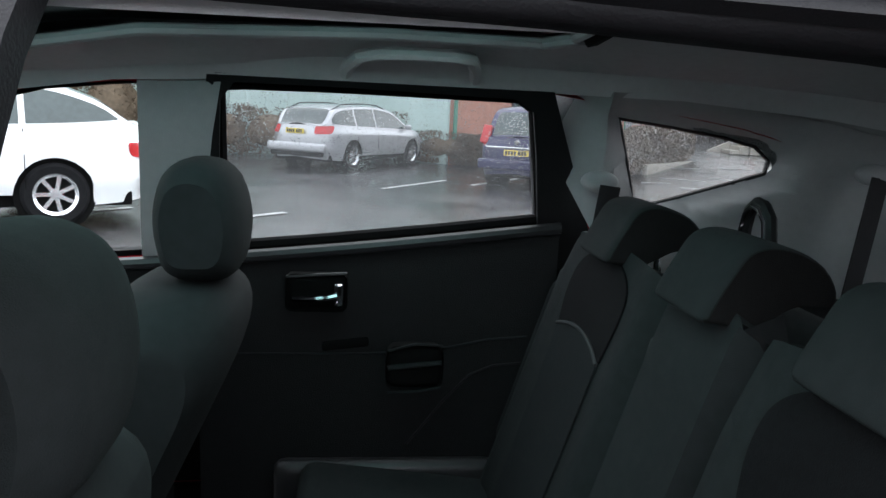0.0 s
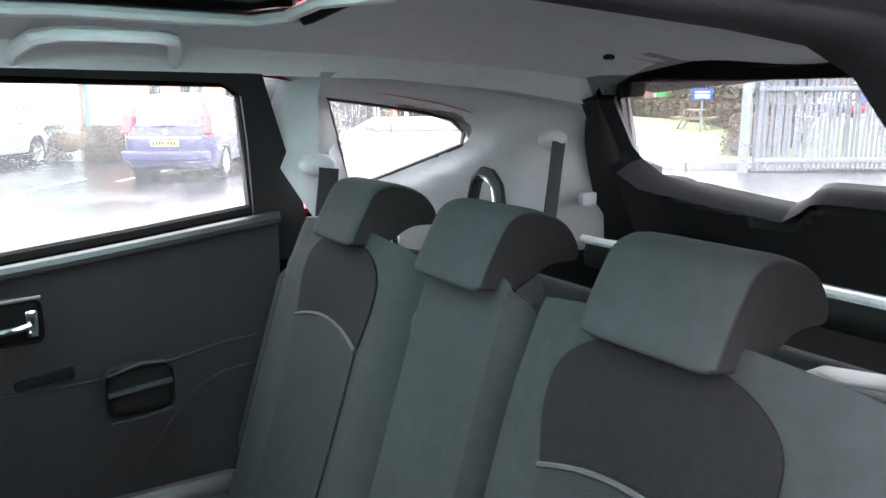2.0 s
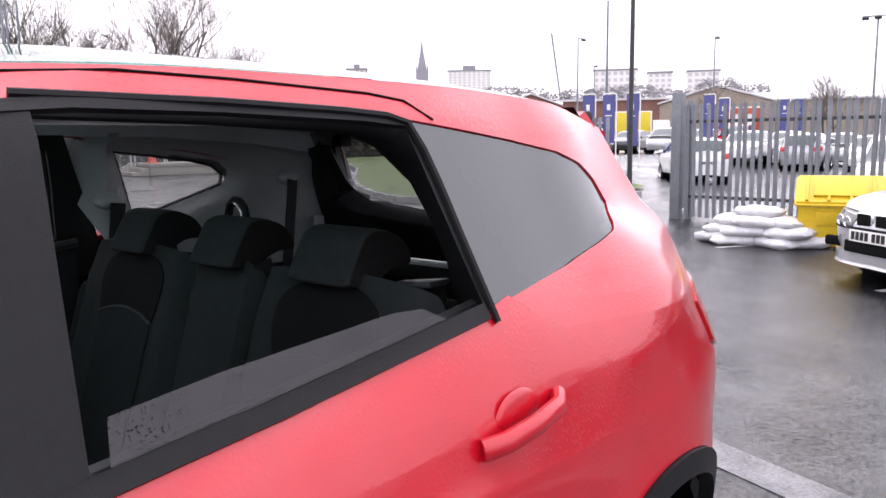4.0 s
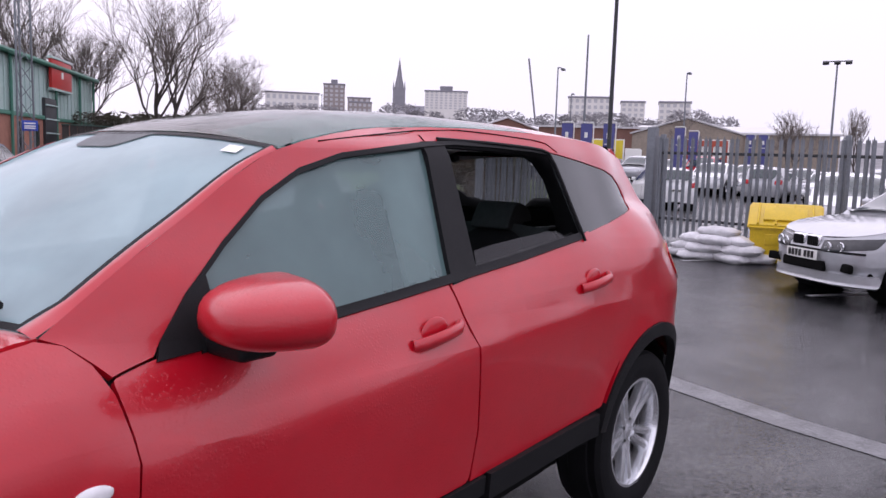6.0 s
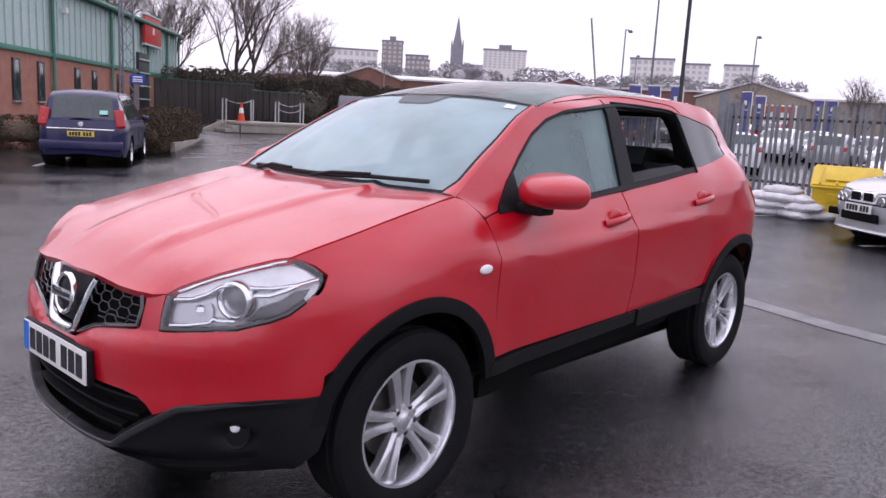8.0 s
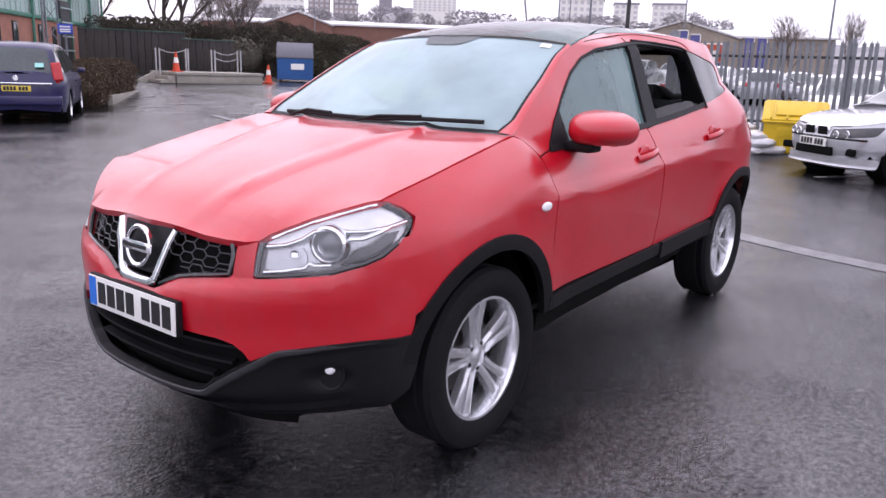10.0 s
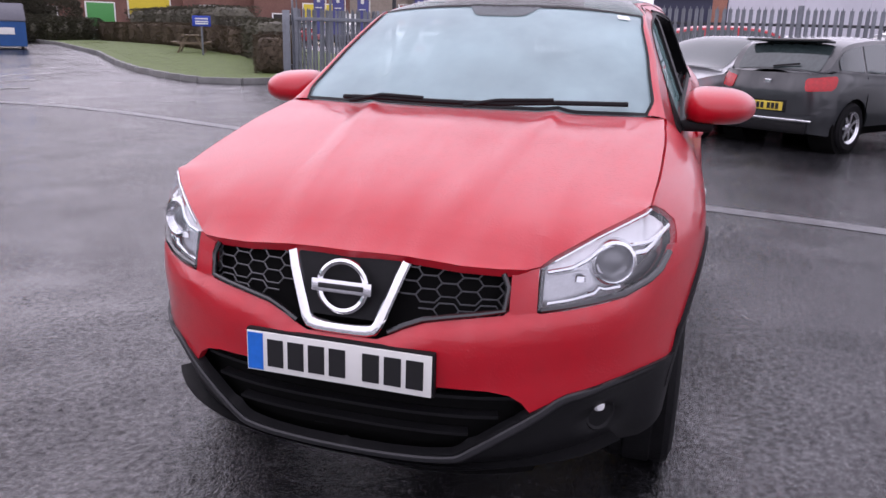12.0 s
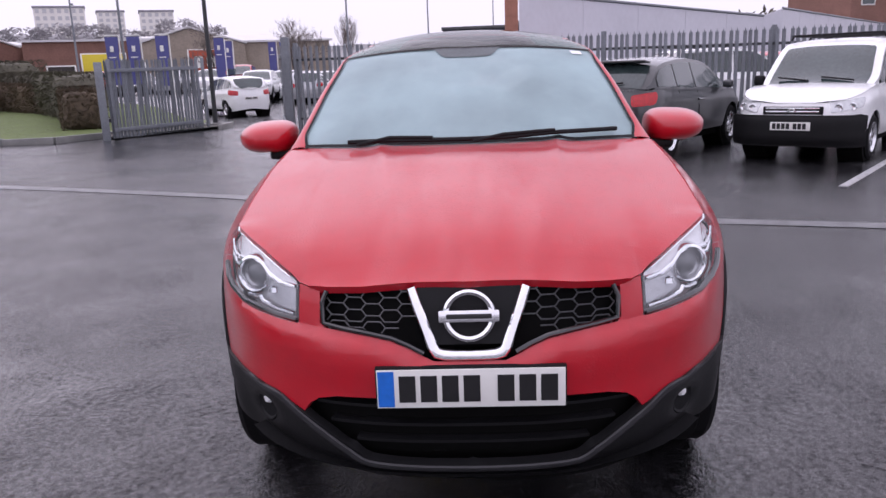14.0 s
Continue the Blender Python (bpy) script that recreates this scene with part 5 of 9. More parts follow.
for s in (1, -1):
    def M(bm, s=s):
        return bm if s > 0 else mirrored(bm)
    # roof side rail, pillars
    rail = [(-0.96, 1.445)] + [(x, ROOF_EDGE(x) - 0.012) for x in (-1.1, -1.3, -1.6, -2.0, -2.4, -2.8, -3.05)] + [(-3.0, 1.45), (-2.75, 1.49), (-2.45, 1.513), (-2.13, 1.516), (-1.9, 1.514), (-1.55, 1.514), (-1.3, 1.50), (-1.1, 1.47)]
    part("roof_side_trim", M(patch(rail, inner(0.05), 0.06, 0, (-1.6, 3, 1))), HEADLINER, car)
    bp = [(-1.30, 1.09), (-1.345, 1.50), (-1.50, 1.505), (-1.475, 1.40), (-1.42, 1.09)]
    part("pillar_trim", M(patch(bp, inner(0.055), 0.05, 0.02, (-1.6, 3, 1))), PALE_TRIM, car, "pale grey middle pillar trim")
    ap = [(-0.42, 1.14), (-0.96, 1.455), (-1.02, 1.435), (-0.8, 1.31), (-0.56, 1.11)]
    part("pillar_trim", M(patch(ap, inner(0.045), 0.05, 0.02, (-1.6, 3, 1))), PALE_TRIM, car)
    qin = [(-2.33, 1.474), (-2.45, 1.461), (-2.58, 1.443), (-2.66, 1.425), (-2.70, 1.393), (-2.697, 1.360), (-2.62, 1.334), (-2.50, 1.296), (-2.40, 1.268), (-2.362, 1.38)]
    upper = [(-2.15, 1.525), (-2.45, 1.525), (-2.75, 1.488), (-2.98, 1.44), (-3.06, 1.30), (-2.708, 1.375)] + qin[4::-1] + [qin[9], (-2.235, 1.32)]
    lower = [(-2.708, 1.375), (-3.06, 1.30), (-3.08, 1.08), (-2.345, 1.08), (-2.29, 1.22), (-2.235, 1.32)] + qin[9:4:-1]

    if s > 0:
        upper = [(-2.30, 1.515)] + upper[1:-1] + [(-2.32, 1.34)]
        lower = lower[:3] + [(-2.36, 1.08), (-2.34, 1.22), (-2.32, 1.34)] + lower[6:]

    qfine = [(a[0] + (b[0] - a[0]) * k / 8, a[1] + (b[1] - a[1]) * k / 8) for a, b in zip(qin, qin[1:] + qin[:1]) for k in range(8)]

    def quarter(x, z, s=s):
        y = 0.655 - max(0.0, z - 1.25) * 0.20 - 0.08 * step((-2.68 - x) / 0.4)
        d = min(math.hypot(x - q[0], z - q[1]) for q in qfine)
        return (x, y + (0.05 if s < 0 else -0.06) * (1 - step(d / 0.055)) + (0.075 * (1 - step((-2.19 - x) / 0.12)) if s < 0 else 0), z)
    part("quarter_trim", M(patch(upper, quarter, 0.03, 0, (-2.5, 3, 1))), PALE_TRIM, car, "pale grey moulded panel round the rear quarter window")
    part("quarter_trim", M(patch(lower, quarter, 0.03, 0, (-2.5, 3, 1))), PALE_TRIM, car)
    seal = [quarter(*q) for q in qin] + [quarter(*qin[0])]
    part("quarter_seal", tube([(p[0], s * (p[1] + 0.006), p[2]) for p in seal], 0.007, 6), DARK_TRIM, car)
    # rear pillar in black, luggage sides
    zs = (1.0, 1.10, 1.18, 1.25, 1.31, 1.37, 1.42, 1.46, 1.485)
    xq = (-3.09, -3.075, -3.05, -3.025, -2.995, -2.97, -2.962, -2.968, -2.985)
    yg = (0.60, 0.585, 0.56, 0.535, 0.515, 0.505, 0.495, 0.488, 0.482)
    qa = [(x, 0.572 - 0.2 * (z - 1.25), z) for x, z in zip(xq, zs)]
    qb = [(tail(y, z)[0] + 0.034, y, z) for y, z in zip(yg, zs)]
    bm = strip_loft(qa, qb, 6, 0.012, (0.6, -1, 0))
    part("rear_pillar_trim", M(bm), DARK_TRIM, car, "black rear pillar trim")
    part("rear_pillar_backing", M(patch([(-2.86, 1.0), (-2.90, 1.36), (-2.80, 1.45), (-2.6, 1.50), (-2.6, 1.535), (-3.06, 1.515), (-3.15, 1.38), (-3.22, 1.25), (-3.28, 1.0)], inner(0.006), 0.05, 0, (-2.5, 3, 1))), PALE_TRIM, car)
    part("pillar_catch", box((0.035, 0.02, 0.06), (-3.10, s * 0.508, 1.33), 0.005), PALE_TRIM, car)
    part("luggage_side", M(patch([(-2.3, 1.09), (-3.32, 1.09), (-3.32, 0.6), (-2.3, 0.6)], lambda x, z: (x, 0.60 - 0.1 * step((-2.8 - x) / 0.5), z), 0.1, 0, (-2.5, 3, 1))), DARK_TRIM, car)
    # belt guides and webbing
    for bx, bz, by in ((-2.285, 1.335, 0.615), (-2.865, 1.378, 0.545)) if s < 0 else ((-2.865, 1.378, 0.545),):
        bm = bmesh.new()
        bmesh.ops.create_uvsphere(bm, u_segments=14, v_segments=10, radius=1.0)
        bmesh.ops.transform(bm, matrix=Matrix.Translation((bx, s * by, bz)) @ Matrix.Diagonal((0.042, 0.026, 0.024, 1)), verts=bm.verts[:])
        g1 = part("belt_guide", bm, PALE_TRIM, car)
        part("belt_webbing", box((0.050, 0.004, 0.29), (bx + (0.016 if bx < -2.5 else 0.0), s * (by - 0.022), bz - 0.15), 0.001, Matrix.Rotation(radians(-7), 4, "Y") @ Matrix.Rotation(radians(14), 4, "Z")), WEBBING, g1)
    part("belt_slot_cover", box((0.05, 0.02, 0.035), (-2.985, s * 0.545, 1.225), 0.008), PALE_TRIM, car)
    # grab handle
    pts = [] if s > 0 else [(-1.735, 0.60, 1.555), (-1.745, 0.565, 1.548), (-1.78, 0.53, 1.537), (-1.87, 0.525, 1.534), (-1.95, 0.53, 1.537), (-1.985, 0.56, 1.55), (-1.995, 0.60, 1.555)]
    if s < 0:
        hpts = [(-1.735, 0.60), (-1.742, 0.54), (-1.765, 0.485), (-1.80, 0.468), (-1.87, 0.465), (-1.94, 0.468), (-1.975, 0.485), (-1.992, 0.54), (-2.0, 0.60)]
        part("grab_handle", tube([(a, s * b, liner(a, b / roof_y(a))[2] - 0.018) for a, b in hpts], 0.013, 8), HEADLINER, car, "pale grey folding grab handle")
    # door card
    for x0, x1, nm in ((-0.62, -1.36, "front"), (-1.42, -2.24, "rear")):
        def card(x, z, s=s):
            y = side(x, min(z, TOP(x) - 0.01))[1] - 0.075
            y -= 0.055 * step((z - arm_low(x)) / 0.02) * step((arm_top(x) - z) / 0.03)
            y = min(y, 0.74)
            return (x, y, z)
        pl = [(x0, 0.45), (x1 + (0.12 if nm == "rear" else 0), 0.45), (x1, 0.75), (x1, TOP(x1) - 0.012)] + [(x1 + (x0 - x1) * k / 6, TOP(x1 + (x0 - x1) * k / 6) - 0.012) for k in range(1, 7)]
        dc = part("door_card", M(patch(pl, card, (0.06, 0.02), 0.0, (-1.6, 3, 0.8))), DARK_TRIM, car, "black moulded door lining")
        roll = [(x0 + (x1 - x0) * k / 8, side(x0 + (x1 - x0) * k / 8, TOP(x0 + (x1 - x0) * k / 8))[1] - 0.055, TOP(x0 + (x1 - x0) * k / 8) - 0.012) for k in range(9)]
        part("door_top_roll", tube([(a, s * b, c) for a, b, c in roll], 0.014, 8), MOULD_TRIM, dc)
        hx = x0 - 0.265
        part("handle_cup", box((0.135, 0.012, 0.085), (hx, s * 0.676, 1.066), 0.02, seg=3), GAP, dc)
        part("handle_rim", tube([(hx + 0.066, s * 0.668, 1.100), (hx, s * 0.666, 1.106), (hx - 0.066, s * 0.668, 1.110)], 0.0035, 6), MOULD_TRIM, dc)
        hp = [(hx + 0.050, 0.658, 1.054), (hx + 0.01, 0.650, 1.055), (hx - 0.025, 0.648, 1.059), (hx - 0.045, 0.650, 1.064)]
        part("inner_handle", tube([(a, s * b, c) for a, b, c in hp], 0.0075, 8), CHROME, dc, "bright chrome inner door handle")
        part("handle_pivot", box((0.022, 0.014, 0.052), (hx - 0.048, s * 0.66, 1.064), 0.006), CHROME, dc)
        cx = x0 - 0.48
        part("pull_cup", box((0.125, 0.03, 0.100), (cx, s * 0.603, 0.922), 0.03, seg=3), GAP, dc)
        for dz, bow in ((0.046, 0.010), (0.008, 0.0), (-0.048, -0.004)):
            part("pull_edge", tube([(cx + 0.058, s * 0.588, 0.920 + dz - 0.006), (cx, s * 0.583, 0.922 + dz + bow), (cx - 0.058, s * 0.588, 0.926 + dz)], 0.006 if bow == 0 else 0.0028, 6), CLOTH, dc)
        crease = [(x0 + (x1 - x0) * (k + 0.3) / 9, s * (card(x0 + (x1 - x0) * (k + 0.3) / 9, arm_low(x0 + (x1 - x0) * (k + 0.3) / 9) + 0.018)[1] - 0.002), arm_low(x0 + (x1 - x0) * (k + 0.3) / 9) + 0.012) for k in range(9)]
        part("armrest_crease", tube(crease, 0.003, 6), CLOTH, dc)
        part("armrest_slot", box((0.11, 0.02, 0.022), (x0 - 0.33, s * (card(x0 - 0.33, 0.925)[1] - 0.002), 0.928), 0.008, Matrix.Rotation(radians(7), 4, "Y")), GAP, dc)
        if nm == "rear":
            kick = [(-1.90, 0.68), (-1.925, 0.71), (-1.985, 0.79), (-2.045, 0.855), (-2.10, 0.878), (-2.18, 0.886)]
            part("kick_panel_edge", tube([(a, s * (card(a, b)[1] - 0.002), b) for a, b in kick], 0.003, 6), DARK_TRIM, dc)
        part("door_pocket", box((abs(x1 - x0) * 0.62, 0.05, 0.16), ((x0 + x1) / 2 - 0.02, s * 0.66, 0.60), 0.03, seg=3), MOULD_TRIM, dc)
    # frame of the rear door, seen from within
    fr = [(-1.42, 1.10), (-1.45, 1.40), (-1.475, 1.518), (-2.17, 1.518), (-2.27, 1.30), (-2.36, 1.10), (-2.21, 1.10), (-2.19, 1.198), (-2.155, 1.38), (-2.132, 1.475), (-2.09, 1.500), (-1.75, 1.506), (-1.525, 1.506), (-1.495, 1.47), (-1.465, 1.13)]
    if s < 0:
        part("inner_door_frame", M(patch(fr, inner(0.052), 0.05, 0.012, (-1.6, 3, 1))), DARK_TRIM, car)
rg = [(-1.46, 1.13), (-1.49, 1.515), (-2.13, 1.515), (-2.21, 1.20)]
part("rear_door_glass", mirrored(patch(rg, side, 0.06, 0, CORE, -0.014)), RAIN_GLASS, car, "rain-spotted rear side glass").visible_shadow = False
# black seals within the far rear window and round the roof opening
ring = [(-1.475, 1.16), (-1.495, 1.515), (-1.75, 1.520), (-2.09, 1.514), (-2.137, 1.49), (-2.158, 1.40), (-2.20, 1.225)] + [(x, TOP(x) + 0.010) for x in (-2.19, -1.95, -1.7, -1.475)]
part("window_seal", tube([(p[0], -(side(*p)[1] - 0.026), p[1]) for p in ring], 0.013, 6), GAP, car)
for s in (1, -1):
    part("roof_seal", tube([(x, roof(x, s * 0.965)[1], roof(x, s * 0.965)[2] - 0.014) for x in (-1.0, -1.3, -1.6, -1.9, -2.16)], 0.010, 6), GAP, car)
part("roof_seal", tube([(-2.165, roof(-2.165, w)[1], roof(-2.165, w)[2] - 0.024) for w in (-0.6, -0.4, -0.2, 0, 0.2, 0.4, 0.6)], 0.018, 6), GAP, car)
# tailgate inside
LOW_EDGE = [(-0.478, 1.36), (-0.472, 1.325), (-0.445, 1.285), (-0.39, 1.265), (-0.315, 1.250), (-0.22, 1.237), (-0.145, 1.230), (-0.10, 1.256), (-0.06, 1.282), (-0.03, 1.288), (0.12, 1.290),
            (0.16, 1.27), (0.20, 1.236), (0.315, 1.250), (0.39, 1.265), (0.445, 1.285), (0.472, 1.325), (0.478, 1.36)]
tg = [(-0.58, 0.70), (0.58, 0.70), (0.585, 1.20), (0.57, 1.30), (0.52, 1.47), (0.455, 1.47)] + LOW_EDGE[::-1] + [(-0.455, 1.47), (-0.52, 1.47), (-0.57, 1.30), (-0.585, 1.20)]


def gate_in(y, z):
    edge = float(np.interp(y, [p[0] for p in LOW_EDGE], [p[1] for p in LOW_EDGE]))
    return (tail(y, z)[0] + 0.03 + 0.05 * step((edge - 0.03 - z) / 0.02), y, z)


part("tailgate_lining", patch(tg, gate_in, 0.03, 0.02, (-6, 0, 1.2)), DARK_TRIM, car, "black tailgate lining")
ledge_a = [gate_in(y, z + 0.002) for y, z in LOW_EDGE[1:-1]]
ledge_b = [(gate_in(y * 1.03, z - 0.035)[0] + 0.052, y * 1.03, z - 0.032) for y, z in LOW_EDGE[1:-1]]
part("tailgate_ledge", strip_loft(ledge_a, ledge_b, 4, 0.006), LEDGE, car, "satin ledge below the tailgate window")
part("tailgate_header", box((0.05, 0.96, 0.03), (-3.05, 0, 1.548), 0.01), DARK_TRIM, car)
part("hinge_cover", box((0.05, 0.06, 0.05), (-3.03, -0.46, 1.50), 0.012), DARK_TRIM, car)
part("coat_hook", box((0.02, 0.02, 0.02), (-2.86, -0.36, 1.565), 0.005), DARK_TRIM, car)
part("luggage_cover_bar", tube([(-2.97, -0.54, 1.125), (-2.97, 0.54, 1.125)], 0.011, 8), LAMP_WHITE, car, "white edge of the folded luggage cover")
part("luggage_cover", box((0.10, 1.1, 0.07), (-3.02, 0, 1.085), 0.03, seg=3), DARK_TRIM, car)
part("luggage_floor", box((1.0, 1.2, 0.04), (-2.85, 0, 0.72), 0.01), DARK_TRIM, car)
part("cabin_floor", box((2.5, 1.3, 0.04), (-1.35, 0, 0.34), 0.01), DARK_TRIM, car)


# rear bench
def backrest(y0, y1, bol):
    def f(y, z):
        k = (y - y0) / (y1 - y0) * 2 - 1
        x = -2.183 - (z - 1.039) * 0.31
        x += bol * (abs(k) ** 2.5) * step((1.24 - z) / 0.15)
        x -= 0.05 * step((z - 1.18) / 0.12) ** 2
        x -= 0.04 * max(0.0, abs(k) - 0.86) / 0.14
        return (x, y, z + 0.018 * (1 - k * k) * step((z - 0.9) / 0.3))
    return f


SEATS = ((-0.63, -0.117, 0.018, -0.375), (-0.111, 0.141, 0.004, 0.008), (0.147, 0.655, 0.018, 0.375))
for y0, y1, bol, yc in SEATS:
    f = backrest(y0, y1, bol)
    pl = rounded([(y0, 0.62), (y1, 0.62), (y1, 1.225, 0.05), (y0, 1.225, 0.05)])
    seat = part("rear_seat_back", patch(pl, f, 0.03, 0.09, (-4, 0, 0.9)), CLOTH, car, "dark grey cloth rear seat backrest")
    if bol > 0.01:
        sgn = 1 if yc > 0 else -1
        c = -0.357 if yc < 0 else 0.39
        ins = rounded([(c - 0.152, 1.115, 0.03), (c - 0.145, 1.17, 0.05), (c - 0.07, 1.204, 0.06), (c + 0.07, 1.204, 0.06), (c + 0.145, 1.17, 0.05), (c + 0.152, 1.115, 0.03), (c + 0.132, 1.050, 0.006), (c + 0.06, 1.072, 0.05), (c - 0.06, 1.072, 0.05), (c - 0.132, 1.050, 0.006)])
        part("seat_insert", patch(ins, f, 0.025, 0.004, (-4, 0, 0.9), 0.004), CLOTH_INSERT, seat, "charcoal shoulder insert")
        low = rounded([(c - 0.118, 0.63), (c + 0.118, 0.63), (c + 0.130, 1.044, 0.006), (c + 0.06, 1.066, 0.05), (c - 0.06, 1.066, 0.05), (c - 0.130, 1.044, 0.006)])
        part("seat_insert", patch(low, f, 0.03, 0.004, (-4, 0, 0.9), 0.005), CLOTH_MID, seat, "slate grey woven seat insert")
        arc = [f(c + 0.132 * (k / 8 - 1), 1.050 + 0.019 * (1 - (k / 8 - 1) ** 2)) for k in range(17)]
        part("seat_seam", tube([(p[0] + 0.006, p[1], p[2]) for p in arc], 0.0035, 6), STITCH, seat)
        part("recliner_bezel", box((0.055, 0.12, 0.012), (-2.285, yc + sgn * 0.19, 1.228), 0.005, Matrix.Rotation(radians(8), 4, "X")), MOULD_TRIM, seat, "grey backrest release bezel")
    # headrest: a rounded wedge that hooks over the backrest
    w = (0.172 if yc < 0 else 0.184) if bol > 0.01 else 0.172
    prof = rounded([(0.046, 0.014, 0.010), (0.036, 0.04, 0.03), (-0.006, 0.114, 0.022), (-0.05, 0.122, 0.035), (-0.112, 0.100, 0.03), (-0.14, 0.064, 0.028), (-0.14, 0.038, 0.012), (-0.085, 0.040, 0.02), (-0.02, 0.006, 0.012)], 4)
    bm = pillow([(-2.245 + px, 1.205 + pz) for px, pz in prof], w, yc, 0.10, 14, 16)
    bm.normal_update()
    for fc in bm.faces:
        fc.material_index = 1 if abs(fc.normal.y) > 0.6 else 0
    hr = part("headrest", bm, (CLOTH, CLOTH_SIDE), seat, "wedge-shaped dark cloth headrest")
    for e in (-0.07, 0.07):
        part("headrest_post", tube([(-2.30, yc + e, 1.24), (-2.305, yc + e, 1.18)], 0.007, 8), CHROME, hr)
    # cushion
    bm = box((0.50, y1 - y0 - 0.006, 0.16), (-1.90, (y0 + y1) / 2, 0.60), 0.05, Matrix.Rotation(radians(-7), 4, "Y"), 4)
    part("rear_seat_cushion", bm, CLOTH, car, "dark grey cloth rear seat cushion")
for s in (1, -1):
    bm = box((0.14, 0.07, 0.42), (-2.22, s * 0.650, 0.90), 0.04, Matrix.Rotation(radians(-17), 4, "Y"), 4)
    part("side_bolster", bm, CLOTH, car)
pts = [(-2.42, -0.235, 1.20), (-2.42, -0.232, 1.30), (-2.42, -0.222, 1.33), (-2.42, -0.20, 1.345), (-2.42, -0.178, 1.342), (-2.42, -0.158, 1.325), (-2.42, -0.150, 1.29), (-2.42, -0.148, 1.20)]
loop = part("rearmost_headrest_frame", tube(pts, 0.011, 8), DARK_TRIM, car, "dark loop of the folded third-row headrest")
part("loop_edge", tube([(x + 0.010, y * 0.97 - 0.005, z - 0.006) for x, y, z in pts], 0.004, 6), CHROME, loop)
part("folded_seat_back", box((0.10, 1.05, 0.5), (-2.62, 0, 0.86), 0.04, Matrix.Rotation(radians(-14), 4, "Y"), 3), CLOTH, car)

# front seats, wheel, dash
for s in (1, -1):
    yc = s * 0.385
    fs = rounded([(-1.10, 0.62, 0.05), (-1.22, 0.90, 0.2), (-1.37, 1.165, 0.08), (-1.55, 1.175, 0.08), (-1.585, 1.08, 0.1), (-1.48, 0.85, 0.1), (-1.36, 0.60, 0.05)])
    sb = part("front_seat_back", pillow(fs, 0.47, yc, 0.30, 4), CLOTH, car, "dark grey cloth front seat backrest")
    hd = rounded([(-1.445, 1.165, 0.04), (-1.42, 1.28, 0.08), (-1.45, 1.375, 0.08), (-1.55, 1.372, 0.08), (-1.585, 1.27, 0.08), (-1.565, 1.165, 0.04)], 5)
    part("headrest", pillow(hd, 0.25, yc, 0.34, 3.5), CLOTH, sb)
    for e in (-0.06, 0.06):
        part("headrest_post", tube([(-1.50, yc + e, 1.20), (-1.50, yc + e, 1.12)], 0.008, 8), CHROME, sb)
    part("front_seat_cushion", box((0.52, 0.50, 0.18), (-1.10, yc, 0.60), 0.06, Matrix.Rotation(radians(-8), 4, "Y"), 4), CLOTH, car)
part("centre_armrest", box((0.34, 0.17, 0.16), (-1.42, 0.0, 0.80), 0.04, None, 4), CLOTH, car)
part("centre_console", box((0.75, 0.20, 0.34), (-1.05, 0, 0.56), 0.04, None, 3), DARK_TRIM, car)
dash = [(-0.40, 1.10), (-0.62, 1.115), (-0.78, 1.09), (-0.86, 1.02), (-0.84, 0.80), (-0.74, 0.72), (-0.40, 0.70)]
part("dashboard", prism(dash, 1.36, pose(0, -0.68, 0), 0.02), DARK_TRIM, car)
bm = revolve([(0.17, -0.012), (0.183, -0.012), (0.19, 0), (0.183, 0.012), (0.17, 0.012), (0.163, 0)], "x", 36, closed=True)
bmesh.ops.transform(bm, matrix=pose(-0.98, -0.37, 1.0, 0, 22, 0), verts=bm.verts[:])
sw = part("steering_wheel", bm, DARK_TRIM, car)
part("wheel_boss", box((0.05, 0.30, 0.10), (-0.975, -0.37, 0.99), 0.02, Matrix.Rotation(radians(22), 4, "Y"), 3), DARK_TRIM, sw)
part("rear_view_mirror", box((0.03, 0.23, 0.065), (-0.86, 0, 1.44), 0.014, None, 3), GLOSS_BLACK, car)


# ---- ground ----
def zg(x, y):
    """Height of the yard: level under the car and towards the green-clad building, rising gently to the fence."""
    z = min(max(math.hypot(x + 1, y) - 4, 0) * 0.02, 0.62)
    z *= 1 - 0.85 * step((-15.5 - x) / 4.0) * step((y + 12.5) / 3.0)
    z *= 1 - 0.8 * step((y - 1.5) / 3.0) * step((x + 14.0) / 5.0)
    return z * (1 - step((-7.5 - y) / 5.0) * step((x + 12.5) / 5.0))


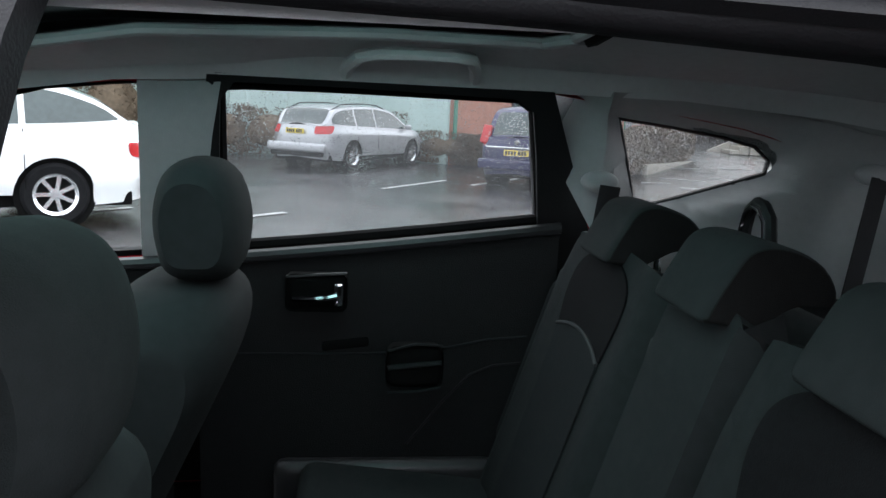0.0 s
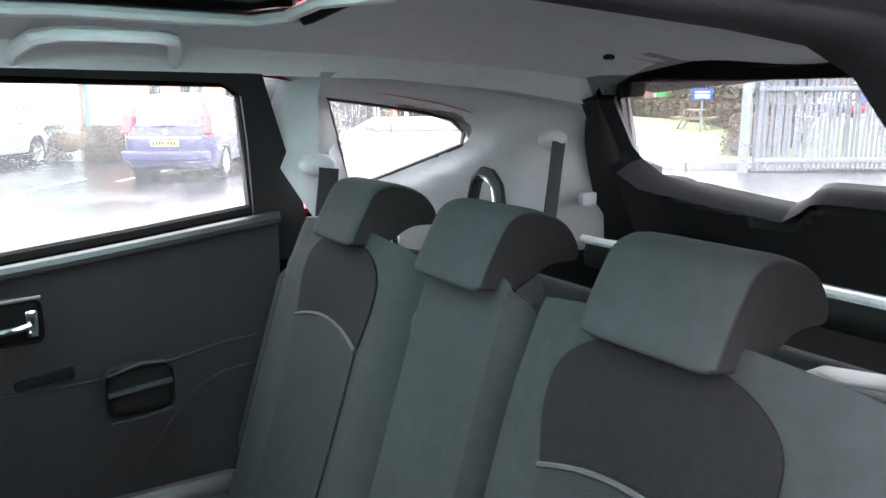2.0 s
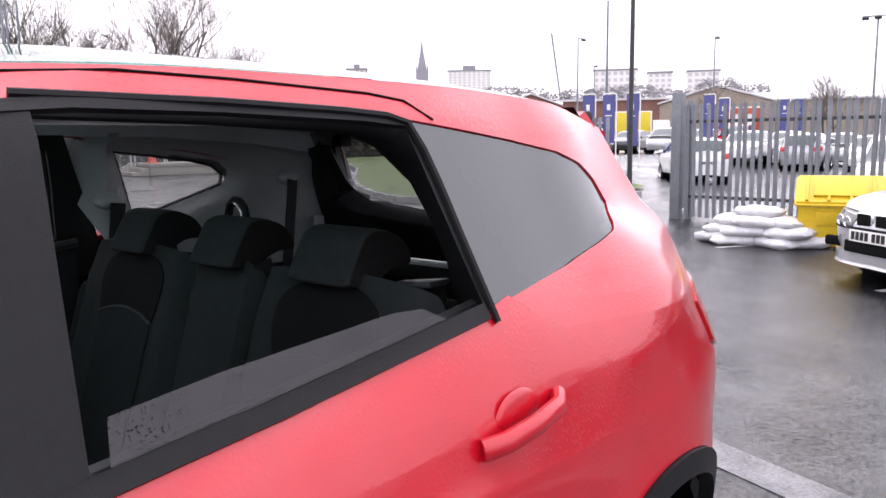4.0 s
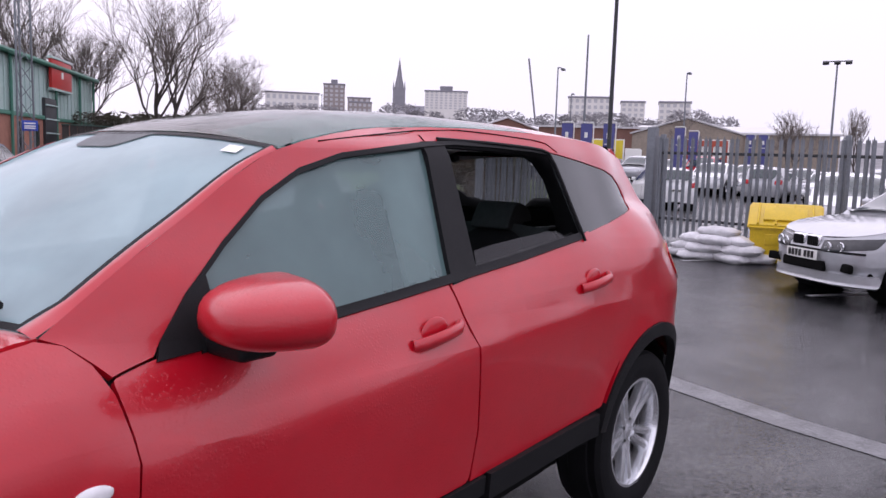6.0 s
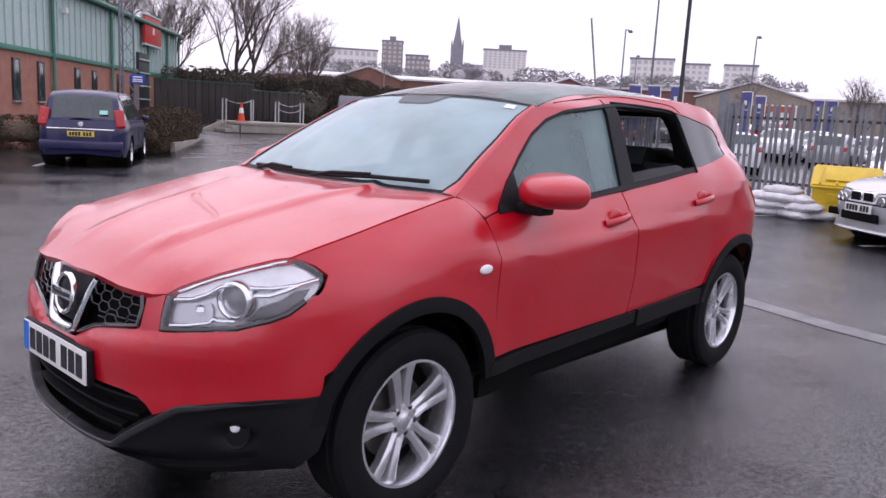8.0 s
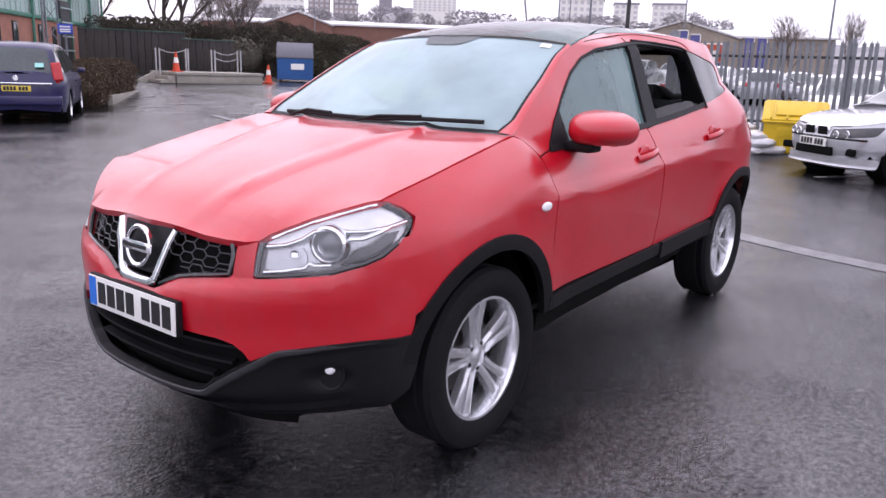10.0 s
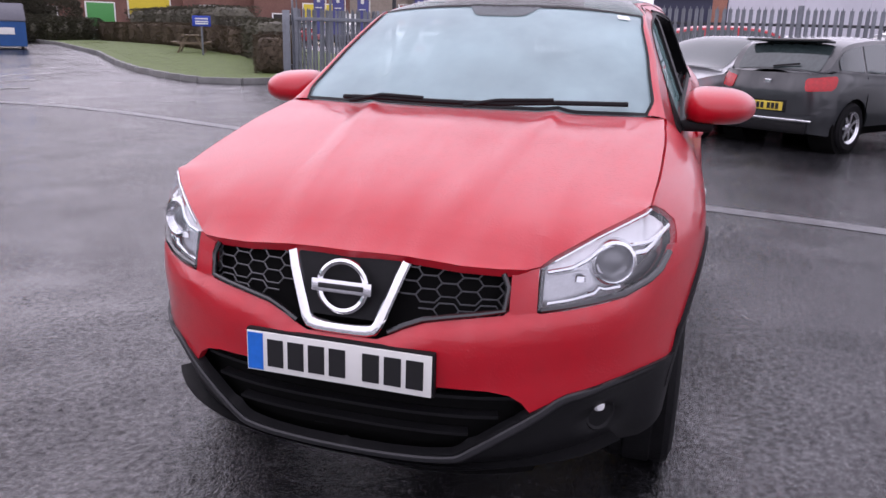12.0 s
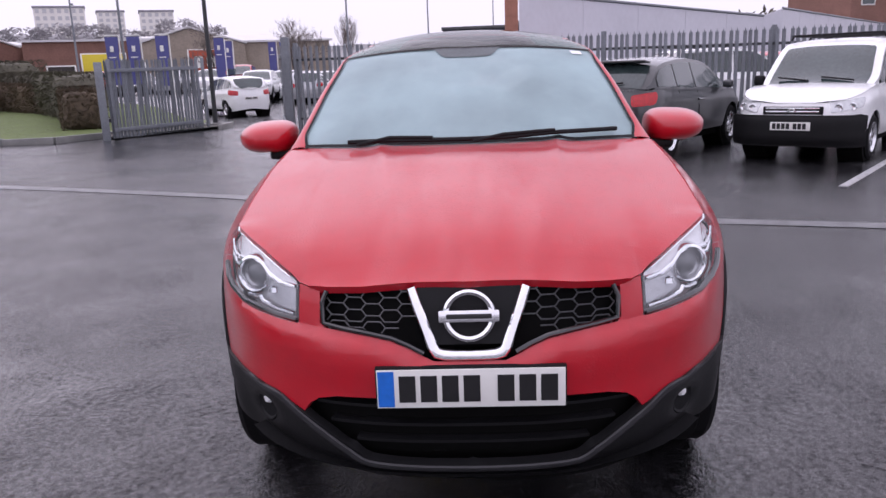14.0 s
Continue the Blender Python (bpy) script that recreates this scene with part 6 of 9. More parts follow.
def tarmac():
    m = mat("wet_tarmac", (0.042, 0.042, 0.046), 0.3)
    nt = m.node_tree
    p = nt.nodes["Principled BSDF"]
    tc = nt.nodes.new("ShaderNodeTexCoord")

    def noise_tex(scale, detail=5, rough=0.55):
        n = nt.nodes.new("ShaderNodeTexNoise")
        n.inputs["Scale"].default_value, n.inputs["Detail"].default_value, n.inputs["Roughness"].default_value = scale, detail, rough
        link(nt, tc.outputs["Object"], n.inputs["Vector"])
        return n

    def rng(src, a, b, c, d):
        r = nt.nodes.new("ShaderNodeMapRange")
        r.inputs["From Min"].default_value, r.inputs["From Max"].default_value = a, b
        r.inputs["To Min"].default_value, r.inputs["To Max"].default_value = c, d
        link(nt, src, r.inputs["Value"])
        return r.outputs["Result"]

    def op(kind, a, b):
        o = nt.nodes.new("ShaderNodeMath")
        o.operation = kind
        link(nt, a, o.inputs[0])
        if isinstance(b, float):
            o.inputs[1].default_value = b
        else:
            link(nt, b, o.inputs[1])
        return o.outputs[0]
    stone = nt.nodes.new("ShaderNodeTexVoronoi")
    stone.inputs["Scale"].default_value = 95
    link(nt, tc.outputs["Object"], stone.inputs["Vector"])
    patchy, wet, grit = noise_tex(0.22, 6, 0.6), noise_tex(0.55, 7, 0.6), noise_tex(140, 2)
    tone = op("MULTIPLY", rng(patchy.outputs["Fac"], 0.35, 0.65, 0.7, 1.3), rng(stone.outputs["Color"], 0.0, 1.0, 0.35, 1.9))
    fleck = noise_tex(16, 8, 0.75)
    tone = op("MULTIPLY", tone, rng(fleck.outputs["Fac"], 0.38, 0.62, 0.25, 2.1))
    vm = nt.nodes.new("ShaderNodeVectorMath")
    vm.operation = "SCALE"
    vm.inputs[0].default_value = (0.0125, 0.0123, 0.0134)
    link(nt, tone, vm.inputs["Scale"])
    link(nt, vm.outputs["Vector"], p.inputs["Base Color"])
    link(nt, rng(wet.outputs["Fac"], 0.38, 0.62, 0.06, 0.26), p.inputs["Roughness"])
    film, puddle = noise_tex(34, 6, 0.7), noise_tex(1.3, 6, 0.65)
    gloss = op("ADD", rng(film.outputs["Fac"], 0.40, 0.60, 0.03, 1.15), op("MULTIPLY", rng(puddle.outputs["Fac"], 0.37, 0.63, 0.05, 1.15), rng(stone.outputs["Color"], 0.0, 1.0, 0.3, 1.0)))
    link(nt, gloss, p.inputs["Specular IOR Level"])
    h = op("ADD", op("MULTIPLY", stone.outputs["Distance"], -0.9), op("ADD", op("MULTIPLY", grit.outputs["Fac"], 0.5), op("MULTIPLY", fleck.outputs["Fac"], 2.8)))
    b = nt.nodes.new("ShaderNodeBump")
    b.inputs["Distance"].default_value = 0.006
    link(nt, rng(wet.outputs["Fac"], 0.36, 0.64, 0.25, 0.62), b.inputs["Strength"])
    link(nt, h, b.inputs["Height"])
    link(nt, b.outputs["Normal"], p.inputs["Normal"])
    return m


TARMAC = tarmac()
bm = bmesh.new()
radii = [0, 2, 4, 5, 6, 8, 10, 11, 12] + [12.5 + 0.5 * k for k in range(36)] + [31, 32, 34, 36, 40, 45, 60, 90, 140, 220, 320, 480, 900, 2500, 4500]
NS = 160
rings = []
for r in radii[1:]:
    plan = [(-1 + r * math.cos(2 * math.pi * k / NS), r * math.sin(2 * math.pi * k / NS)) for k in range(NS)]
    rings.append([bm.verts.new((x, y, zg(x, y))) for x, y in plan])
c0 = bm.verts.new((-1, 0, 0))
for k in range(NS):
    bm.faces.new((c0, rings[0][k], rings[0][(k + 1) % NS]))
for a, b in zip(rings, rings[1:]):
    for k in range(NS):
        bm.faces.new((a[k], b[k], b[(k + 1) % NS], a[(k + 1) % NS]))
tagged(part("ground", bm, TARMAC), "dark wet tarmac yard with patches of standing rain", "ground", kind="structure")

LINE = mat("worn_white_road_paint", (0.46, 0.46, 0.46), 0.35, var=0.55, scale=14)
SEAM = mat("pale_concrete_joint", (0.135, 0.135, 0.14), 0.35, var=0.7, scale=7, bump=0.4, bump_scale=60)


def strip(name, pts, width, material, label, lift=0.004):
    """A flat band on the ground along points."""
    bm = bmesh.new()
    fine = []
    for p, q in zip(pts, pts[1:]):
        n = max(1, int(math.dist(p, q) / 0.8))
        fine += [(p[0] + (q[0] - p[0]) * k / n, p[1] + (q[1] - p[1]) * k / n) for k in range(n)]
    fine.append(pts[-1])
    rows = []
    for i, p in enumerate(fine):
        a, b = fine[max(i - 1, 0)], fine[min(i + 1, len(fine) - 1)]
        d = Vector((b[0] - a[0], b[1] - a[1])).normalized()
        nrm = Vector((-d.y, d.x)) * width / 2
        rows.append([bm.verts.new((p[0] + s * nrm.x, p[1] + s * nrm.y, zg(p[0], p[1]) + lift)) for s in (1, -1)])
    for a, b in zip(rows, rows[1:]):
        bm.faces.new((a[0], a[1], b[1], b[0]))
    bmesh.ops.recalc_face_normals(bm, faces=bm.faces[:])
    if bm.faces and sum(f.normal.z for f in bm.faces) < 0:
        bmesh.ops.reverse_faces(bm, faces=bm.faces[:])
    return tagged(part(name, bm, material), label, "road marking", kind="structure")


strip("joint_line", [(-9.3, -13.5), (-8.42, -10.9), (-7.75, -8.4), (-7.3, -6.5), (-6.85, -4.9), (-6.2, -2.9), (-4.75, 0.2), (-4.45, 1.0), (-4.2, 2.0), (-3.8, 3.3), (-2.2, 8.0)], 0.24, SEAM, "pale joint across the tarmac")
for k in range(5):
    o = Vector((-5.83, 4.12)) + Vector((0.62, 0.785)) * 2.75 * (k - 2.9)
    if k not in (2, 3):
        strip("bay_line", [tuple(o), tuple(o + Vector((-0.8, 0.6)) * (3.2 if k > 1 else 1.2))], 0.10, LINE, "worn white parking bay line")
strip("bay_line", [(-5.83, 4.12), (-8.2, 5.9)], 0.10, LINE, "worn white parking bay line")
for a, b in (((3.36, -8.44), (2.9, -8.99)), ((1.46, -8.44), (1.0, -8.99)), ((-0.44, -8.44), (-0.9, -8.99)), ((-4.13, -14.32), (-5.75, -16.7)), ((-2.3, -13.1), (-3.7, -15.2)),
             ((-10.2, -19.1), (-10.9, -18.6)), ((-11.3, -18.4), (-11.9, -17.7)), ((-9.2, -17.1), (-9.8, -15.9)), ((-10.2, -16.5), (-10.5, -15.7)), ((-8.4, -16.2), (-9.0, -15.9)), ((-8.8, -15.0), (-9.2, -14.5)),
             ((-10.1, -15.2), (-10.5, -14.8)), ((-9.7, -13.5), (-10.4, -12.2)), ((-11.2, -14.4), (-12.9, -14.0)), ((-13.6, -15.6), (-14.5, -15.3)), ((-10.8, -13.6), (-11.5, -13.1))):
    strip("bay_line", [a, b], 0.12, LINE, "worn white parking bay line")


# ---- parked vehicles ----
def simple_wheel(parent, x, y, s, r, metal):
    top = new("wheel")
    top.parent = parent
    top.matrix_basis = pose(x, y, r, 0, 0, 0 if s > 0 else 180)
    bm = revolve([(r * 0.64, -0.09), (r * 0.9, -0.10), (r, -0.07), (r, 0.07), (r * 0.9, 0.10), (r * 0.66, 0.092)], "y", 28)
    bmesh.ops.delete(bm, geom=[f for f in bm.faces if len(f.verts) > 4], context="FACES")
    part("tyre", bm, RUBBER, top)
    bm = revolve([(r * 0.66, 0.09), (r * 0.61, 0.085), (r * 0.58, 0.03), (0.0, 0.028)], "y", 28)
    bmesh.ops.delete(bm, geom=[f for f in bm.faces if len(f.verts) > 4], context="FACES")
    part("rim", bm, GAP, top)
    bm = bmesh.new()
    for i in range(7):
        a = 2 * math.pi * i / 7
        box((r * 0.50, 0.02, 0.042), (math.cos(a) * r * 0.36, 0.062, math.sin(a) * r * 0.36), 0, Matrix.Rotation(-a, 4, "Y"), bm=bm)
    revolve([(0.0, 0.08), (0.05, 0.078), (0.065, 0.05)], "y", 16, bm=bm)
    revolve([(r * 0.56, 0.07), (r * 0.66, 0.098), (r * 0.62, 0.06)], "y", 28, bm=bm)
    bmesh.ops.delete(bm, geom=[f for f in bm.faces if len(f.verts) > 6], context="FACES")
    part("spokes", bm, metal, top)
    return top


def vehicle(name, label, group, m, paint_mat, L, W, wb, fo, sil, belt, cab, front_z, rear_z, r=0.31, style="hatch", trim=None, lamp="white", nose_pow=3.2, tail_pow=4.0, plate_front=True, roof_rails=False, detail=True, pillars=(), tumble=0.33, eyes=(0.52, 0.20, 0.045, 0.42)):
    """A parked vehicle, nose to +x, centred between its axles on the ground. sil: roof line; belt: window sill line; cab: x of tail, of
    rear window top, of windscreen top and of windscreen foot; front_z, rear_z: heights of bonnet and tail edge."""
    trim = trim or BLACK_PLASTIC
    ob = thing(name, label, "van" if style == "van" else "car", group, m=m)
    xf, xr = wb / 2 + fo, wb / 2 + fo - L
    h = W / 2
    xm = (xf + xr) / 2
    nf, nr = nose_pow, tail_pow
    A = xf - (wb / 2 - 0.15)
    B = (-wb / 2 + 0.15) - xr
    pts, arc = [], [0.0]
    for i in range(61):
        p = math.pi / 2 * i / 60
        pts.append((wb / 2 - 0.15 + A * math.cos(p) ** (2 / nf), h * math.sin(p) ** (2 / nf)))
    for i in range(1, 61):
        p = math.pi / 2 * (1 - i / 60)
        pts.append((-wb / 2 + 0.15 - B * max(0.0, math.cos(p)) ** (2 / nr), h * max(0.0, math.sin(p)) ** (2 / nr)))
    for a, b in zip(pts, pts[1:]):
        arc.append(arc[-1] + math.dist(a, b))
    S = arc[-1]
    PX, PY = [p[0] for p in pts], [p[1] for p in pts]

    def sxx(x):
        return float(np.interp(-x, [-v for v in PX], arc))

    def syf(y):
        return float(np.interp(y, PY[:61], arc[:61]))

    def syr(y):
        return S - float(np.interp(y, PY[:60:-1], [S - a for a in arc[:60:-1]]))

    def edge(x):
        return belt(min(max(x, cab[0]), cab[3])) if cab[0] < x < cab[3] else (front_z(x) if x >= cab[3] else rear_z)

    def lower(s, z):
        x, y = float(np.interp(s, arc, PX)), float(np.interp(s, arc, PY))
        top = edge(x)
        t = (z - 0.2) / max(0.1, top - 0.2)
        tuck = 1 - 0.06 * (1 - step(t / 0.35)) - 0.05 * step((t - 0.72) / 0.28) ** 2
        xx = xm + (x - xm) * (1 - 0.022 * (1 - step(t / 0.4)) - 0.03 * step((t - 0.6) / 0.4) ** 2)
        return (xx, y * tuck, z)
    zb = 0.21
    ax0, ax1 = wb / 2, -wb / 2
    ra = r + 0.055
    outline = [(0.0, zb + 0.05), (sxx(ax0 + ra + 0.02), zb)]
    outline += [(sxx(ax0 + ra * math.cos(a)), max(zb, r + ra * math.sin(a))) for a in (math.pi * k / 12 for k in range(13))]
    outline += [(sxx(ax1 + ra * math.cos(a)), max(zb, r + ra * math.sin(a))) for a in (math.pi * k / 12 for k in range(13))]
    outline += [(sxx(ax1 - ra - 0.02), zb), (S, zb + 0.08)]
    n = 46
    outline += [(S * (1 - k / n), edge(float(np.interp(S * (1 - k / n), arc, PX)))) for k in range(n + 1)]
    for s in (1, -1):
        bm = patch(outline, lower, (0.14, 0.09), 0.02, (xm, 0, 0.5))
        part("body_side", bm if s > 0 else mirrored(bm), paint_mat, ob)

    def on(s, z, side_s):
        p = lower(abs(s), z)
        return (p[0], p[1] * side_s * (1 if s >= 0 else -1), p[2])
    # bonnet and tail deck
    def deck(x, w):
        y = float(np.interp(-x, [-v for v in PX], PY)) if True else h
        ed = edge(x)
        t1 = lower(sxx(x), ed)
        return (t1[0], t1[1] * w, ed + 0.004 + 0.035 * (1 - w * w) * step((xf - x) / 0.30))
    bon = [(cab[3] - 0.10, -1), (cab[3] - 0.10, 1), (xf - 0.002, 1), (xf - 0.002, -1)]
    part("bonnet", patch(bon, deck, (0.08, 0.2), 0, (xm, 0, 0.3)), paint_mat, ob)
    if cab[0] - xr > 0.15:
        part("boot_lid", patch([(xr + 0.002, -1), (xr + 0.002, 1), (cab[0] + 0.08, 1), (cab[0] + 0.08, -1)], deck, (0.08, 0.2), 0, (xm, 0, 0.3)), paint_mat, ob)

    # cabin
    def cab_y(x):
        return lower(sxx(x), edge(x))[1] - 0.02

    def cab_side(x, z):
        k = step((x - cab[0]) / 0.25) * step((cab[3] - x) / 0.35)
        return (x, cab_y(x) - (z - belt(x)) * tumble - 0.05 * (1 - k), z)

    def cab_top(x, w):
        zt = sil(x)
        y = cab_side(x, max(belt(x), zt - 0.05))[1]
        return (x, y * w, zt - 0.05 * abs(w) ** 3)
    nx = 40
    xs = [cab[0] + (cab[3] - cab[0]) * k / nx for k in range(nx + 1)]
    up = [(x, max(belt(x) + 0.002, sil(x) - 0.05)) for x in xs]
    cs = [(cab[0], belt(cab[0]) - 0.01)] + up + [(cab[3], belt(cab[3]) - 0.01)] + [(x, belt(x) - 0.012) for x in xs[-2:0:-3]]
    for s in (1, -1):
        bm = patch(cs, cab_side, (0.12, 0.1), 0, (xm, 0, 0.8))
        part("cabin_side", bm if s > 0 else mirrored(bm), paint_mat, ob)
    part("roof", patch([(cab[0], -1), (cab[0], 1), (cab[3], 1), (cab[3], -1)], cab_top, (0.06, 0.16), 0, (xm, 0, 0.8)), paint_mat, ob)
    # glazing
    g = CAR_GLASS
    g = CAR_GLASS
    wq = 0.05 if style == "van" else 0.0
    wsx = [(cab[2] - 0.02, wq - 0.90), (cab[2] - 0.02, 0.90 - wq), (cab[3] - 0.03, 0.93 - wq), (cab[3] - 0.03, wq - 0.93)]
    part("windscreen", patch(rounded([(*p, 0.06) for p in wsx]), cab_top, (0.06, 0.15), 0, (xm, 0, 0.8), 0.006), g, ob)
    if style != "panel":
        rw = [(cab[0] + 0.02, -0.86), (cab[0] + 0.02, 0.86), (cab[1] + 0.0, 0.84), (cab[1] + 0.0, -0.84)]
        if cab[1] - cab[0] > 0.05:
            part("rear_window", patch(rounded([(*p, 0.04) for p in rw]), cab_top, (0.03, 0.15), 0, (xm, 0, 0.8), 0.006), g, ob)
    w0, w1 = cab[0] + 0.16, cab[3] - 0.22
    posts = [w0] + [p for p in sorted(pillars)] + [w1]
    for a, b in zip(posts, posts[1:]):
        k = 8
        xs2 = [a + 0.03 + (b - a - 0.06) * i / k for i in range(k + 1)]
        top = [(x, min(sil(x) - 0.10, max(belt(x) + 0.03, sil(x) - 0.10))) for x in xs2]
        poly = [(x, belt(x) + 0.025) for x in xs2] + top[::-1]
        for s in (1, -1):
            bm = patch(poly, cab_side, (0.15, 0.12), 0, (xm, 0, 0.8), 0.006)
            part("side_window", bm if s > 0 else mirrored(bm), g, ob)
    for s in (1, -1):
        for xw in (ax0, ax1):
            simple_wheel(ob, xw, s * (h - 0.11), s, r, ALLOY)
            bm = revolve([(ra + 0.01, -0.02), (ra + 0.01, 0.3)], "y", 24, at=(0, 0, 0))
            bmesh.ops.transform(bm, matrix=pose(xw, s * (h - 0.36), r, 0, 0, 0 if s > 0 else 180), verts=bm.verts[:])
            part("wheel_well", bm, GAP, ob)
    part("underside", box((L - 0.5, W - 0.25, 0.16), (xm, 0, 0.27), 0.03), GAP, ob)
    if not detail:
        return ob
    # lamps, plates, bumpers, mirrors
    fz = front_z(xf)
    for s in (1, -1):
        def of(a, z, s=s):
            p = lower(a, z)
            return (p[0], s * p[1], p[2])
        hlp = rounded([(syf(h * eyes[0]), fz - eyes[1], 0.02), (syf(h * (eyes[0] - 0.02)), fz - eyes[2], 0.03), (sxx(xf - eyes[3]), fz + 0.065 - eyes[2], 0.05), (sxx(xf - eyes[3] + 0.08), fz + 0.07 - eyes[1], 0.04)])
        hl = part("headlamp", patch(hlp, of, 0.06, 0.02, (xm, 0, 0.5), 0.006), LAMP_DARK if style == "saloon" else LAMP_CLEAR, ob, "clear headlamp")
        for k in range(2):
            c = lower(syf(h * (eyes[0] + 0.10 + 0.17 * k)), fz - (eyes[1] + eyes[2]) / 2 + 0.01 * k)
            part("reflector", revolve([(0.0, 0.004), (0.03, 0.008), (0.046, 0.016), (0.052, 0.006)], "x", 18, at=(c[0] + 0.002, s * c[1], c[2])), ALLOY, hl)
        tlp = TAIL_SHAPES[style]
        poly = rounded([(syr(h * tlp[0]), tlp[1], 0.05), (syr(h * tlp[2]), tlp[3], 0.06), (sxx(xr + tlp[4]), tlp[5], 0.08), (sxx(xr + tlp[6]), tlp[7], 0.06)])
        part("tail_lamp", patch(poly, of, 0.06, 0.02, (xm, 0, 0.5), 0.008), LAMP_RED, ob, "red tail lamp")
        mx = cab[3] - 0.42
        bm = box((0.11, 0.16, 0.12 if style != "van" else 0.16), (mx, s * (h + 0.045), belt(mx) + 0.08), 0.045, seg=3)
        part("door_mirror", bm, paint_mat if style != "van" else trim, ob)
        bm = tube([(a, s * (lower(sxx(a), belt(a) - 0.15)[1] + 0.012), belt(a) - 0.15) for a in (cab[2] - 0.72, cab[2] - 0.55)], 0.016, 6)
        part("door_handle", bm, paint_mat, ob)
        for xd in pillars[:2] if len(pillars) else ():
            seam = [(xd, lower(sxx(xd), z)[1] + 0.002, z) for z in (0.35, 0.5, 0.7, belt(xd) - 0.02)]
            part("door_seam", tube([(a, s * b, c) for a, b, c in seam], 0.006, 4), GAP, ob)
        if roof_rails:
            part("roof_rail", tube([(x, s * cab_top(x, 0.86)[1], cab_top(x, 0.86)[2] + (0.0 if k in (0, 6) else 0.045)) for k, x in enumerate([cab[0] + 0.35 + (cab[2] - cab[0] - 0.5) * i / 6 for i in range(7)])], 0.016, 6), trim, ob)
    return ob


CAR_GLASS = mat("dark_car_glass", (0.035, 0.052, 0.052), 0.06, coat=0.4, spec=0.6, var=0.3, scale=2)
LAMP_DARK = mat("smoked_lamp", (0.035, 0.037, 0.04), 0.15, 0.1, coat=0.4, var=0.35, scale=18)
LAMP_CLEAR = mat("clear_lamp", (0.55, 0.57, 0.58), 0.12, 0.3, coat=1.0, var=0.35, scale=18)
SILVER = paint("silver_paint", (0.46, 0.47, 0.49), 0.1)
SILVER.node_tree.nodes["Principled BSDF"].inputs["Metallic"].default_value = 0.55
WHITE = paint("white_paint", (0.84, 0.85, 0.85), 0.1)
BLUE = paint("dark_blue_paint", (0.005, 0.005, 0.06), 0.15, coat=0.4)
GREY = paint("slate_grey_paint", (0.020, 0.023, 0.026), 0.1, coat=0.9)
BLACK = paint("black_paint", (0.015, 0.016, 0.018), 0.1)
TAIL_SHAPES = {"crossover": (0.66, 0.70, 0.64, 0.86, 0.30, 0.88, 0.26, 0.72), "hatch": (0.60, 0.76, 0.57, 0.92, 0.26, 0.97, 0.22, 0.79), "estate": (0.55, 0.80, 0.55, 0.98, 0.34, 1.00, 0.26, 0.82), "mpv": (0.80, 0.80, 0.78, 0.97, 0.22, 0.97, 0.20, 0.82),
               "saloon": (0.45, 0.70, 0.45, 0.88, 0.25, 0.88, 0.22, 0.72), "van": (0.85, 0.55, 0.85, 0.95, 0.05, 0.95, 0.05, 0.55), "suv": (0.60, 0.80, 0.60, 0.98, 0.30, 1.02, 0.26, 0.82)}


def at(x, y, heading):
    return pose(x, y, zg(x, y), 0, 0, heading)


def grow(pairs):
    return curve(*[v for p in pairs for v in p])


def add(parent, name, bm, material, label="", smooth=True):
    return part(name, bm, material, parent, label, smooth)


# silver saloon, nose towards the yard
saloon_sil = grow([(-2.1, 0.98), (-1.72, 1.02), (-1.05, 1.33), (-0.5, 1.405), (-0.1, 1.40), (0.15, 1.36), (0.95, 0.95), (1.3, 0.90)])
saloon_belt = grow([(-1.8, 0.94), (-0.8, 0.93), (1.2, 0.91)])
hb = radians(-40)
saloon = vehicle("car", "silver saloon car parked facing the yard", "cars in the yard", at(-9.1 - 2.10 * math.cos(hb), -0.05 - 2.10 * math.sin(hb), -40), SILVER, 4.47, 1.74, 2.725, 0.76, saloon_sil, saloon_belt,
                 (-1.75, -1.02, 0.10, 0.98), grow([(0.8, 0.88), (1.6, 0.79), (2.0, 0.70), (2.2, 0.63)]), 0.98, 0.315, "saloon", pillars=(-0.75, 0.05), eyes=(0.32, 0.155, 0.03, 0.36))
for s in (1, -1):
    ring = part("grille_surround", box((0.06, 0.225, 0.150), (2.085, s * 0.122, 0.605), 0.04, seg=3), CHROME, saloon)
    part("grille", box((0.05, 0.195, 0.124), (2.098, s * 0.122, 0.605), 0.035, seg=3), GAP, ring)
    for k in range(6):
        part("grille_bar", box((0.006, 0.006, 0.108), (2.122, s * 0.122 + (k - 2.5) * 0.03, 0.605)), BLACK_PLASTIC, ring)
    add(saloon, "fog_slot", box((0.06, 0.26, 0.10), (2.035, s * 0.58, 0.355), 0.03, Matrix.Rotation(radians(-14 * s), 4, "Z"), 3), GAP)
add(saloon, "lower_intake", box((0.05, 0.70, 0.115), (2.112, 0, 0.345), 0.02), GAP)
add(saloon, "bumper_strip", patch([(-0.74, 0.505), (0.74, 0.505), (0.74, 0.53), (-0.74, 0.53)], lambda y, z: (2.12 - 0.30 * (abs(y) / 0.85) ** 3.5, y, z), 0.05, 0.02, (0, 0, 0.4)), BLACK_PLASTIC)
add(saloon, "front_skirt", patch(rounded([(-0.84, 0.165, 0.03), (0.84, 0.165, 0.03), (0.85, 0.285, 0.03), (-0.85, 0.285, 0.03)]), lambda y, z: (2.11 - 0.30 * (abs(y) / 0.85) ** 3.5 + 0.015 * step((0.2 - z) / 0.05), y, z), 0.05, 0.08, (0, 0, 0.4)), SILVER)
